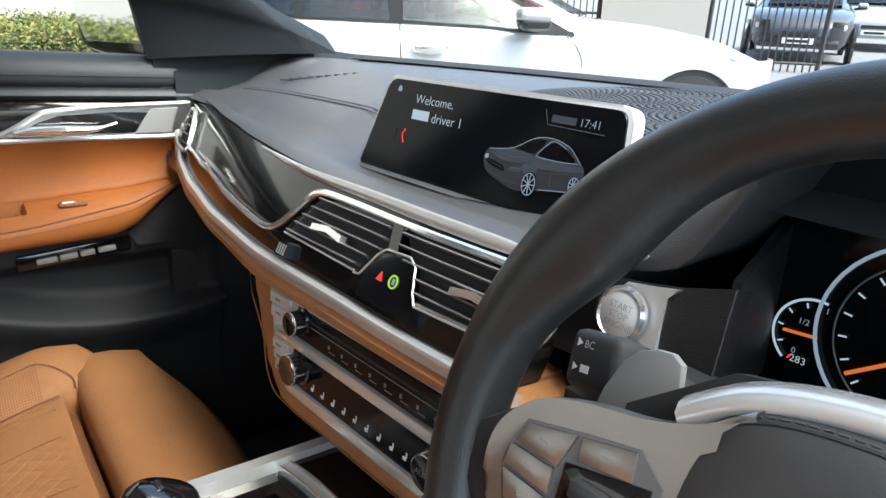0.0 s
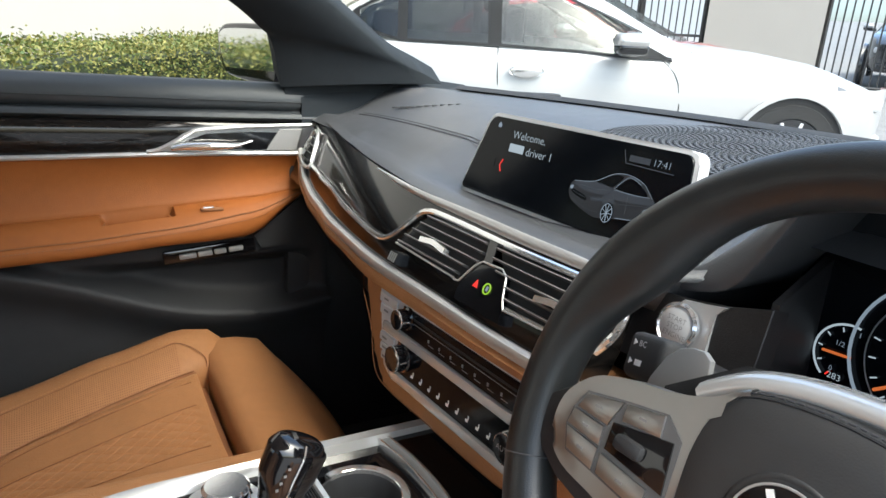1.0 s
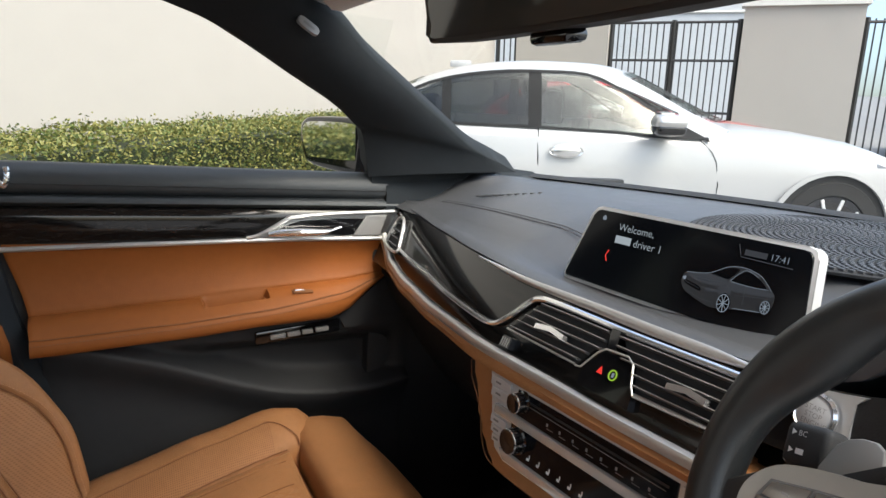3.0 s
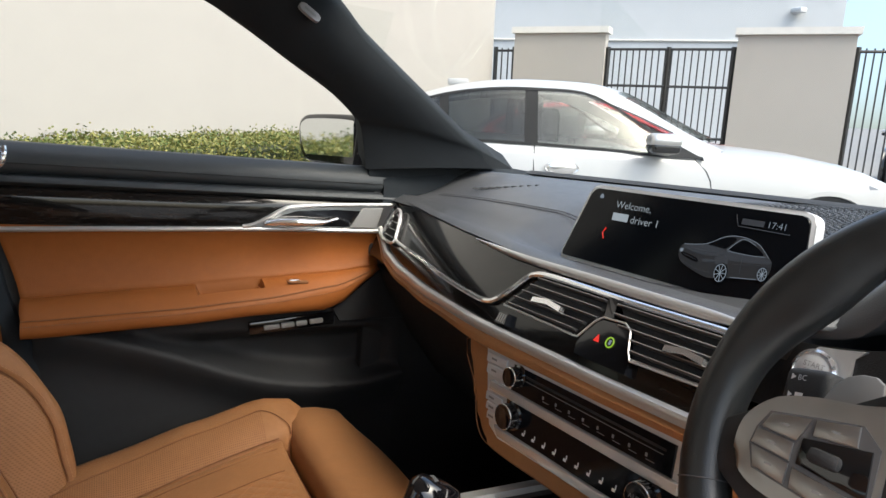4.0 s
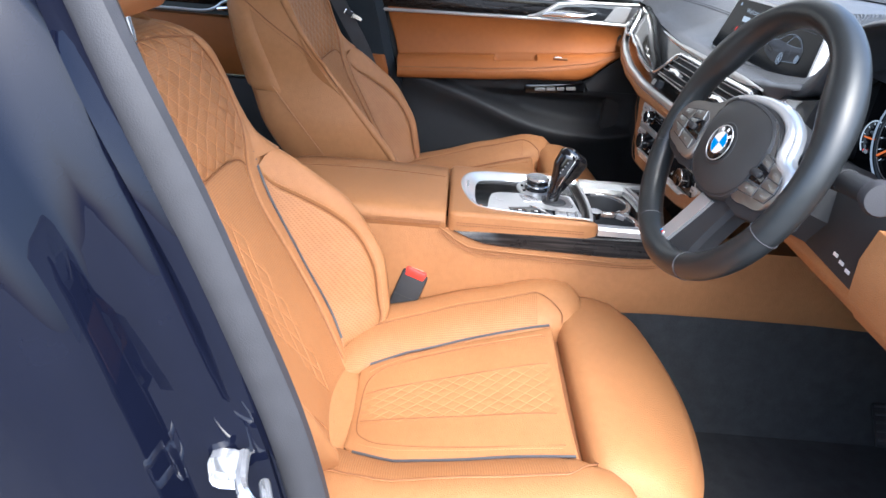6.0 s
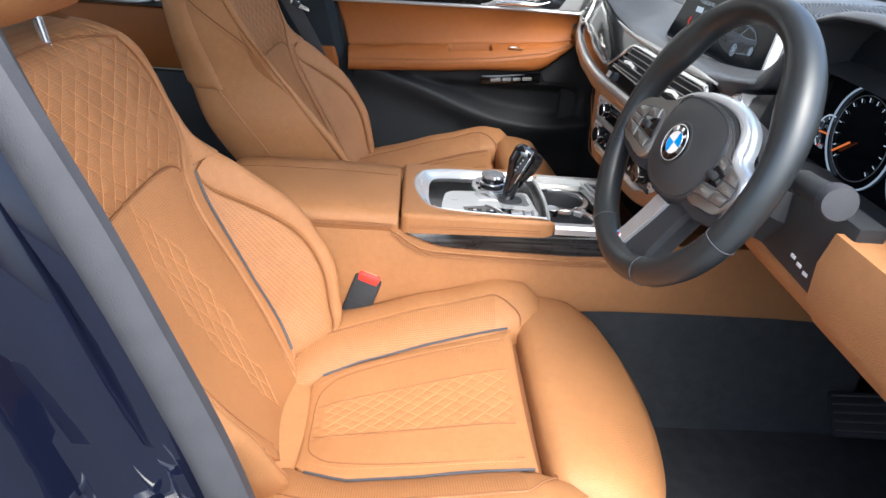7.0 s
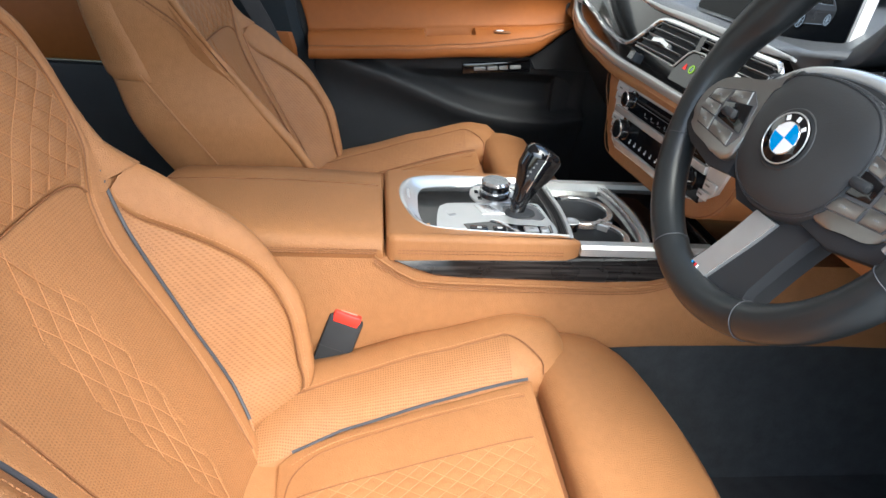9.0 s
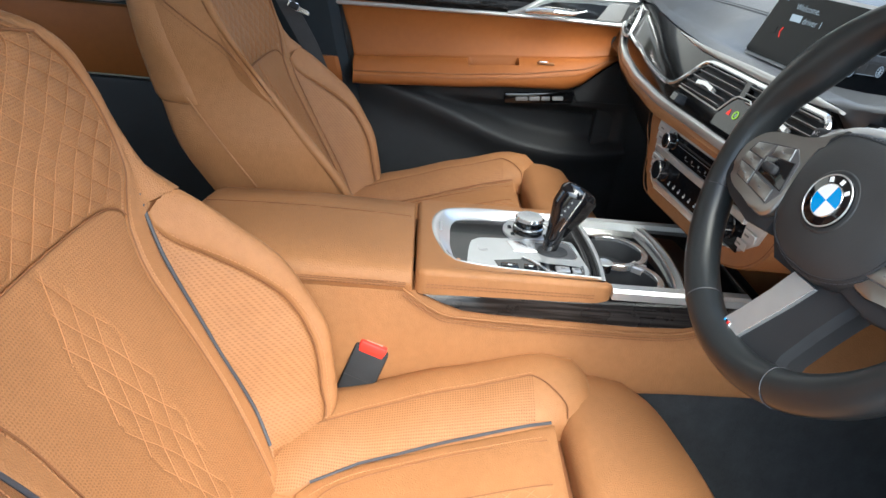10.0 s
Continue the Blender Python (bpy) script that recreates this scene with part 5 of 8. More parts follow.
    # tan side walls down to the dark carpet
    for side, x in ((1, 0.118), (-1, -0.106)):
        part("side_wall", loft([[V(x, y, 0.694), V(x + side * 0.006, y, 0.66), V(x + side * 0.010, y, 0.62), V(x + side * 0.012, y, zb + 0.01), V(x + side * 0.008, y, zb), V(x - side * 0.05, y, zb), V(x - side * 0.05, y, 0.694)] for y, zb in ((-0.72, 0.42), (-0.5, 0.42), (-0.3, 0.46), (-0.1, 0.53), (0.0, 0.551), (0.1, 0.556), (0.22, 0.558), (0.40, 0.558), (0.62, 0.55))]), TAN, d, "smooth tan console side")
        part("carpet_wall", loft([[V(x + side * 0.003, y, 0.57), V(x + side * 0.006, y, 0.45), V(x + side * 0.03, y, 0.30), V(x - side * 0.05, y, 0.30), V(x - side * 0.05, y, 0.57)] for y in (-0.72, -0.1, 0.3, 0.62)]), CARPET, d, "black carpeted tunnel side")
        part("wood_strip", loft([[V(x + side * 0.005, y, zt), V(x + side * 0.0085, y, zt - 0.003), V(x + side * 0.011, y, zb + 0.003), V(x + side * 0.007, y, zb), V(x - side * 0.01, y, zb), V(x - side * 0.01, y, zt)] for y, zt, zb in ((-0.288, 0.6945, 0.6925), (-0.262, 0.696, 0.681), (-0.235, 0.697, 0.672), (-0.20, 0.698, 0.669), (-0.10, 0.700, 0.667), (0.0, 0.703, 0.665), (0.07, 0.706, 0.668), (0.10, 0.708, 0.676), (0.16, 0.708, 0.69))]), OAK, d, "dark open-grain wood strip")
        roll = smooth_path([(x + side * 0.006, -0.315, 0.697), (x + side * 0.010, -0.298, 0.687), (x + side * 0.012, -0.272, 0.671), (x + side * 0.013, -0.24, 0.663), (x + side * 0.013, -0.1, 0.659), (x + side * 0.013, 0.02, 0.658), (x + side * 0.013, 0.075, 0.663), (x + side * 0.012, 0.12, 0.680)], 6)
        part("welt", tube([p - V(side * 0.002, 0, 0) for p in roll], 0.0013, 8), TAN, d, "tan welt under the wood strip")
        for off in (-0.004, -0.008):
            stitches("stitch_line", [p + V(side * 0.0012, 0, off) for p in roll], THREAD_DARK, d, 0.0008, 0.0046, 0.0009)
        part("chrome_edge", loft([[V(x + side * 0.007, y, 0.706), V(x + side * 0.0075, y, 0.717), V(x + side * 0.003, y, 0.721), V(x - side * 0.010, y, 0.721), V(x - side * 0.013, y, 0.706)] for y in (-0.036, 0.05, 0.155)]), BRIGHT, d, "bright edge strip")
    # bright dished frame round the deck
    rings = []
    for a, b in zip(rim, bed):
        m_ = a.lerp(b, 0.55)
        rings.append([V(a.x, a.y, 0.706), V(a.x, a.y, 0.7285), V(*a.lerp(b, 0.12).xy, 0.7300), V(*a.lerp(b, 0.30).xy, 0.7288), V(m_.x, m_.y, 0.7238), V(b.x, b.y, 0.7180), V(b.x, b.y, 0.706)])
    part("silver_frame", loft(rings), BRIGHT, d, "broad bright dished frame", 50)
    part("frame_key", box(-0.022, -0.2655, 0.7262, 0.030, 0.0045, 0.002, 0.0008, 1, Matrix.Translation((0, 0, 0))), SATIN, d, "small key in the frame")
    part("deck", prism([(p.x, p.y) for p in bed][::-1], 0.006, 0, 1, Matrix.Translation((0, 0, 0.7165))), PIANO, d, "dark glossy wood deck")
    # ribbed dark band and bright bow between deck and cup holders
    bow_line = smooth_path([(-0.092, -0.043, 0), (-0.040, -0.0395, 0), (0.007, -0.0375, 0), (0.059, -0.0395, 0), (0.1105, -0.0455, 0)], 6)
    part("bright_bow", ribbon(bow_line, 0.0032, 0.704, 0.7225), BRIGHT, d, "bright bow")
    part("band", ribbon([p + V(0, -0.0105, 0) for p in bow_line], 0.0085, 0.706, 0.7180), GLOSS, d, "black band")
    for k in range(5):
        part("band_rib", ribbon([p + V(0, -0.0050 - 0.0030 * k, 0) for p in bow_line], 0.0007, 0.716, 0.7192, 0.0003), OAK, d)
    # cup holder bay
    part("bay_floor", box(0.008, 0.02, 0.668, 0.215, 0.13, 0.01, 0.002), BLACK_SOFT, d, "black cup holder bay")
    part("bay_deck", ring_prism([(0.112, -0.040), (0.112, 0.078), (0.004, 0.080), (-0.100, 0.078), (-0.100, -0.040), (0.004, -0.040)], [(0.108, -0.030), (0.106, 0.040), (0.030, 0.052), (-0.066, 0.040), (-0.062, -0.032), (0.030, -0.034)], 0.03, 0, Matrix.Translation((0, 0, 0.7085))), GLOSS, d, "black gloss surround")
    part("bay_front", box(0.008, 0.165, 0.695, 0.23, 0.02, 0.05, 0.004), GLOSS, d)
    for cx, cy, r, a0, a1 in ((-0.014, 0.000, 0.0465, 205, -20), (0.070, 0.002, 0.0430, 155, -8)):
        part("cup_holder", lathe([(r, 0.672), (r, 0.7080), (r - 0.003, 0.7085), (r - 0.005, 0.704), (r - 0.008, 0.680), (0.0, 0.679)], 32, Matrix.Translation((cx, cy, 0))), BLACK_SOFT, d, "round black cup holder")
        arc = [(cx + (r + 0.001) * math.cos(radians(a0 + (a1 - a0) * k / 24)), cy + (r + 0.001) * math.sin(radians(a0 + (a1 - a0) * k / 24)), 0) for k in range(25)]
        part("cup_ring", ribbon(arc, 0.0046, 0.704, 0.7128), CHROME, d, "broad bright half ring")
    part("holder_bridge", ribbon([(0.022, 0.018, 0), (0.030, 0.026, 0), (0.036, 0.034, 0)], 0.011, 0.703, 0.7115), SATIN, d, "grey bridge between the holders")
    sock = Matrix.Translation((0.031, -0.024, 0))
    part("power_socket", lathe([(0.0115, 0.700), (0.0115, 0.712), (0.0100, 0.7135), (0.0090, 0.712), (0.0, 0.7118)], 24, sock), GLOSS, d, "round black power socket lid")
    part("socket_ring", lathe([(0.0112, 0.7122), (0.0118, 0.7130), (0.0108, 0.7138), (0.0100, 0.7132)], 24, sock), SATIN, d)
    part("socket_mark", box(0.031, -0.024, 0.7122, 0.008, 0.003, 0.0005), GREY_INK, d)
    edge = smooth_path([(-0.104, 0.060, 0), (-0.054, 0.0705, 0), (-0.01, 0.0745, 0), (0.02, 0.0745, 0), (0.065, 0.071, 0), (0.106, 0.063, 0)], 6)
    part("shutter_edge", ribbon(edge, 0.0062, 0.704, 0.7150), PADDLE, d, "grey ribbed front edge of the shutter")
    for off in (-0.0062, 0.0062):
        part("shutter_line", ribbon([p + V(0, off, 0) for p in edge], 0.0014, 0.706, 0.7172, 0.0004), CHROME, d, "bright shutter line")
    part("shutter", ribbon([p + V(0, 0.047, 0) for p in edge], 0.042, 0.700, 0.7135), GLOSS, d, "black gloss shutter")
    part("console_floor", box(0.005, -0.1, 0.64, 0.22, 0.6, 0.02), BLACK_SOFT, d)
    return d


console()


def selector():
    d = thing("gear_selector", "tall black gloss gear selector on a bright switch plate", "gear lever")
    plate = [(0.065, -0.229), (0.039, -0.226), (0.012, -0.220), (0.002, -0.209), (-0.003, -0.165), (-0.008, -0.078), (-0.002, -0.068), (0.046, -0.063), (0.076, -0.060), (0.098, -0.064), (0.1035, -0.080), (0.1015, -0.132), (0.0985, -0.177), (0.090, -0.222), (0.080, -0.230)]
    so = [(p.x, p.y) for p in smooth_path([(*p, 0) for p in plate], 3, True)]

    def slab(name, poly, z, depth, bevel, material, label=""):
        return part(name, prism(poly, depth, bevel, 1, Matrix.Translation((0, 0, z))), material, d, label)
    slab("plate", so[::-1], 0.7225, 0.012, 0.0022, BRIGHT, "bright metal switch plate")
    slab("key_strip", [(0.070, -0.192), (0.0945, -0.186), (0.0970, -0.160), (0.0998, -0.110), (0.1005, -0.080), (0.096, -0.069), (0.078, -0.066), (0.072, -0.075), (0.070, -0.115), (0.060, -0.150)], 0.7236, 0.004, 0.0006, GLOSS, "black key row")
    # bright zigzag between the keys and the gate
    part("zigzag", ribbon(smooth_path([(0.058, -0.152, 0), (0.066, -0.138, 0), (0.090, -0.120, 0), (0.0965, -0.108, 0), (0.0985, -0.080, 0), (0.093, -0.071, 0), (0.072, -0.069, 0)], 4), 0.0018, 0.720, 0.7258, 0.0005), CHROME, d, "bright zigzag line")
    for kx, ky, w, l in ((0.085, -0.172, 0.013, 0.024), (0.0845, -0.143, 0.012, 0.018), (0.0835, -0.098, 0.014, 0.020), (0.0845, -0.079, 0.013, 0.012)):
        part("drive_key", box(kx, ky, 0.7238, w, l, 0.004, 0.0015, 2), GLOSS if ky < -0.13 else SATIN, d, "drive mode key")
        part("key_mark", box(kx, ky, 0.7260, 0.003, 0.006, 0.0004), WHITE_INK if ky < -0.13 else GREY_INK, d)
    slab("gate", [(0.010, -0.126), (0.000, -0.082), (0.006, -0.074), (0.044, -0.070), (0.052, -0.076), (0.050, -0.104), (0.036, -0.120), (0.022, -0.128)], 0.7234, 0.003, 0.0005, SLAT, "dark satin inlay round the lever")
    part("gate_line", tube([V(x, y, 0.7236) for x, y in ((0.010, -0.126), (0.000, -0.082), (0.006, -0.074), (0.044, -0.070), (0.052, -0.076))], 0.0011, 6), CHROME, d)
    slab("reflecting_slot", [(0.006, -0.168), (0.004, -0.147), (0.034, -0.126), (0.037, -0.160)], 0.7232, 0.003, 0.0005, CHROME, "polished slot")
    slab("start_mark", [(0.034, -0.199), (0.036, -0.199), (0.040, -0.208), (0.038, -0.209)], 0.7230, 0.002, 0, GREY_INK)
    part("start_line", tube(smooth_path([(0.026, -0.212, 0.7228), (0.038, -0.212, 0.7228), (0.044, -0.207, 0.7228), (0.040, -0.198, 0.7228)], 4), 0.0004, 4), GREY_INK, d)
    part("boot", lathe([(0.021, 0.722), (0.0195, 0.726), (0.014, 0.7285), (0.0, 0.729)], 24, Matrix.Translation((0.031, -0.104, 0)) @ Matrix.Diagonal((0.85, 1.1, 1, 1))), BLACK_SOFT, d, "black boot ring")
    axis = smooth_path([(0.031, -0.110, 0.724), (0.0305, -0.107, 0.742), (0.028, -0.100, 0.766), (0.0245, -0.090, 0.790), (0.0215, -0.080, 0.810), (0.020, -0.075, 0.820)], 5)
    rings = []
    for k, p in enumerate(axis):
        t = k / (len(axis) - 1)
        wy = lerp([(0, 0.010), (0.25, 0.0115), (0.42, 0.017), (0.60, 0.0245), (0.80, 0.0255), (0.95, 0.020), (1, 0.008)], t)
        wx = lerp([(0, 0.010), (0.30, 0.0115), (0.55, 0.0165), (0.80, 0.0185), (0.95, 0.0145), (1, 0.006)], t)
        rings.append([p + V(wx * math.copysign(abs(math.cos(a)) ** 0.8, math.cos(a)), wy * math.sin(a), -0.48 * wy * math.sin(a)) for a in [j * math.pi / 10 for j in range(20)]])
    part("lever", loft(rings), GLOSS, d, "black gloss lever", 50)
    part("lever_inlay", loft([[q + (q - axis[k]) * 0.03 for q in rings[k][1:10]] for k in range(11, 22)], False, False), OAK, d, "dark grained inlay")
    part("lever_rim", tube([rings[k][0] + V(0.0006, 0, 0) for k in range(9, len(rings) - 1)], 0.0010, 6), CHROME, d, "chrome edge")
    part("park_key", box(0.0205, -0.086, 0.8225, 0.014, 0.014, 0.003, 0.001, 1, None), GLOSS, d)
    for k in range(4):
        part("position_mark", box(0.0425 - 0.0004 * k, -0.093 - 0.0035 * k, 0.806 - 0.0065 * k, 0.0008, 0.0024, 0.0024), GREY_INK, d)
    return d


selector()


def controller():
    d = thing("rotary_controller", "round black and chrome rotary controller on the console", "control knob")
    m = Matrix.Translation((-0.040, -0.130, 0.711))
    base = [(p.x, p.y) for p in smooth_path([(-0.036, -0.022, 0), (-0.006, -0.038, 0), (0.024, -0.030, 0), (0.034, -0.004, 0), (0.026, 0.026, 0), (-0.004, 0.036, 0), (-0.034, 0.024, 0)], 5, True)]
    part("base", prism(base, 0.012, 0.002, 2, m @ Matrix.Translation((0, 0, 0.0085))), SATIN, d, "silver base with direct keys")
    for a in (60, 120, 200, 250, 300):
        part("direct_key", box(0.028 * math.cos(radians(a)), 0.029 * math.sin(radians(a)), 0.0090, 0.010, 0.006, 0.002, 0.0008, 1, m), GLOSS, d)
    part("collar", lathe([(0.0235, 0.008), (0.0235, 0.014), (0.021, 0.016)], 32, m), GLOSS, d)
    part("knob", lathe([(0.0205, 0.012), (0.0215, 0.018), (0.0215, 0.028), (0.0195, 0.0325), (0.016, 0.0335), (0, 0.033)], 36, m), GLOSS, d, "black gloss knob")
    part("knob_ring", lathe([(0.0190, 0.0315), (0.0222, 0.0290), (0.0228, 0.0310), (0.0200, 0.0340)], 36, m), CHROME, d, "chrome ring")
    part("lower_ring", lathe([(0.021, 0.016), (0.0232, 0.0165), (0.0232, 0.019), (0.021, 0.020)], 36, m), CHROME, d)
    return d


controller()


def buckle():
    d = thing("belt_buckle", "black seat belt buckle with red release key beside the console", "belt buckle")
    m = frame_of((0.128, -0.362, 0.565), (0.1, 0.88, 0.1), (0.95, -0.05, 0.15)) @ Matrix.Rotation(radians(-24), 4, "Z") @ Matrix.Scale(1.15, 4)
    part("body", box(0, -0.002, 0, 0.042, 0.075, 0.022, 0.004, 2, m), BLACK_SOFT, d, "black plastic body")
    part("release_key", box(0, 0.0335, 0.001, 0.034, 0.016, 0.021, 0.003, 2, m), RED_PLASTIC, d, "red release key")
    part("press_field", box(0, 0.0405, 0.003, 0.022, 0.003, 0.010, 0.001, 1, m), mat("pale_red_plastic", (0.80, 0.30, 0.24), 0.35, vary=0.05), d, "pale worn press field")
    part("stalk", box(-0.005, -0.065, -0.003, 0.03, 0.07, 0.012, 0.003, 2, m), BLACK_SOFT, d)
    part("seam", box(0, -0.008, 0.0112, 0.040, 0.0012, 0.0006, 0, 1, m), BLACK, d)
    return d


buckle()


# ---- seats ----
def seat(name, label, at, deep, cushion=(0, 0, 0), thigh=(0, 0, 0), seamed=False, reach=0.100, span=(0.0, 0.272)):
    """A front seat; deep gives the depth of its left and right back bolsters, the others slide its cushion."""
    s = thing(name, label, "car seat", "front seats", at=at)

    # cushion centre, its rear corners rounded
    def cush(u, v):
        y = -0.425 + 0.315 * v
        half = lerp([(0, 0.086), (0.05, 0.101), (0.12, 0.112), (0.3, 0.124), (0.6, 0.138), (1, 0.150)], v)
        return V(half * u, y, 0.494 + 0.076 * v + 0.010 * u * u)
    def diamonds(p, q, depth):
        return depth * ((abs(math.sin(math.pi * p)) * abs(math.sin(math.pi * q))) ** 0.45 - 1)
    part("cushion_panel", pad(cush, -1, 1, 0.0, 1, 90, 110, 0.007, 0.08, (0, 0, 1), lambda u, v: diamonds((v - (u + 0.36) * 0.55) / 0.085, (v - 0.2 + (u + 0.36) * 0.55) / 0.085, 0.0017) if abs(u) < 0.36 and 0.04 < v < 0.96 else 0), TAN, s, "tan seat centre")

    def on_cush(u, v):
        a, b = (u + 1) / 2, v
        return cush(u, v) + V(0, 0, 0.0074 * (1 - abs(2 * a - 1) ** 6) * (1 - abs(2 * b - 1) ** 6) + 0.0004)
    # seams run fore and aft; the middle strip is quilted
    for sd in (-1, 1):
        part("panel_seam", tube(smooth_path([on_cush(sd * a, c) for a, c in ((0.0, 0.035), (0.3, 0.035), (0.55, 0.045), (0.68, 0.075), (0.76, 0.13), (0.80, 0.2), (0.83, 0.35), (0.84, 0.6), (0.84, 0.96))], 4), 0.0009, 5), THREAD_DARK, s)
        stitches("cushion_stitch", [on_cush(sd * (0.88 - 0.10 * max(0, 0.2 - v / 20) / 0.2), v / 20) for v in range(1, 20)], THREAD, s)
        part("panel_seam", tube([on_cush(sd * (0.30 + 0.10 * v / 20), v / 20) for v in range(1, 20)], 0.0008, 5), THREAD_DARK, s)
    for a in range(-4, 13):
        for sgn in (1, -1):
            pts = []
            for k in range(15):
                u = -0.36 + 0.72 * k / 14
                v = a * 0.085 + sgn * (u + 0.36) * 0.55 + (0.2 if sgn < 0 else 0)
                if 0.06 < v < 0.94:
                    pts.append(on_cush(u, v))
            if len(pts) > 3:
                part("quilt_stitch", tube([p - V(0, 0, 0.0012) for p in pts], 0.0005, 4), THREAD, s)
    # side bolsters
    for sd in (-1, 1):
        rings = []
        for k in range(25):
            t = k / 24
            y = -0.51 + 0.475 * t
            zt = lerp([(0, 0.522), (0.287, 0.552), (0.574, 0.589), (0.82, 0.617), (0.92, 0.612), (0.97, 0.594), (1, 0.560)], t)
            xo = lerp([(0, 0.240), (0.344, 0.268), (0.82, 0.284), (0.92, 0.278), (0.97, 0.260), (1, 0.230)], t)
            xi = lerp([(0, 0.080), (0.179, 0.090), (0.218, 0.104), (0.344, 0.126), (0.574, 0.140), (0.842, 0.152), (0.88, 0.160), (0.95, 0.172), (1, 0.19)], t)
            zi = lerp([(0, 0.480), (0.179, 0.504), (0.842, 0.580), (0.93, 0.578), (1, 0.55)], t)
            w = xo - xi
            rings.append([V(sd * xi, y, zi - 0.03), V(sd * xi, y, zi), V(sd * (xi + 0.12 * w), y, zi + 0.36 * (zt - zi)), V(sd * (xi + 0.30 * w), y, zi + 0.70 * (zt - zi)), V(sd * (xi + 0.52 * w), y, zi + 0.94 * (zt - zi)), V(sd * (xi + 0.72 * w), y, zt), V(sd * (xi + 0.88 * w), y, zt - 0.008), V(sd * (xo - 0.003), y, zt - 0.028), V(sd * xo, y, zt - 0.065), V(sd * (xo - 0.01), y, 0.46), V(sd * (xo - 0.03), y, 0.42), V(sd * xi, y, 0.42)])
        part("cushion_bolster", loft(rings), TAN, s, "plump tan side bolster", 80)
        part("perforated_inset", loft([[q + V(0, 0, 0.0016) for q in (r[1], r[2], r[3], r[4] * 0.6 + r[3] * 0.4)] for r in rings[1:20]], False, False), TAN_PERF_FLAT, s, "perforated leather inset", 80)
        part("piping", tube([r[1] + V(-sd * 0.001, 0, 0.003) for r in rings[5:21]], 0.0014 if seamed else 0.0020, 8), THREAD_DARK if seamed else PIPING, s, "dark seam" if seamed else "grey piping")
        edge = [r[4] * 0.62 + r[3] * 0.38 + V(0, 0, 0.002) for r in rings[1:20]]
        tail = [rings[20][3] + V(0, 0.002, 0.003), rings[21][2] + V(0, 0.002, 0.003), rings[21][1] + V(0, 0.003, 0.004)]
        part("bolster_seam", tube(smooth_path(edge + tail, 3), 0.0010, 5), THREAD_DARK, s)
        stitches("bolster_stitch", [p + V(sd * 0.004, 0, 0.0022) for p in edge], THREAD, s)
        part("seat_base_side", box(sd * 0.245, -0.26, 0.40, 0.05, 0.46, 0.12, 0.012), BLACK_SOFT, s)
    # thigh support
    rings = []
    for k in range(33):
        t = -1 + 2 * k / 32
        r = max(0.0, 1 - abs(t) ** 9) ** 0.5
        x = span[0] + span[1] * t
        yf = reach - 0.045 * t * t
        prof = [(-0.092, 0.50), (-0.094, 0.560), (-0.089, 0.578), (-0.070, 0.586), (-0.03, 0.584), (0.01, 0.574), (yf - 0.025, 0.552), (yf, 0.522), (yf + 0.004, 0.49), (yf - 0.01, 0.45), (-0.02, 0.43), (-0.09, 0.43)]
        cy, cz = -0.035, 0.510
        rings.append([V(x, cy + (y - cy) * (0.60 + 0.40 * r), cz + (z - cz) * (0.20 + 0.80 * r) + 0.010 * t * t) for y, z in prof])
    part("thigh_support", loft(rings), TAN, s, "extending tan thigh support", 80)
    part("cushion_tail", loft([[V(x, -0.415, 0.492), V(x, -0.44, 0.497), V(x, -0.47, 0.506), V(x, -0.50, 0.52), V(x, -0.51, 0.46), V(x, -0.42, 0.46)] for x in (-0.20, -0.1, 0.0, 0.1, 0.20)]), TAN, s, "smooth leather tucked under the backrest", 60)
    # brown box fills the gap; its dark colour stands in for shade
    part("gap_shade", box(0, -0.105, 0.50, 0.42, 0.02, 0.09), THREAD_DARK, s, "dark brown box standing for the shade in the gap behind the thigh support")
    part("seat_base", box(0, -0.24, 0.40, 0.46, 0.44, 0.14, 0.02), BLACK_SOFT, s, "black seat base")
    for sd in (-1, 1):
        part("seat_rail", box(sd * 0.19, -0.2, 0.315, 0.04, 0.62, 0.03, 0.004), BLACK_SOFT, s)

    for ob in s.children:
        ob.location = thigh if ob.name.startswith("thigh") else cushion

    # backrest
    CX = -0.018
    yc_t = [(0, -0.440), (0.12, -0.475), (0.30, -0.535), (0.5, -0.595), (0.62, -0.628), (0.75, -0.655), (0.88, -0.678), (1.0, -0.705)]
    z_t = [(0, 0.49), (0.12, 0.555), (0.30, 0.660), (0.5, 0.770), (0.62, 0.837), (0.75, 0.908), (0.88, 0.978), (1.0, 1.038)]
    w_t = [(0, 0.168), (0.1, 0.192), (0.2, 0.214), (0.32, 0.238), (0.46, 0.246), (0.56, 0.232), (0.64, 0.224), (0.72, 0.231), (0.82, 0.229), (0.9, 0.213), (0.96, 0.180), (1.0, 0.135)]
    b_t = [(0, 0.02), (0.12, 0.085), (0.28, 0.122), (0.42, 0.115), (0.54, 0.078), (0.64, 0.034), (0.75, 0.014), (0.88, 0.008), (1, 0.0)]
    near_t = [(0, 0.02), (0.12, 0.085), (0.28, 0.116), (0.38, 0.114), (0.48, 0.100), (0.55, 0.086), (0.63, 0.072), (0.73, 0.050), (0.85, 0.025), (1, 0.0)] if seamed else b_t
    pipe_t = [(0, 0.085), (0.10, 0.112), (0.131, 0.124), (0.2, 0.135), (0.281, 0.141), (0.369, 0.149), (0.456, 0.158), (0.513, 0.165), (0.562, 0.177), (0.631, 0.201), (0.7, 0.206), (0.85, 0.195), (1, 0.11)]
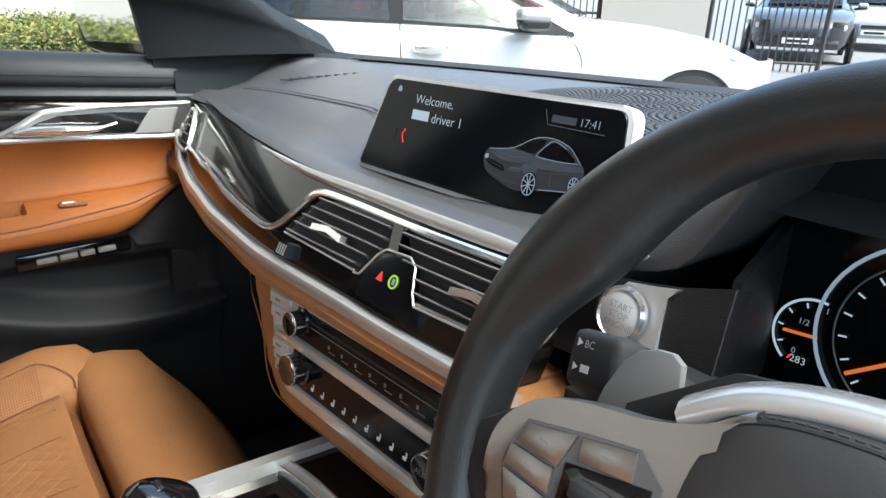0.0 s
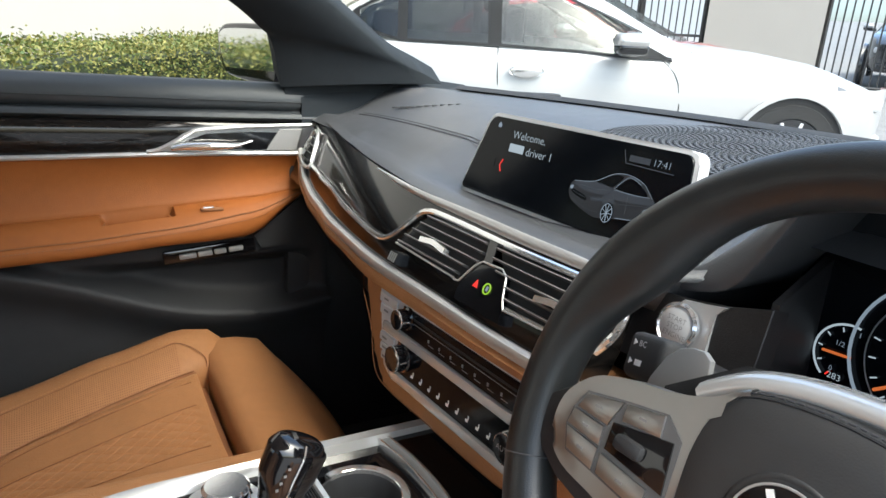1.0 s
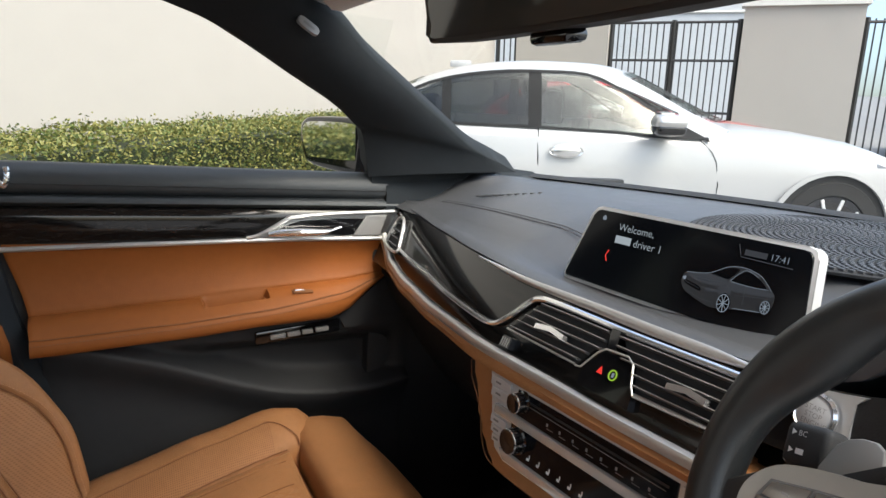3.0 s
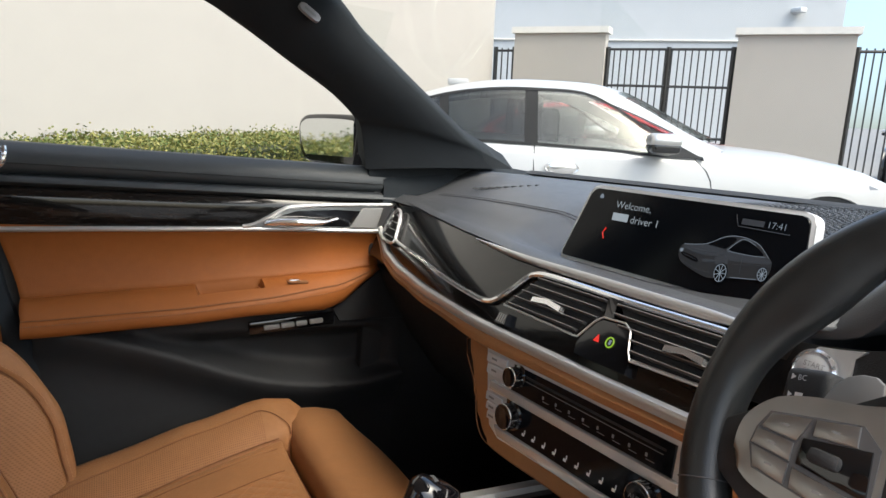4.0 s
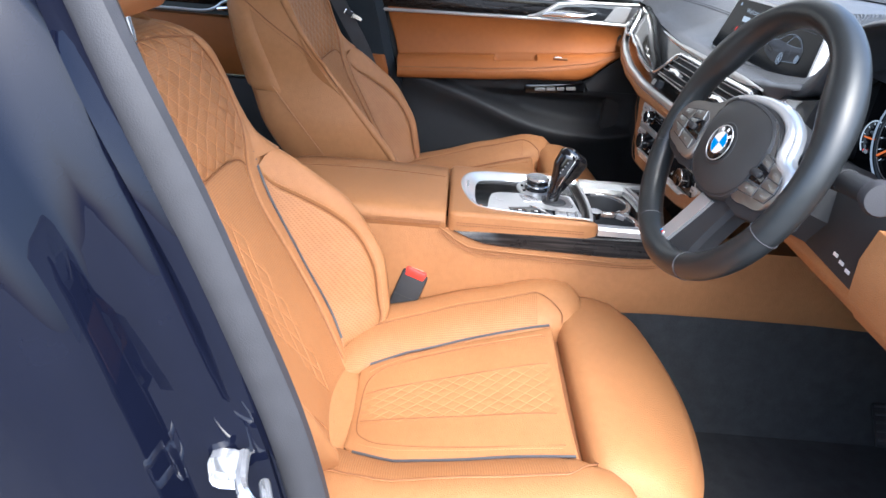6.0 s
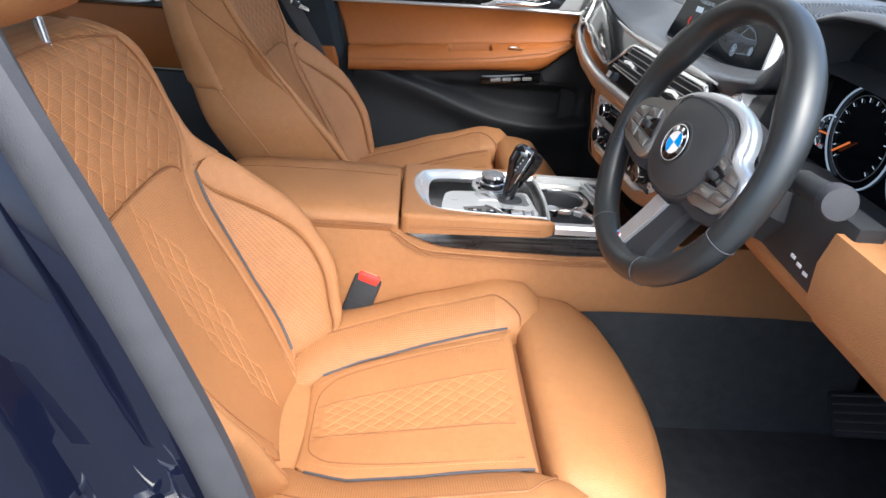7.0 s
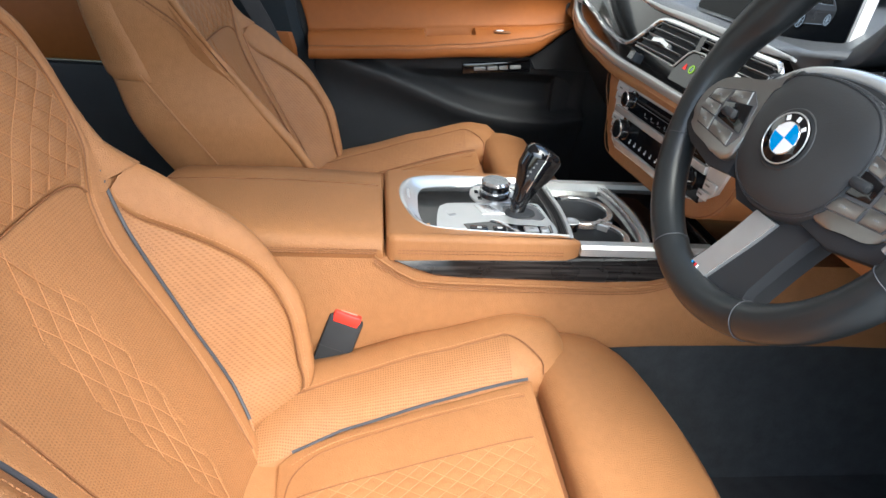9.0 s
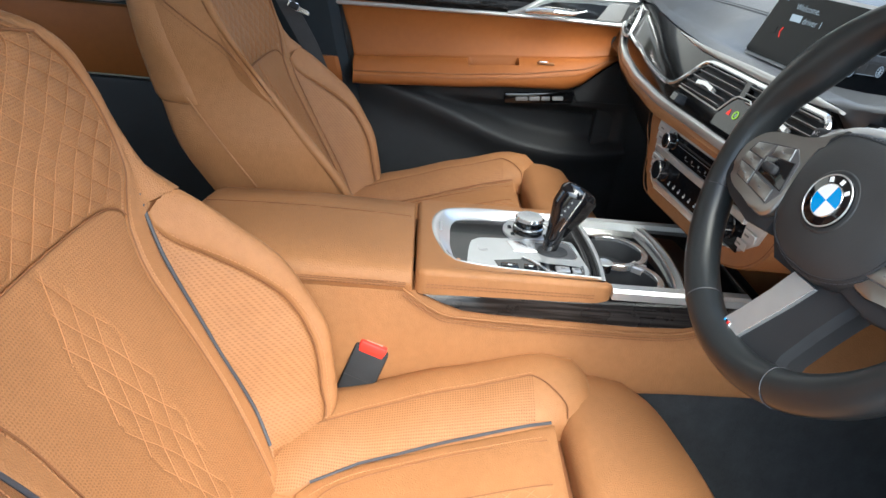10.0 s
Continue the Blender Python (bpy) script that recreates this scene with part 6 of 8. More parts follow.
    seam_t = [(0, 0.070), (0.081, 0.088), (0.138, 0.099), (0.238, 0.116), (0.338, 0.122), (0.475, 0.126), (0.55, 0.138), (0.588, 0.154), (0.63, 0.186), (0.675, 0.200), (0.75, 0.203), (0.82, 0.197), (0.9, 0.174), (0.96, 0.142), (1, 0.10)]
    inset_t = [(0.0, 0.135), (0.094, 0.160), (0.25, 0.187), (0.306, 0.195), (0.36, 0.200), (0.40, 0.198), (0.44, 0.192), (0.49, 0.184), (0.537, 0.173), (0.6, 0.19)]

    def soft(table, v):
        return (lerp(table, v - 0.03) + lerp(table, v - 0.01) + lerp(table, v + 0.01) + lerp(table, v + 0.03)) / 4

    def back(u, v):
        w = soft(w_t, v)
        ui = soft(pipe_t, v) / w
        a = min(abs(u), 1.02)
        k = 0 if a < ui else min(1, (a - ui) / ((1 - ui) * 0.75))
        k = k * k * (3 - 2 * k)
        roll = 0 if a < 0.88 else ((a - 0.88) / 0.12) ** 2
        bt = soft(b_t, v) * deep[0]
        if u > 0:
            bt = soft(near_t, v) * deep[1]
            if seamed:  # the ridge lies right at the outer edge
                k = 0 if a < ui else min(1, (a - ui) / (1 - ui))
                k = k * k * (3 - 2 * k)
                roll = 0 if a < 0.94 else 0.3 * ((a - 0.94) / 0.06) ** 2
        y = soft(yc_t, v) + bt * k - 0.05 * roll - 0.014 * (1 - (a / ui) ** 2 if a < ui else 0)
        y -= 0.05 * max(0, (v - 0.92) / 0.08) ** 2
        return V(CX + w * u, y, soft(z_t, v) + 0.010 * bt * k)
    N = V(0, 0.85, 0.5)

    def on_back(u, v, h):
        p, e = back(u, v), 1e-3
        n = (back(u + e, v) - back(u - e, v)).cross(back(u, v + e) - back(u, v - e)).normalized()
        return p + (n if n.dot(N) > 0 else -n) * h

    def at_x(table, v):
        return soft(table, v) / soft(w_t, v)

    def band(v):
        return lerp([(0.04, 0.0), (0.12, 0.09), (0.25, 0.15), (0.42, 0.17), (0.54, 0.11), (0.60, 0.03)], v)

    def arch_v(u):
        return 0.02 + 0.598 - 0.034 * abs(u) ** 7

    def panel(u, f):
        v = 0.02 + (arch_v(u) - 0.02) * f
        return u * (at_x(seam_t, v) - 0.002), v

    def panel_relief(u, f):
        q, v = panel(u, f)
        return diamonds(q / 0.11 + (v - 0.05) / 0.09, (v - 0.05) / 0.09 - q / 0.11, 0.0017) if abs(q) < band(v) else 0
    part("back_panel", pad(lambda u, f: back(*panel(u, f)), -1, 1, 0.0, 1.0, 110, 150, 0.0035, 0.05, N, panel_relief), TAN_PERF, s, "tan back centre panel, finely perforated, with a quilted band", 70)

    def yoke(u, f):
        v = arch_v(u) + 0.001 + (0.999 - arch_v(u)) * f
        return u * (at_x(seam_t, v) - 0.002), v

    def yoke_relief(u, f):
        q, v = yoke(u, f)
        return diamonds(q / 0.15 + (v - 0.62) / 0.052, (v - 0.62) / 0.052 - q / 0.15, 0.0018) if abs(u) < 0.97 and f < 0.90 else 0
    part("shoulder_panel", pad(lambda u, f: back(*yoke(u, f)), -1, 1, 0.0, 1.0, 190, 110, 0.004, 0.07, N, yoke_relief), TAN_PERF, s, "quilted shoulder panel", 70)
    for sd in (-1, 1):
        def strip(u, v):
            a, b = at_x(seam_t, v), at_x(pipe_t, v)
            f = min(1.0, max(0.0, (v - 0.572) / 0.03))
            b = b + (0.998 - b) * f * f * (3 - 2 * f)
            return sd * (a + (b - a) * u), v
        part("panel_border", pad(lambda u, v: back(*strip(u, v)), 0, 1, 0.02, 0.985, 10, 60, 0.0034, 0.012, N), TAN, s, "smooth border strip", 80)
        part("perforated_inset", pad(lambda u, v: back(sd * (at_x(pipe_t, v) + 0.012 + (max(at_x(inset_t, v), at_x(pipe_t, v) + 0.02) - at_x(pipe_t, v) - 0.012) * u), v), 0, 1, 0.06, 0.555, 16, 40, 0.0036, 0.012, N), TAN_PERF, s, "perforated bolster inset", 80)

        def outer(u, v):
            a = max(at_x(inset_t, v), at_x(pipe_t, v) + 0.02) if v < 0.545 else at_x(pipe_t, v) + 0.015
            return sd * (a + (1.0 - a) * u), v
        part("back_bolster", pad(lambda u, v: back(*outer(u, v)), 0, 1, 0.0, 0.612, 14, 60, 0.0035, 0.012, N), TAN, s, "plump tan back bolster", 80)
        part("piping", tube([on_back(sd * (at_x(pipe_t, v) + 0.004), v, 0.0018) for v in [0.085 + 0.515 * k / 40 for k in range(41)]], 0.0012 if seamed else 0.0024, 8), THREAD_DARK if seamed else PIPING, s, "dark seam" if seamed else "grey piping")
        part("bolster_seam", tube([on_back(sd * at_x(inset_t, v), v, 0.0015) for v in [0.08 + 0.455 * k / 40 for k in range(41)]], 0.0010, 5), THREAD_DARK, s)
        stitches("bolster_stitch", [on_back(sd * (at_x(inset_t, v) + 0.018), v, 0.0036) for v in [0.10 + 0.43 * k / 40 for k in range(41)]], THREAD, s)
        part("panel_seam", tube([on_back(sd * at_x(seam_t, v), v, 0.0020) for v in [0.05 + 0.88 * k / 60 for k in range(61)]], 0.0009, 5), THREAD_DARK, s)
        stitches("panel_stitch", [on_back(sd * (at_x(seam_t, v) + 0.022), v, 0.0034) for v in [0.05 + 0.56 * k / 60 for k in range(61)]], THREAD, s)
    # curved seam between the panels
    part("arch_seam", tube([on_back(u * (at_x(seam_t, arch_v(u)) - 0.008), arch_v(u), 0.0012) for u in [-1 + 2 * k / 60 for k in range(61)]], 0.0010, 5), THREAD_DARK, s)
    part("crown_seam", tube([on_back(u / 14 * 0.80, 0.952 - 0.02 * abs(u / 14) ** 3, 0.004) for u in range(-14, 15)], 0.0014, 5), THREAD_DARK, s)

    # quilting thread in crossing lines
    def quilt(v0, v1, su, sv, keep, h):
        for a in range(-22, 23):
            for sgn in (1, -1):
                run = []
                for k in range(49):
                    v = v0 + (v1 - v0) * k / 48
                    u = a * su + sgn * (v - v0) * su / sv
                    if keep(u, v):
                        run.append(on_back(u, v, h))
                        continue
                    if len(run) > 2:
                        part("quilt_stitch", tube(run, 0.0005, 4), THREAD, s)
                    run = []
                if len(run) > 2:
                    part("quilt_stitch", tube(run, 0.0005, 4), THREAD, s)
    quilt(0.62, 0.956, 0.15, 0.052, lambda u, v: v > arch_v(u) + 0.008 and abs(u) < at_x(seam_t, v) - 0.03, 0.0026)
    quilt(0.05, 0.60, 0.11, 0.09, lambda u, v: abs(u) < band(v), 0.0024)
    # shell behind
    def shell(v, grow):
        w, y, z = soft(w_t, v) + lerp([(0, 0.04), (0.2, 0.02), (0.32, 0.0), (1, 0)], v), soft(yc_t, v), soft(z_t, v)
        th = lerp([(0, 0.12), (0.4, 0.155), (0.6, 0.140), (0.85, 0.120), (0.95, 0.10), (1, 0.07)], v) + grow
        bo, g = soft(b_t, v) * deep[0], grow
        bo2 = soft(near_t, v) * deep[1]
        half = [(w * 0.985 + g, y + bo - 0.048), (w * 0.995 + g, y + bo * 0.5 - 0.055), (w * 0.985 + g, y - 0.068), (w * 0.975 + g, y - 0.085), (w * 0.95 + g, y - th * 0.85), (w * 0.80 + g, y - th), (w * 0.4, y - th - 0.010)]
        front = [(w * 0.86, y + bo * 0.3 - 0.07), (w * 0.6, y - 0.065)]
        other = [(px, py - (bo - bo2) * (1.0 if k == 0 else 0.5 if k == 1 else 0)) for k, (px, py) in enumerate(half)]
        if seamed:
            other[0] = (other[0][0], other[0][1] + 0.030)
        return half, front, other, y, z
    rings = []
    for k in range(25):
        half, front, other, y, z = shell(k / 24, 0.0)
        rings.append([V(CX + px, py, z) for px, py in other] + [V(CX - px, py, z) for px, py in half[::-1]] + [V(CX - px, py, z) for px, py in front] + [V(CX, y - 0.06, z)] + [V(CX + px, py - 0.012, z) for px, py in front[::-1]])
    part("back_shell", loft(rings), TAN, s, "tan leather back shell", 70)
    rings = []
    for v in [0.572, 0.576] + [0.60 + 0.037 * k for k in range(10)]:
        half, front, other, y, z = shell(v, 0.0035 if v > 0.574 else 0.001)
        loop = [(CX + px, py) for px, py in half[2:]] + [(CX - px, py) for px, py in half[:1:-1]]
        rings.append([V(px, py, z) for px, py in loop] + [V(CX + (px - CX) * 0.94, py + 0.012, z) for px, py in loop[::-1]])
    part("back_cover", loft(rings), TAN, s, "upper back cover with a folded hem", 70)
    for sd in (-1, 1):
        if sd < 0 or not seamed:
            continue

        # seams on the flank: shoulder edge, and the welt that carries on from the cover's hem
        def flank(y, z):
            k = 0.0
            while k < 1 and soft(z_t, k) < z:
                k += 0.004
            return V(CX + sd * (soft(w_t, k) * 0.992 + 0.0022), y, z)
        shoulder = smooth_path([flank(y, z) for y, z in ((-0.765, 0.990), (-0.745, 0.980), (-0.712, 0.957), (-0.672, 0.930), (-0.632, 0.902), (-0.604, 0.868))], 5)
        part("side_seam", tube(shoulder, 0.0013, 5), THREAD_DARK, s)
        stitches("side_stitch", [p - V(0, 0.004, 0.006) for p in shoulder], THREAD_DARK, s)
        part("cover_welt", tube(smooth_path([flank(y, z) for y, z in ((-0.698, 0.822), (-0.645, 0.758), (-0.592, 0.686), (-0.565, 0.64))], 5), 0.0017, 6), TAN, s, "welt down the back cover")
    # headrest on two chrome posts
    oval = [(math.copysign(abs(math.cos(a)) ** 0.5, math.cos(a)), math.copysign(abs(math.sin(a)) ** 0.6, math.sin(a))) for a in [j * math.pi / 14 for j in range(28)]]
    hr = part("headrest", loft([[V(0.135 * c * k, -0.725 + 0.068 * dy * k2, 1.146 + dz) for c, dy in oval] for dz, k, k2 in ((-0.090, 0.70, 0.35), (-0.085, 0.84, 0.62), (-0.06, 0.93, 0.88), (0.0, 1.0, 1.0), (0.06, 0.98, 0.95), (0.085, 0.88, 0.75), (0.095, 0.6, 0.4))]), TAN, s, "tan leather headrest", 60)
    part("headrest_seam", tube([V(0.1358 * c, -0.725 + 0.0688 * dy, 1.146) for c, dy in oval], 0.0016, 5, True), THREAD_DARK, hr)
    part("headrest_back_seam", tube([V(0.1358 * c, -0.745, 1.146 + 0.088 * dy) for c, dy in oval], 0.0016, 5, True, up=(0, 1, 0)), THREAD_DARK, hr)
    for sd in (-1, 1):
        part("headrest_post", tube([(sd * 0.055, -0.715, 1.00), (sd * 0.055, -0.725, 1.06), (sd * 0.055, -0.728, 1.10)], 0.006, 10), CHROME, s, "chrome headrest post")
    part("side_control", box(0.272, -0.33, 0.45, 0.012, 0.14, 0.04, 0.006), BLACK_SOFT, s)
    return s


seat("driver_seat", "tan leather sports seat with quilted panels, grey piping and thigh support", (0.384, 0, 0), (1.0, 0.62), span=(-0.045, 0.238))
seat("passenger_seat", "tan leather sports seat with dark seams beside the closed passenger door", (-0.382, 0.02, 0.02), (0.85, 1.0), (0, 0.012, 0.012), (0, 0.016, 0.024), True, 0.076)


# ---- seat belt of the passenger ----
def belt():
    d = thing("seat_belt", "black webbing seat belt with steel tongue on the middle pillar", "seat belt")
    run = smooth_path([(-0.63, -0.69, 1.22), (-0.665, -0.70, 1.10), (-0.685, -0.655, 1.00), (-0.690, -0.612, 0.92), (-0.690, -0.565, 0.84), (-0.69, -0.53, 0.76)], 6)
    part("webbing", loft([[p + V(0.012, 0.018, 0.006), p + V(0.0135, 0.018, 0.006), p + V(0.0135, -0.018, -0.006), p + V(0.012, -0.018, -0.006)] for p in run]), WEBBING, d, "black webbing")
    m = frame_of((-0.672, -0.590, 0.918), (0.1, 0.9, -0.35), (1, 0.1, 0.1))
    part("tongue", prism([(-0.024, 0.007), (-0.004, 0.010), (0.002, 0.005), (0.020, 0.006), (0.026, 0.002), (0.026, -0.004), (0.004, -0.003), (0.0, -0.007), (-0.024, -0.004)], 0.003, 0.0008, 1, m), CHROME, d, "steel belt tongue")
    part("tongue_grip", box(-0.010, 0.002, 0.001, 0.020, 0.014, 0.006, 0.002, 2, m), BLACK_SOFT, d, "black grip of the tongue")
    return d


belt()


# ---- steering wheel ----
WC, WT = V(0.3855, 0.0356, 0.9702), 20.2
WM = frame_of(WC, (1, 0.07, 0), (0.058, -math.cos(radians(WT)), math.sin(radians(WT))))

WH = frame_of(WC - 0.0055 * WM.col[2].xyz, WM.col[0].xyz - 0.055 * WM.col[2].xyz, WM.col[2].xyz + 0.055 * WM.col[0].xyz)  # hub and spokes, turned a little


def steering_wheel():
    d = thing("steering_wheel", "thick black leather steering wheel with three spokes and satin silver trim", "steering wheel")
    R, r = 0.1625, 0.0168
    rings = []
    for k in range(96):
        a = 2 * math.pi * k / 96
        thumb = math.exp(-((math.degrees(a) - 34) / 17) ** 2) + math.exp(-((math.degrees(a) - 146) / 17) ** 2)

        def at(b):
            c = math.cos(b)
            rad = R + r * c * (1 + (0.75 * thumb if c < 0 else 0.0))
            return V(rad * math.cos(a), rad * math.sin(a), r * (1.05 + 0.15 * thumb) * math.sin(b))
        rings.append([at(j * math.pi / 9) for j in range(18)])
    rings.append(rings[0])
    bm = loft(rings, True, False)
    bmesh.ops.remove_doubles(bm, verts=bm.verts, dist=1e-6)
    bm.transform(WM)
    part("rim", bm, RIM, d, "thick black leather rim", 70)
    for deg in (200, 340, 245, 295):
        a = radians(deg)
        part("rim_seam", tube([WM @ V((R + r * 1.03 * math.cos(b)) * math.cos(a), (R + r * 1.03 * math.cos(b)) * math.sin(a), r * 1.07 * math.sin(b)) for b in [j * math.pi / 10 for j in range(20)]], 0.0005, 5, True), PIPING, d)
    for deg0, deg1 in ((150, 240), (300, 390)):
        for k in range(int((deg1 - deg0) / 2.2)):
            a = radians(deg0 + 2.2 * k)
            p = V((R - r * 0.925) * math.cos(a), (R - r * 0.925) * math.sin(a), 0.001)
            q = V((R - r * 0.915) * math.cos(a + 0.02), (R - r * 0.915) * math.sin(a + 0.02), 0.006)
            part("rim_stitch", tube([WM @ p, WM @ q], 0.0005, 4), BLACK_SOFT, d)
    # hub cushion
    hub = [(-0.062, 0.008), (-0.056, 0.030), (-0.036, 0.047), (0.008, 0.053), (0.050, 0.047), (0.072, 0.030), (0.080, 0.006), (0.074, -0.030), (0.056, -0.054), (0.030, -0.066), (0.008, -0.068), (-0.016, -0.066), (-0.042, -0.053), (-0.058, -0.028)]
    so = [Vector((p.x, p.y)) for p in smooth_path([(a, b, 0) for a, b in hub], 4, True)]
    rows = [[WH @ V(p.x * k, p.y * k, z) for p in so] for k, z in ((1.0, -0.045), (1.05, -0.022), (1.045, -0.006), (1.015, 0.004), (0.985, 0.0095), (0.945, 0.0128), (0.915, 0.0140), (0.80, 0.0172), (0.60, 0.0192), (0.30, 0.0202))]
    rows.append([WH @ V(p.x * 0.02, p.y * 0.02, 0.0205) for p in so])
    part("hub_cushion", loft(rows), BLACK, d, "black leather hub cushion", 60)
    part("hub_seam", tube([WH @ V(p.x * 0.935, p.y * 0.935, 0.0134) for p in so], 0.0009, 5, True), BLACK_SOFT, d)
    stitches("hub_stitch", [WH @ V(p.x * 0.968, p.y * 0.968, 0.0117) for p in so + so[:1]], PIPING, d, 0.0005, 0.0028, 0.0016)
    part("emblem_recess", lathe([(0.0275, -0.001), (0.0272, 0.0008), (0.0255, 0.0014), (0.0235, 0.0004), (0.022, -0.001)], 36, WH @ Matrix.Translation((0, -0.007, 0.0193))), BLACK, d, "raised leather ring round the emblem", 70)
    part("back_cover", loft([[WH @ V(x * k, y * k - 0.006, z) for x, y in ((-0.10, 0.03), (-0.06, 0.062), (0, 0.072), (0.06, 0.062), (0.10, 0.03), (0.10, -0.03), (0.05, -0.075), (-0.05, -0.075), (-0.10, -0.03))] for z, k in ((-0.045, 0.85), (-0.035, 0.95), (-0.016, 0.95))]), BLACK_SOFT, d, "black wheel body")
    em = WH @ Matrix.Translation((0, -0.007, 0.0193)) @ Matrix.Rotation(radians(-9), 4, "Z")
    e = part("emblem", lathe([(0.0225, 0), (0.0225, 0.003), (0.021, 0.004), (0.0, 0.0038)], 40, em), GLOSS, d, "round emblem with blue and white quarters")
    part("emblem_rim", tube([em @ V(0.0222 * math.cos(a), 0.0222 * math.sin(a), 0.0036) for a in [q * math.pi / 20 for q in range(40)]], 0.0007, 6, True), SATIN, e)
    part("emblem_inner_rim", tube([em @ V(0.0140 * math.cos(a), 0.0140 * math.sin(a), 0.0040) for a in [q * math.pi / 20 for q in range(40)]], 0.0006, 6, True), CHROME, e)
    for k in range(4):
        a0 = k * math.pi / 2
        sector = [(0, 0)] + [(0.0138 * math.cos(a0 + j * math.pi / 16), 0.0138 * math.sin(a0 + j * math.pi / 16)) for j in range(9)]
        part("emblem_quarter", prism(sector, 0.001, 0, 1, em @ Matrix.Translation((0, 0, 0.0045))), BLUE_ENAMEL if k % 2 == 0 else WHITE_ENAMEL, e)
    for dg in (128, 90, 52):
        a = radians(dg)
        part("emblem_mark", box(0, 0.0178, 0.0042, 0.0034, 0.0044, 0.0008, 0, 1, em @ Matrix.Rotation(a - math.pi / 2, 4, "Z")), WHITE_ENAMEL, e)
    # side spokes: dark body, broad satin plate, flush keys and thumb block
    for sd in (-1, 1):
        def side(pts):
            q = [(sd * x, y) for x, y in pts]
            return q if sd < 0 else q[::-1]

        def curve(pts):
            return side([(p.x, p.y) for p in smooth_path([(a, b, 0) for a, b in pts], 4, True)])
        part("spoke", prism(side([(0.055, 0.030), (0.09, 0.018), (0.135, 0.002), (0.152, -0.012), (0.152, -0.040), (0.125, -0.055), (0.085, -0.064), (0.05, -0.060)]), 0.024, 0.005, 2, WH @ Matrix.Translation((0, 0, 0.008))), BLACK_SOFT, d, "black spoke")
        low = 0.006 if sd > 0 else 0.0  # this spoke lies deeper
        plate = [(0.036, 0.047), (0.052, 0.0345), (0.072, 0.0265), (0.097, 0.0216), (0.1186, 0.0135), (0.1320, -0.002), (0.1345, -0.018), (0.130, -0.033), (0.117, -0.042), (0.094, -0.046), (0.064, -0.051), (0.050, -0.036), (0.052, 0.004), (0.048, 0.029)]
        if sd > 0:
            plate = [(0.040, 0.046), (0.060, 0.042), (0.078, 0.026), (0.090, 0.010), (0.104, 0.004), (0.118, 0.000), (0.126, -0.009), (0.128, -0.022), (0.123, -0.036), (0.110, -0.044), (0.090, -0.047), (0.064, -0.051), (0.050, -0.036), (0.046, 0.004)]
        part("spoke_trim", prism(curve(plate), 0.013, 0.0035, 3, WH @ Matrix.Translation((0, 0, 0.0165 - low))), PLATE, d, "satin silver spoke plate", 60)
        part("key_bed", prism(side([(0.1190, 0.0042), (0.0930, 0.0105), (0.0688, 0.0155), (0.0570, 0.0060), (0.0540, -0.0245), (0.0620, -0.0390), (0.0945, -0.0352), (0.1185, -0.0328), (0.1248, -0.0190), (0.1240, -0.0080)]), 0.004, 0, 1, WH @ Matrix.Translation((0, 0, 0.0172 - low))), SLAT, d, "dark gap between the keys")
        keys = (((0.1177, 0.0032), (0.0943, 0.0088), (0.0988, -0.0071), (0.1208, -0.0067)), ((0.1226, -0.0082), (0.1000, -0.0086), (0.0990, -0.0196), (0.1236, -0.0180)), ((0.1229, -0.0194), (0.0987, -0.0210), (0.0978, -0.0338), (0.1178, -0.0314)), ((0.0962, -0.0222), (0.0639, -0.0250), (0.0635, -0.0375), (0.0945, -0.0338)), ((0.0923, 0.0091), (0.0696, 0.0143), (0.0678, 0.0025), (0.0915, -0.0007)))
        for poly in keys:
            part("spoke_key", prism(side(list(poly)), 0.005, 0.0009, 2, WH @ Matrix.Translation((0, 0, 0.0186 - low))), PLATE, d, "silver key")
            cx_, cy_ = sum(p[0] for p in poly) / 4, sum(p[1] for p in poly) / 4
            part("key_mark", box(sd * cx_, cy_, 0.0187 - low, 0.0045, 0.0014, 0.0004, 0, 1, WH), GREY_INK, d)
        part("thumb_block", prism(side([(0.0965, -0.0035), (0.0600, 0.0040), (0.0555, -0.0235), (0.0955, -0.0195)]), 0.006, 0.0015, 2, WH @ Matrix.Translation((0, 0, 0.0184 - low))), GLOSS, d, "black thumb block")
        part("thumb_wheel", box(sd * 0.081, -0.0105, 0.0195 - low, 0.018, 0.009, 0.008, 0.003, 2, WH), BLACK_SOFT, d)
    # leather shoulder under the cushion, edged by one bright band that runs on round the deeper spoke
    shoulder = [(-0.052, 0.026), (-0.040, 0.042), (-0.018, 0.050), (0.008, 0.0535), (0.034, 0.0535), (0.056, 0.0495), (0.072, 0.041), (0.081, 0.029), (0.087, 0.013), (0.080, -0.004), (0.074, -0.030), (0.052, -0.056), (0.010, -0.068), (-0.036, -0.056), (-0.052, -0.030)]
    part("hub_shoulder", prism([(p.x, p.y) for p in smooth_path([(x, y, 0) for x, y in shoulder[::-1]], 4, True)], 0.05, 0.006, 3, WH @ Matrix.Translation((0, 0, 0.0085))), BLACK, d, "black leather shoulder of the hub", 60)
    crown = smooth_path([(-0.064, 0.031, 0.006), (-0.044, 0.0455, 0.006), (-0.020, 0.0535, 0.005), (0.008, 0.0572, 0.004), (0.034, 0.0572, 0.004), (0.058, 0.0530, 0.005), (0.076, 0.0440, 0.006), (0.086, 0.031, 0.007), (0.092, 0.017, 0.008), (0.103, 0.009, 0.008), (0.118, 0.005, 0.008), (0.1275, -0.004, 0.008), (0.1315, -0.021, 0.007), (0.126, -0.042, 0.005)], 6)
    rows = []
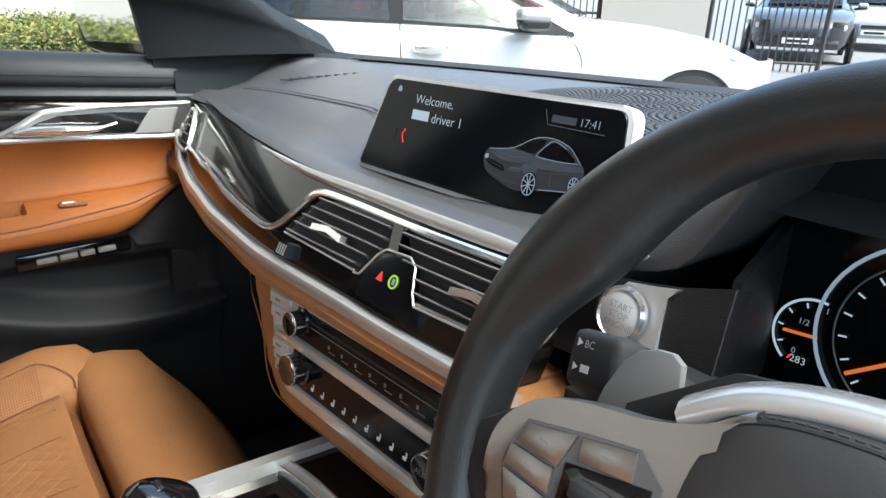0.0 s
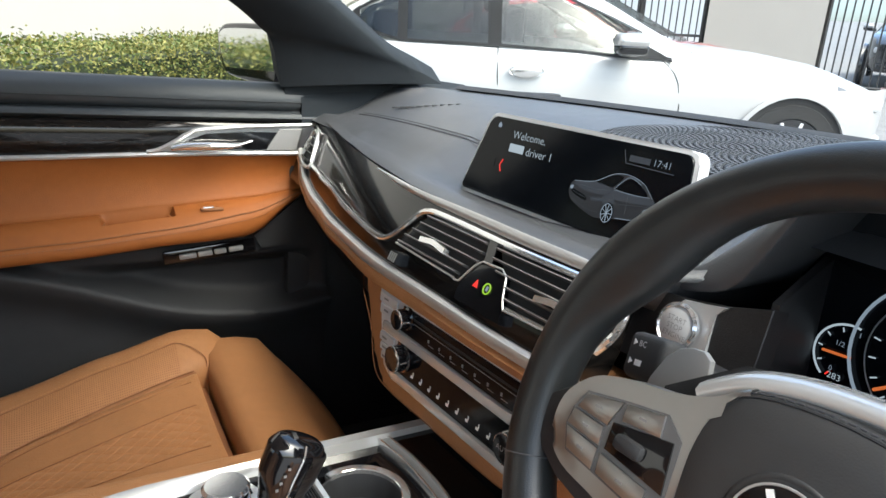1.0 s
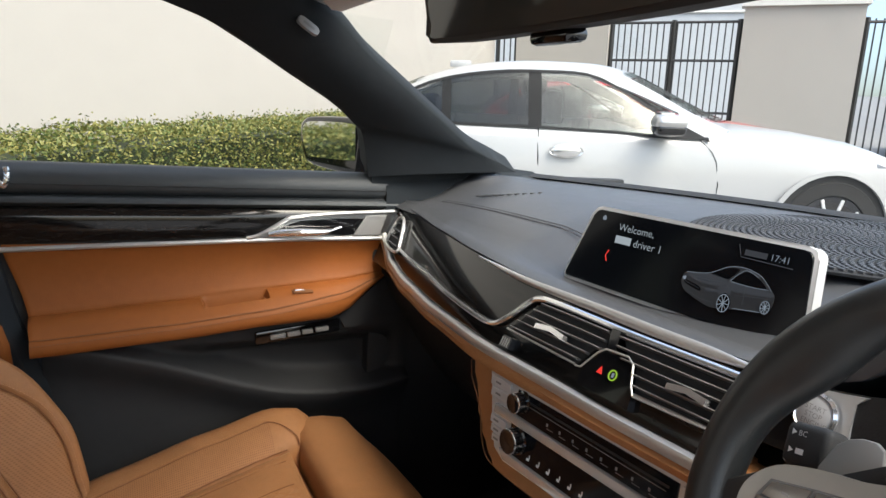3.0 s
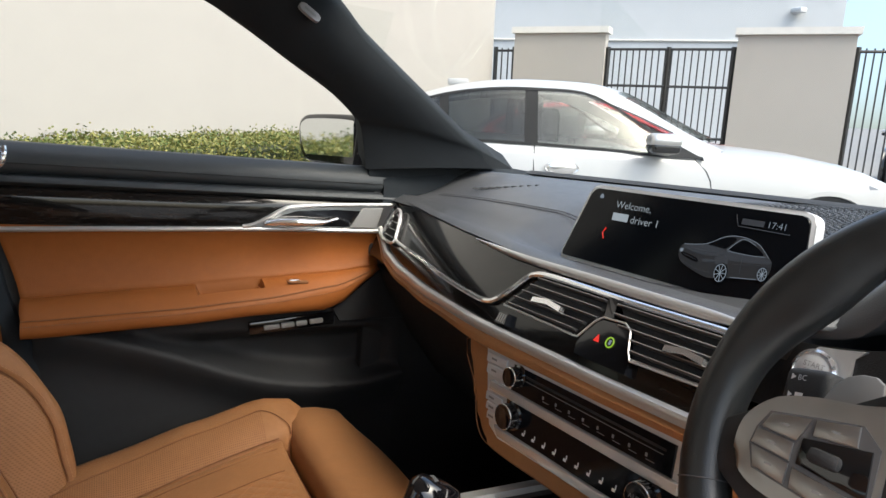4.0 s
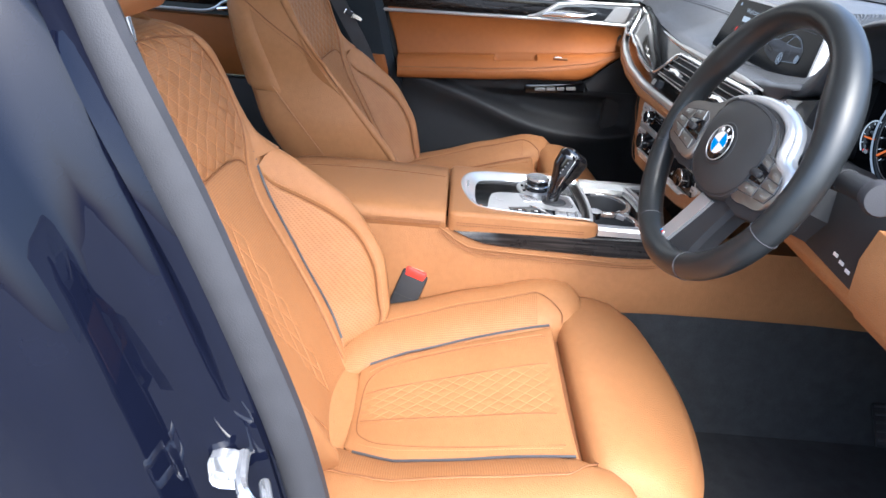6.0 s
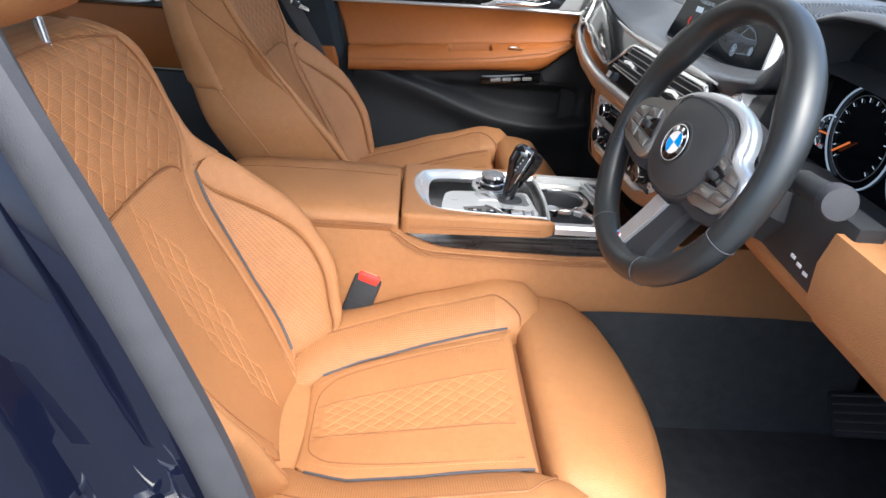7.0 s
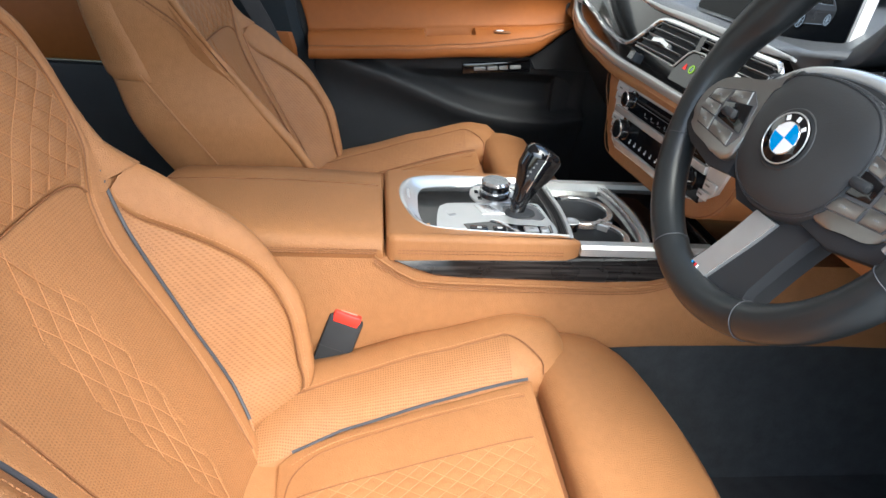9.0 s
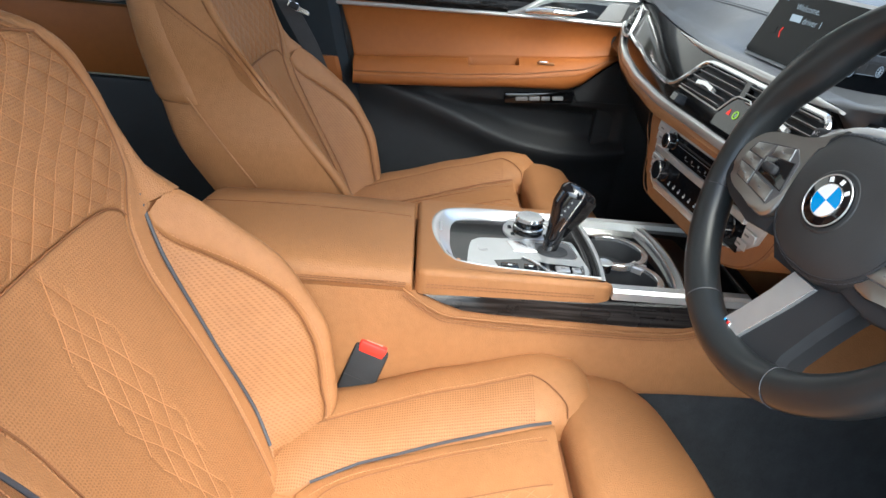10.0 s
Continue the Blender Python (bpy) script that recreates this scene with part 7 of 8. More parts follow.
    for k, p in enumerate(crown):
        along = (crown[min(k + 1, len(crown) - 1)] - crown[max(k - 1, 0)]).normalized()
        out = V(-along.y, along.x, 0).normalized()
        rows.append([WH @ (p + out * o + V(0, 0, z)) for o, z in ((-0.005, 0.001), (-0.002, 0.0045), (0.002, 0.0040), (0.006, -0.003), (0.0085, -0.012), (0.006, -0.018), (-0.006, -0.014))])
    part("crown_trim", loft(rows), BRIGHT, d, "bright satin band over the hub and round the spoke", 60)
    # broad lower spoke with a silver blade
    rows = [[WH @ V(x, y, z) for x, y, z in ((-w0, y, -0.022), (-w0, y, -0.004), (-w0 + 0.006, y, 0.002), (w1 - 0.006, y, 0.002), (w1, y, -0.004), (w1, y, -0.022))] for y, w0, w1 in ((-0.055, 0.022, 0.074), (-0.075, 0.008, 0.066), (-0.10, 0.016, 0.058), (-0.13, 0.030, 0.050), (-0.152, 0.044, 0.052))]
    part("lower_spoke", loft(rows), BLACK_SOFT, d, "black lower spoke")
    rows = [[WH @ V(x, y, z) for x, z in ((xa, 0.0), (xa + 0.002, 0.0055), (xb_ - 0.002, 0.0065), (xb_, 0.0))] for y, xa, xb_ in ((-0.070, 0.001, 0.032), (-0.095, -0.008, 0.022), (-0.125, -0.021, 0.008), (-0.153, -0.035, -0.005))]
    part("spoke_blade", loft(rows), SATIN, d, "satin silver blade")
    part("blade_edge", tube([WH @ V(xb_ - 0.001, y, 0.0062) for y, xa, xb_ in ((-0.070, 0.001, 0.032), (-0.095, -0.008, 0.022), (-0.125, -0.021, 0.008), (-0.153, -0.035, -0.005))], 0.0009, 6), BRIGHT, d, "bright edge of the blade")
    for k, mm in enumerate((BLUE_ENAMEL, PAINT_DARK, RED_ENAMEL, CHROME)):
        part("stripe_badge", box(-0.0250 + 0.0026 * k, -0.1455, 0.0062, 0.0022, 0.007, 0.002, 0.0004, 1, WH), mm, d)
    # gear paddles behind the spokes
    for sd in (-1, 1):
        poly = [(sd * x, y) for x, y in ((0.078, 0.010), (0.120, 0.010), (0.119, 0.020), (0.114, 0.036), (0.108, 0.0435), (0.100, 0.0475), (0.092, 0.0485), (0.086, 0.045))]
        part("shift_paddle", prism(poly[::sd], 0.005, 0.0015, 2, WM @ Matrix.Translation((0, 0, -0.034))), PADDLE, d, "grey metal shift paddle")
    return d


steering_wheel()


def column():
    d = thing("steering_column", "black steering column cover with control stalks", "steering column")
    part("shroud", loft([[WM @ V(x * k, y * k - 0.01, z) for x, y in ((-0.055, 0.03), (0, 0.045), (0.055, 0.03), (0.06, -0.02), (0.03, -0.055), (-0.03, -0.055), (-0.06, -0.02))] for z, k in ((-0.05, 0.95), (-0.09, 1.0), (-0.19, 1.1))]), BLACK_SOFT, d, "black column cover")
    for sd in (-1, 1):
        path = [WM @ V(sd * 0.045, 0.012, -0.085), WM @ V(sd * 0.085, 0.020, -0.078), WM @ V(sd * 0.120, 0.026, -0.068)]
        st = part("stalk", tube(smooth_path(path, 4), lambda t: 0.010 + 0.004 * t, 12), BLACK_SOFT, d, "black control stalk with white symbols")
        if sd > 0:
            end = WM @ Matrix.Translation((0.185, 0.030, -0.058))
            part("stalk_arm", tube([path[-1], end @ V(-0.02, 0, 0), end @ V(0, 0, 0)], 0.013, 12), BLACK_SOFT, st)
            part("stalk_cap", lathe([(0.0175, -0.012), (0.0185, 0.0), (0.016, 0.006), (0.0, 0.007)], 20, end @ Matrix.Rotation(radians(70), 4, "Y")), RUBBER, st, "grey round stalk end")
            continue
        km = WM @ Matrix.Translation((sd * 0.136, 0.0265, -0.060)) @ Matrix.Rotation(sd * radians(14), 4, "Y") @ Matrix.Rotation(-sd * radians(8), 4, "Z")
        part("stalk_end", box(0, 0, 0, 0.036, 0.032, 0.024, 0.006, 3, km), BLACK_SOFT, st, "broad stalk end")
        for k in range(2):
            mk = km @ Matrix.Translation((sd * 0.008, 0.008 - 0.013 * k, 0.0123))
            part("stalk_arrow", prism([(-0.003, -0.0022), (0.0006, 0), (-0.003, 0.0022)], 0.0005, 0, 1, mk), WHITE_INK, st)
            if k == 0:
                text_mesh("stalk_lettering", "BC", 0.0058, mk @ Matrix.Translation((0.0022, -0.002, 0)), WHITE_INK, st)
            else:
                part("stalk_symbol", box(0.006, 0, 0, 0.006, 0.004, 0.0005, 0, 1, mk), WHITE_INK, st)
    return d


column()

# foot rest
pd = thing("foot_rest", "black ribbed foot rest on the driver's floor", "foot rest")
pm = frame_of((0.215, 0.62, 0.412), (0.9, -0.42, 0), (0.12, -0.42, 0.88))
part("plate", box(0, 0, 0, 0.10, 0.17, 0.012, 0.004, 2, pm), BLACK_SOFT, pd)
for k in range(5):
    part("rib", box(-0.04 + 0.02 * k, 0, 0.007, 0.005, 0.16, 0.004, 0.001, 1, pm), RUBBER, pd)


# ---- mirrors ----
def cabin_mirror():
    d = thing("rear_view_mirror", "dark rear-view mirror hanging from the windscreen", "mirror")
    m = frame_of((0.154, -0.113, 1.282), (1, -0.10, -0.02), (0.06, -1, -0.15)) @ Matrix.Diagonal((1.23, 1.0, 1.0, 1.0))
    out = [(-0.125, 0.022), (-0.11, 0.034), (0.11, 0.038), (0.127, 0.026), (0.122, -0.024), (0.10, -0.036), (-0.105, -0.038), (-0.122, -0.026)]
    so = [(p.x, p.y) for p in smooth_path([(a, b, 0) for a, b in out], 4, True)]
    part("housing", prism(so, 0.03, 0.004, 3, m), BLACK_SOFT, d, "black housing")
    part("mirror_glass", prism([(a * 0.95, b * 0.9) for a, b in so], 0.002, 0, 1, m @ Matrix.Translation((0, 0, 0.002))), MIRROR_DIM, d, "dimmed mirror glass")
    part("stem", tube([m @ V(0, 0, -0.03), V(0.08, -0.02, 1.36), V(0.04, 0.03, 1.42)], 0.012, 10), BLACK_SOFT, d)
    part("sensor", box(-0.012, -0.042, -0.02, 0.032, 0.010, 0.02, 0.004, 2, m), GLOSS, d)
    return d


cabin_mirror()


def wing_mirror():
    d = thing("wing_mirror", "dark wing mirror outside the passenger window", "wing mirror")
    m = frame_of((-1.03, 0.125, 1.115), (0.92, 0.40, 0.02), (0.38, -0.92, 0.03)) @ Matrix.Diagonal((1.28, 1.08, 1, 1))
    out = [(-0.085, 0.030), (-0.075, 0.052), (-0.04, 0.060), (0.08, 0.058), (0.09, 0.04), (0.085, -0.045), (0.07, -0.058), (-0.045, -0.045), (-0.075, -0.02)]
    so = [(p.x, p.y) for p in smooth_path([(a, b, 0) for a, b in out], 5, True)]
    part("housing", loft([[m @ V(x * k, y * k, z) for x, y in so] for k, z in ((0.93, 0.004), (1.0, 0.0), (1.04, -0.02), (1.0, -0.06), (0.8, -0.10), (0.45, -0.125))]), GLOSS, d, "black housing", 60)
    part("mirror_glass", prism([(a * 0.86, b * 0.86) for a, b in so], 0.002, 0, 1, m @ Matrix.Translation((0.003, -0.002, 0.0075)) @ Matrix.Rotation(radians(7.2), 4, 'X')), mat("mirror_silver", (0.8, 0.82, 0.82), 0.03, metal=1.0, vary=0.02), d, "mirror glass")
    part("arm", tube([m @ V(0.05, -0.055, -0.04), V(-0.86, 0.19, 1.05), V(-0.76, 0.20, 1.045)], 0.018, 10), GLOSS, d)
    return d


wing_mirror()


# ---- outside ----
# the yard slopes a little against the car, so all of it shares one tilt
inside = set(scene.objects)
gb = bmesh.new()
bmesh.ops.create_grid(gb, x_segments=40, y_segments=40, size=400)
struct("ground", gb, ASPHALT, "pale grey worn asphalt parking ground", "ground")
G = 0.0


def saloon(name, label, paint, m, scale=1.0, detail=True):
    """A parked car; x runs forward from between the axles, y to its left, z up from the ground."""
    d = thing(name, label, "car", "parked cars")
    L = [(-1.47, 0.48, 0.78), (-1.43, 0.62, 0.90), (-1.3, 0.76, 0.96), (-1.05, 0.85, 0.97), (-0.6, 0.905, 0.955), (0.0, 0.91, 0.945), (0.5, 0.91, 0.93), (0.9, 0.905, 0.92), (1.2, 0.895, 0.925), (1.55, 0.885, 0.905), (1.95, 0.85, 0.84), (2.25, 0.76, 0.74), (2.42, 0.62, 0.62), (2.46, 0.50, 0.55)]
    rings = []
    for x, w, h in L:
        zb = 0.28
        half = [(w * 0.90, zb), (w * 0.985, zb + 0.10), (w * 0.995, 0.50), (w, 0.66), (w * 0.985, 0.74), (w * 0.965, h - 0.07), (w * 0.94, h - 0.02), (w * 0.88, h), (w * 0.5, h + 0.035 if x > 0.8 else h + 0.02)]
        ring = [V(x, y, z) for y, z in half] + [V(x, -y, z) for y, z in half[::-1]]
        rings.append([m @ (p * scale) for p in ring])
    part("body", loft(rings), paint, d, "painted body", 50)
    GH = [(-1.42, 0.54, 0.93, 0.56), (-1.28, 0.60, 1.10, 0.64), (-1.05, 0.63, 1.225, 0.72), (-0.75, 0.635, 1.315, 0.755), (-0.4, 0.635, 1.36, 0.77), (0.0, 0.63, 1.36, 0.78), (0.2, 0.63, 1.325, 0.78), (0.45, 0.635, 1.215, 0.785), (0.75, 0.65, 1.06, 0.78), (1.0, 0.66, 0.955, 0.76)]

    def bow(x, y, wt):
        return x + lerp([(-0.2, 0.0), (0.3, 0.22), (1.0, 0.26)], x) * max(0, 1 - (y / wt) ** 2)
    def section(x, wt, h, wb):
        zb = 0.90
        half = [(wb + 0.07, zb), (wb + 0.07 + (wt - wb - 0.01) * 0.3125, zb + 0.25 * (h - zb)), (wt + 0.06, zb + 0.80 * (h - zb)), (wt - 0.02, h - 0.01), (wt * 0.75, h + 0.005), (wt * 0.4, h + 0.016)]
        return [(y, z) for y, z in half] + [(-y, z) for y, z in half[::-1]]
    # roof skin and pillars, open at the side windows and both screens
    crest = smooth_path([(x, wt, h) for x, wt, h, wb in GH], 4)
    waist = smooth_path([(x, wb, 0) for x, wt, h, wb in GH], 4)
    fine = [(p.x, p.y, p.z, lerp([(q.x, q.y) for q in waist], p.x)) for p in crest]
    bm = bmesh.new()
    grid = []
    for x, wt, h, wb in fine:
        grid.append([bm.verts.new(m @ (V(bow(x, y, wt + 0.06), y, z) * scale)) for y, z in section(x, wt, h, wb)])
    for a in range(len(grid) - 1):
        x = (fine[a][0] + fine[a + 1][0]) / 2
        for b in range(11):
            side = b in (0, 1, 9, 10)
            top = b in (4, 5, 6)
            if side and -1.10 < x < 0.70 or top and (x > 0.30 or -1.36 < x < -1.04) or b in (3, 7) and (x > 0.34 or -1.34 < x < -1.06):
                continue
            bm.faces.new((grid[a][b], grid[a][b + 1], grid[a + 1][b + 1], grid[a + 1][b]))
    bmesh.ops.delete(bm, geom=[v for v in bm.verts if not v.link_faces], context="VERTS")
    bmesh.ops.recalc_face_normals(bm, faces=bm.faces)
    bmesh.ops.solidify(bm, geom=bm.faces[:], thickness=0.012)
    part("roof", bm, paint, d, "", 50)
    place = m @ Matrix.Scale(scale, 4)
    for sd in (-1, 1):
        part("front_seat", box(-0.12, sd * 0.36, 0.98, 0.14, 0.44, 0.42, 0.05, 2, place), BLACK_SOFT, d)
        part("head_restraint", box(-0.20, sd * 0.36, 1.20, 0.09, 0.24, 0.13, 0.035, 2, place), BLACK_SOFT, d)
    part("rear_bench", box(-0.98, 0, 0.98, 0.16, 1.20, 0.30, 0.05, 2, place), BLACK_SOFT, d)
    part("dash_panel", box(0.62, 0, 0.93, 0.40, 1.25, 0.06, 0.02, 2, place), BLACK_SOFT, d)

    def side_glass(low, high, sd, mt, nm, lift):
        """A pane between a lower and an upper edge line, lying on the curved side."""
        x0, x1 = max(low[0][0], high[0][0]), min(low[-1][0], high[-1][0])
        cols = []
        for i in range(25):
            x = x0 + (x1 - x0) * i / 24
            wt, h, wb = [lerp([(g[0], g[j]) for g in fine], x) for j in (1, 2, 3)]
            col = []
            for q in range(6):
                z = lerp(low, x) + (lerp(high, x) - lerp(low, x)) * q / 5
                t = (z - 0.90) / (h - 0.90)
                y = wb + 0.07 + (wt - wb - 0.01) * t / 0.8 if t < 0.8 else wt + 0.06 - 0.08 * (t - 0.8) / 0.2
                col.append(m @ (V(x, sd * (y + lift), z) * scale))
            cols.append(col)
        bm = loft(cols, False, False)
        bmesh.ops.solidify(bm, geom=bm.faces[:], thickness=0.004)
        return part(nm, bm, mt, d, "", 30)
    for sd in (-1, 1):
        sill = [(-1.22, 1.045), (-0.85, 0.955), (-0.3, 0.945), (0.2, 0.925), (0.57, 0.90), (0.84, 0.895)]
        head = [(-1.22, 1.08), (-1.06, 1.185), (-0.82, 1.262), (-0.5, 1.305), (-0.2, 1.31), (0.08, 1.295), (0.30, 1.20), (0.53, 1.06), (0.72, 0.965), (0.84, 0.90)]
        head = [(p.x, p.y) for p in smooth_path([(x, z, 0) for x, z in head], 4)]
        side_glass(sill, [(x, z + 0.018) for x, z in sill], sd, BLACK_SOFT, "window_sill_strip", 0.014)
        side_glass([(x, z - 0.020) for x, z in head], head, sd, BLACK_SOFT, "window_head_strip", 0.014)
        for x0, x1 in ((-0.875, -0.815), (-0.315, -0.23), (0.575, 0.835), (-1.22, -1.115)):
            side_glass([(x0, lerp(sill, x0)), (x1, lerp(sill, x1))], [(x0, lerp(head, x0)), (x1, lerp(head, x1))], sd, BLACK_SOFT, "window_post", 0.013)
        side_glass([(-1.12, 1.045), (-0.87, 0.975)], [(-1.12, 1.10), (-1.04, 1.165), (-0.87, 1.228)], sd, PRIVACY, "quarter_window", 0.010)
        side_glass([(-0.82, 0.965), (-0.31, 0.955)], [(-0.82, 1.246), (-0.6, 1.283), (-0.30, 1.295)], sd, PRIVACY, "rear_side_window", 0.010)
        side_glass([(-0.24, 0.955), (0.2, 0.938), (0.58, 0.915)], [(-0.24, 1.297), (0.06, 1.276), (0.28, 1.182), (0.50, 1.049), (0.58, 1.01)], sd, CARGLASS, "front_side_window", 0.010)
        mir = part("mirror", box(0.53, sd * 1.0, 1.010, 0.20, 0.17, 0.085, 0.04, 3, m @ Matrix.Scale(scale, 4)), SATIN, d, "silver-capped door mirror")
        part("mirror_lower_half", box(0.53, sd * 1.0, 0.968, 0.185, 0.16, 0.075, 0.03, 3, m @ Matrix.Scale(scale, 4)), GLOSS, mir)
        part("mirror_base", box(0.53, sd * 0.93, 0.945, 0.12, 0.14, 0.05, 0.015, 2, m @ Matrix.Scale(scale, 4)), GLOSS, mir)
        for hx in (-0.075, -1.0):
            hm = m @ Matrix.Scale(scale, 4) @ Matrix.Translation((hx, sd * (0.912 if hx > -0.5 else 0.87), 0.81))
            part("door_handle", lathe([(0.112, -0.002), (0.108, 0.010), (0.098, 0.006), (0.092, 0.014), (0.06, 0.022), (0, 0.024)], 24, hm @ frame_of((0, 0, 0), (1, 0, 0), (0, sd, 0)) @ Matrix.Diagonal((1, 0.40, 1, 1))), CHROME if detail else paint, d, "oval door handle")
        for gap in (((-0.25, 0.95), (-0.255, 0.85), (-0.25, 0.76), (-0.24, 0.60), (-0.20, 0.40)), ((0.78, 0.90), (0.86, 0.82), (0.89, 0.76), (0.91, 0.61), (0.90, 0.40)), ((-1.05, 0.93), (-0.98, 0.80), (-0.92, 0.66), (-0.72, 0.45))):
            part("door_gap", tube([m @ (V(x, sd * (lerp([(-1.2, 0.86), (-0.6, 0.905), (0, 0.91), (0.9, 0.905)], x) * lerp([(0.38, 0.985), (0.5, 0.995), (0.66, 1.0), (0.74, 0.985), (0.86, 0.965), (0.92, 0.94)], z)), z) * scale) for x, z in gap], 0.004 * scale, 5), GLOSS, d)
        part("head_lamp", box(2.20, sd * 0.60, 0.64, 0.30, 0.26, 0.10, 0.03, 2, m @ Matrix.Scale(scale, 4)), SILVER, d)
        for wx in (1.655, -0.95):
            wm_ = m @ Matrix.Scale(scale, 4) @ frame_of((wx, sd * 0.83, 0.33), (1, 0, 0), (0, sd, 0))
            part("wheel_arch", lathe([(0.385, 0.04), (0.40, 0.092), (0.37, 0.096), (0.36, 0.04)], 36, wm_), paint, d)
            part("arch_shadow", lathe([(0.37, 0.06), (0.37, 0.079), (0.0, 0.079)], 36, wm_), TYRE, d)
            w = part("wheel", lathe([(0.22, 0.0), (0.33, 0.0), (0.335, 0.06), (0.32, 0.088), (0.24, 0.092), (0.235, 0.07)], 36, wm_), TYRE, d)
            part("rim", lathe([(0.235, 0.070), (0.23, 0.084), (0.215, 0.080), (0.0, 0.070)], 36, wm_), CAR_BLACK, w)
            for k in range(10):
                part("spoke", box(0.125, 0, 0.082, 0.19, 0.022, 0.012, 0.004, 1, wm_ @ Matrix.Rotation(k * math.pi / 5, 4, "Z")), SILVER, w)
    # screens
    for xa, xb2 in ((0.28, 0.92), (-1.02, -1.38)):
        cols = []
        for i in range(7):
            x = xa + (xb2 - xa) * i / 6
            wt, h = [lerp([(g[0], g[j]) for g in fine], x) for j in (1, 2)]
            cols.append([m @ (V(bow(x, y * wt, wt + 0.06), y * wt * 0.95, h + 0.010 + 0.014 * (1 - y * y)) * scale) for y in (-1, -0.75, -0.4, 0, 0.4, 0.75, 1)])
        bm = loft(cols, False, False)
        bmesh.ops.solidify(bm, geom=bm.faces[:], thickness=0.008)
        part("screen", bm, CARGLASS, d, "clear screen glass")
    part("grille", box(2.43, 0, 0.52, 0.06, 0.62, 0.16, 0.04, 2, m @ Matrix.Scale(scale, 4)), GLOSS, d)
    part("bumper", box(2.36, 0, 0.36, 0.20, 1.3, 0.16, 0.05, 2, m @ Matrix.Scale(scale, 4)), paint, d)
    part("number_plate", box(2.47, 0, 0.40, 0.015, 0.50, 0.10, 0.004, 1, m @ Matrix.Scale(scale, 4)), WHITE_INK, d, "white number plate with dark bars")
    part("plate_bar", box(2.479, 0, 0.40, 0.002, 0.38, 0.05, 0, 1, m @ Matrix.Scale(scale, 4)), GLOSS, d)
    part("roof_fin", box(-0.75, 0, 1.355, 0.16, 0.03, 0.05, 0.012, 2, m @ Matrix.Scale(scale, 4)), paint, d)
    return d


def on_ground(x, y, heading):
    return Matrix.Translation((x, y, G)) @ Matrix.Rotation(radians(heading), 4, "Z")


saloon("white_car", "white saloon car parked beside the bonnet", CAR_WHITE, on_ground(-3.71, 2.82, 62.4))
saloon("red_car", "red car parked behind the white one", CAR_RED, on_ground(-5.60, 4.74, 62.4), 0.94, False)
saloon("black_car", "black car parked behind the railing", CAR_BLACK, on_ground(-7.0, 15.2, -64), 1.05, False)
saloon("silver_car", "pale silver car parked across the yard", CAR_SILVER, on_ground(-7.7, 20.5, -66), 1.1, False)

# boundary: tall building wall, lower piers with railings between
WD = V(0.77, 0.64, 0)  # direction of the boundary
WN = V(0.64, -0.77, 0)  # its side towards the car
W0 = V(-10.6, 6.65, G)
BD = V(0.64, -0.77, 0)  # direction of the building wall
BN = V(0.77, 0.64, 0)
c0, c1 = W0 - WD * 0.25, W0 - WD * 0.25 + BD * 17
struct("wall_building", loft([[c0 + V(0, 0, z), c1 + V(0, 0, z), c1 - BN * 0.4 + V(0, 0, z), c0 - BN * 0.4 + V(0, 0, z)] for z in (0, 7.5)]), RENDER_WALL, "tall cream rendered building wall", "wall")


def pier(s0, s1, h):
    w = thing("boundary_pier", "cream rendered boundary wall section with pale coping", "wall", "boundary piers", "structure")
    a, b = W0 + WD * s0, W0 + WD * s1
    part("wall", loft([[a + V(0, 0, z), b + V(0, 0, z), b - WN * 0.3 + V(0, 0, z), a - WN * 0.3 + V(0, 0, z)] for z in (0, h)]), RENDER_WALL, w)
    a, b = a - WD * 0.05 + WN * 0.06, b + WD * 0.05 + WN * 0.06
    part("coping", loft([[a + V(0, 0, z), b + V(0, 0, z), b - WN * 0.42 + V(0, 0, z), a - WN * 0.42 + V(0, 0, z)] for z in (h, h + 0.11)]), COPING, w)


def railing(s0, s1, h, gate=False):
    r = thing("railing", "black steel gate railing between the boundary walls" if gate else "black steel railing beside the boundary wall", "railing", "railings", "structure")
    a, b = W0 + WD * s0 - WN * 0.15, W0 + WD * s1 - WN * 0.15
    n = max(2, int((s1 - s0) / 0.11))
    turn = math.atan2(WD.y, WD.x)
    bar = box(0, 0, h / 2, 0.022, 0.022, h - 0.02)
    first = part("bar", bar, FENCE, r)
    for k in range(n + 1):
        p = a.lerp(b, k / n)
        ob = first if k == 0 else new("bar", first.data)
        ob.parent = r
        ob.matrix_basis = Matrix.Translation(p) @ Matrix.Rotation(turn, 4, "Z")
    for z in (0.15, h * 0.35, h * 0.72, h - 0.03) if gate else (0.15, h - 0.06):
        part("rail", tube([a + V(0, 0, z), b + V(0, 0, z)], 0.025, 6), FENCE, r)
    for p in (a, a.lerp(b, 0.5), b) if gate else (a, b):
        part("post", box(p.x, p.y, p.z + h / 2, 0.06, 0.06, h + 0.02), FENCE, r)


for s0, s1, h in ((0.17, 1.86, 2.6), (4.03, 5.75, 2.55)):
    pier(s0, s1, h)
for s0, s1, gate in ((-0.24, 0.13, False), (1.90, 3.99, True), (5.80, 7.6, False)):
    railing(s0, s1, 2.36, gate)
wh = V(-17.5, 8.5, 0)
wd = V(0.70, 0.714, 0)
wn = V(0.714, -0.70, 0)


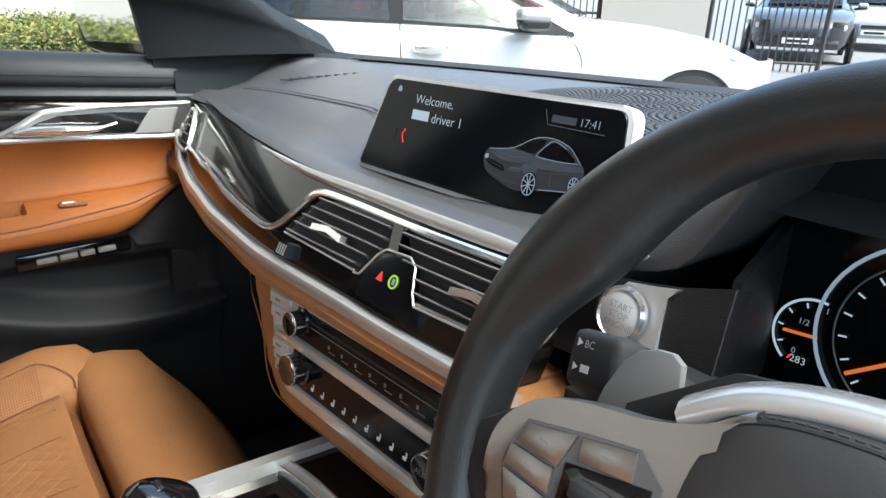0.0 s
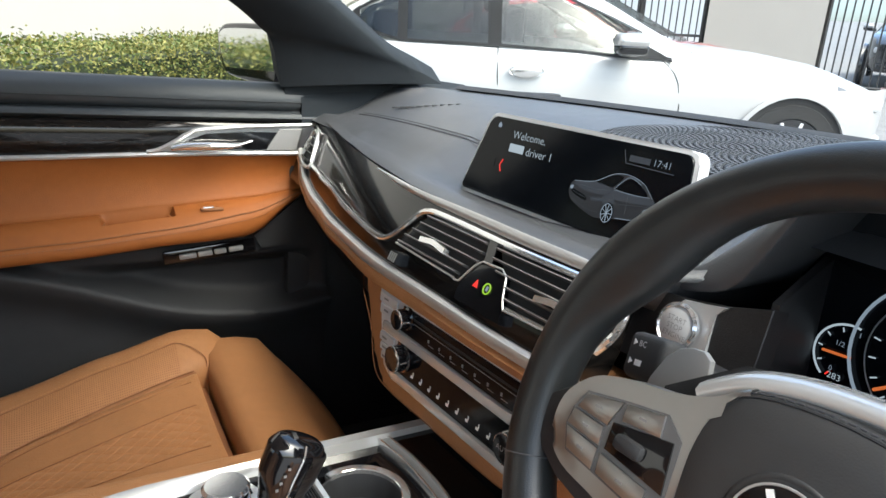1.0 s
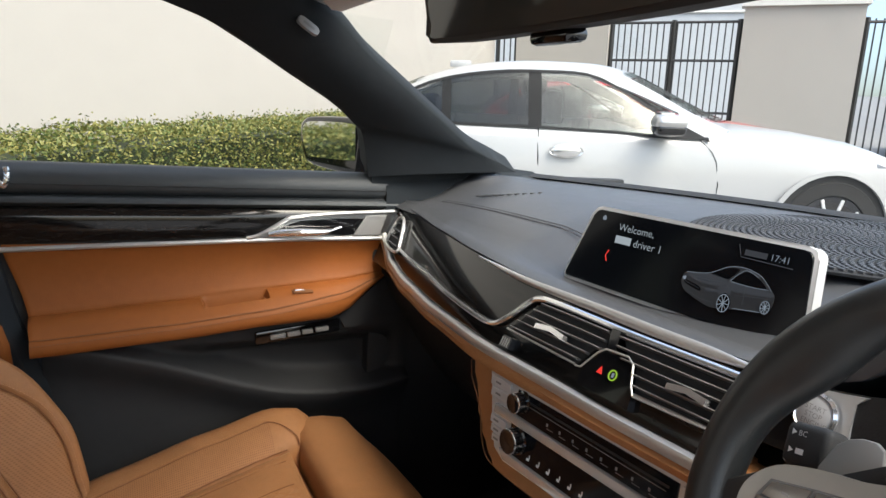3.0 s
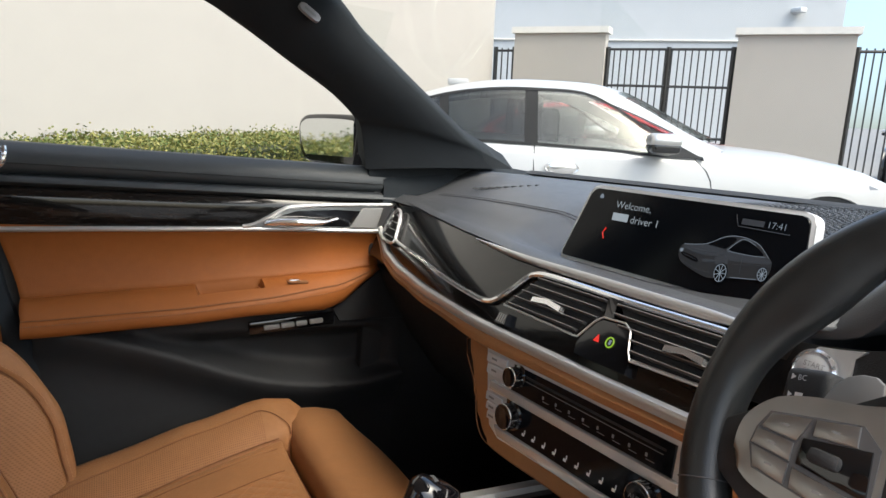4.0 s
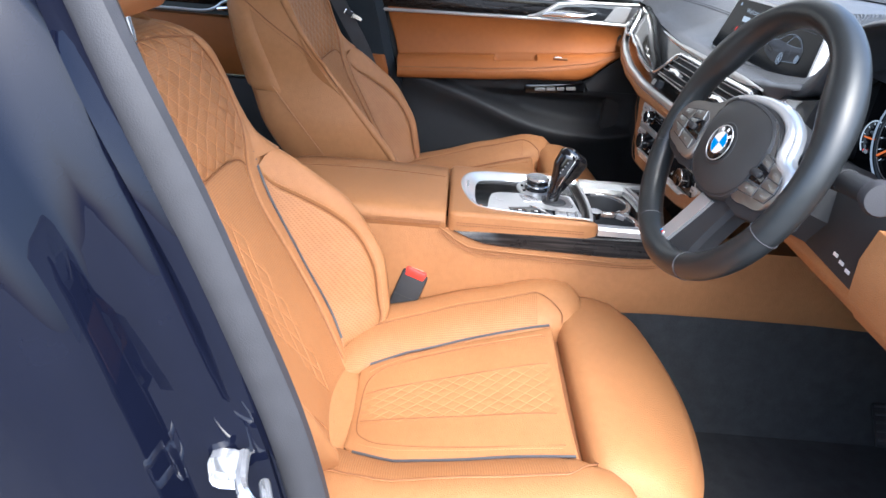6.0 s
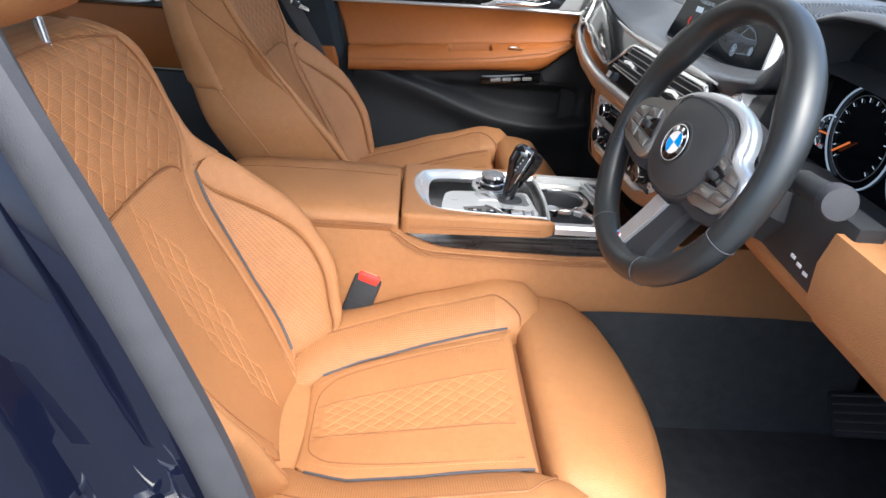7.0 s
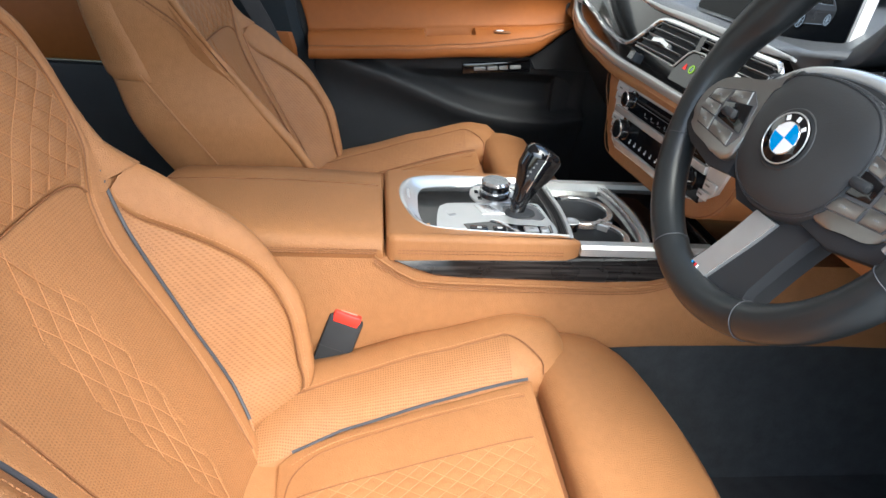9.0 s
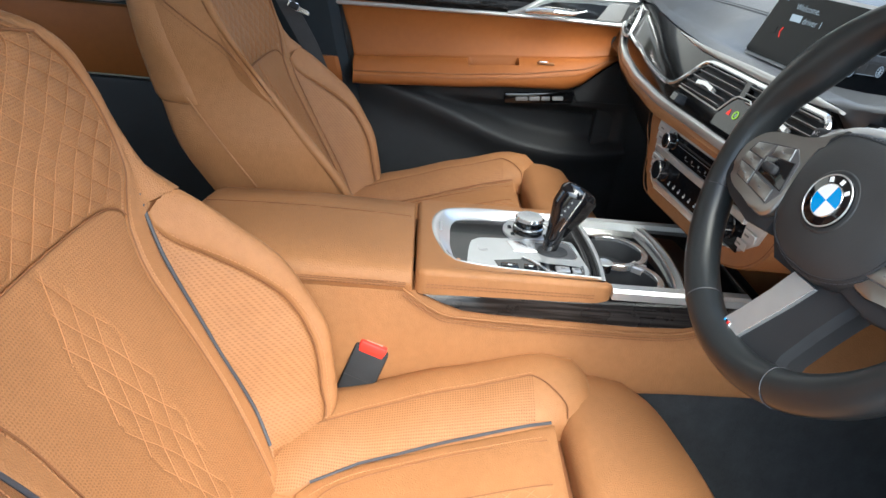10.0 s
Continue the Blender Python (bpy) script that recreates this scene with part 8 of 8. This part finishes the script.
def warehouse(a, b, h, name, label):
    w = thing(name, label, "building", "", "structure")
    part("wall", loft([[a + V(0, 0, z), b + V(0, 0, z), b - wn * 5 + V(0, 0, z), a - wn * 5 + V(0, 0, z)] for z in (0, h)]), GREY_CLAD, w)
    part("eaves", loft([[a + wn * 0.12 + V(0, 0, z), b + wn * 0.12 + V(0, 0, z), b - wn * 5 + V(0, 0, z), a - wn * 5 + V(0, 0, z)] for z in (h, h + 0.15)]), COPING, w)
    part("floor_line", tube([a + wn * 0.03 + V(0, 0, h * 0.7), b + wn * 0.03 + V(0, 0, h * 0.7)], 0.03, 6), COPING, w)
    part("wall_light", box(*((a.lerp(b, 0.9) + wn * 0.15)[:2]), h * 0.86, 0.3, 0.25, 0.12, 0.03), SILVER, w)


warehouse(wh, wh + wd * 10.5, 4.5, "warehouse", "pale grey clad warehouse behind the boundary")
warehouse(V(-9, 27, 0), V(4, 33, 0), 4.2, "warehouse", "grey clad building across the yard")


def hedge():
    d = thing("hedge", "clipped green hedge along the cream wall", "hedge")
    rng = random.Random(4)
    top, dep = 0.825, 0.85
    n0 = c0 + BD * 0.3
    lng = 13.3

    def at(s, q, z):
        return n0 + BD * s + BN * q + V(0, 0, z)
    # plain solid core; the shade among the leaves is put into its colour
    part("core", loft([[at(0.1, 0.05, z), at(lng - 0.1, 0.05, z), at(lng - 0.1, dep - 0.06, z), at(0.1, dep - 0.06, z)] for z in (0.0, top - 0.07)]), LEAF_SHADE, d, "dark solid core, coloured as the shade among the leaves")
    bm = bmesh.new()
    for k in range(62000):
        s = rng.uniform(0, lng)
        lump = 0.05 * noise.noise(V(s * 1.3, 0, 0)) + 0.03 * noise.noise(V(s * 5, 3, 0))
        if rng.random() < 0.45:
            p = at(s, dep + rng.gauss(0, 0.025) + lump, rng.uniform(0.35, top))
        else:
            p = at(s, rng.uniform(0.0, dep), top + lump + rng.gauss(0.0, 0.025) + (0.07 * rng.random() if rng.random() < 0.05 else 0))
        u = V(rng.uniform(-1, 1), rng.uniform(-1, 1), rng.uniform(-0.4, 1)).normalized()
        w = u.orthogonal().normalized()
        w = Matrix.Rotation(rng.uniform(0, 6.28), 3, u) @ w
        L, B = rng.uniform(0.010, 0.020), rng.uniform(0.006, 0.010)
        bm.faces.new([bm.verts.new(q) for q in (p - u * L, p + w * B, p + u * L, p - w * B)])
    o = part("leaves", bm, LEAF, d, "small green and yellow-green leaves")
    o["kind"] = "stuff"


hedge()
UPV = V(0.03, -0.07, 1).normalized()
TILT_YARD = Matrix.Translation((0, 0, 0.015)) @ V(0, 0, 1).rotation_difference(UPV).to_matrix().to_4x4()
for ob in scene.objects:
    if ob not in inside and ob.parent is None:
        ob.matrix_basis = TILT_YARD @ ob.matrix_basis
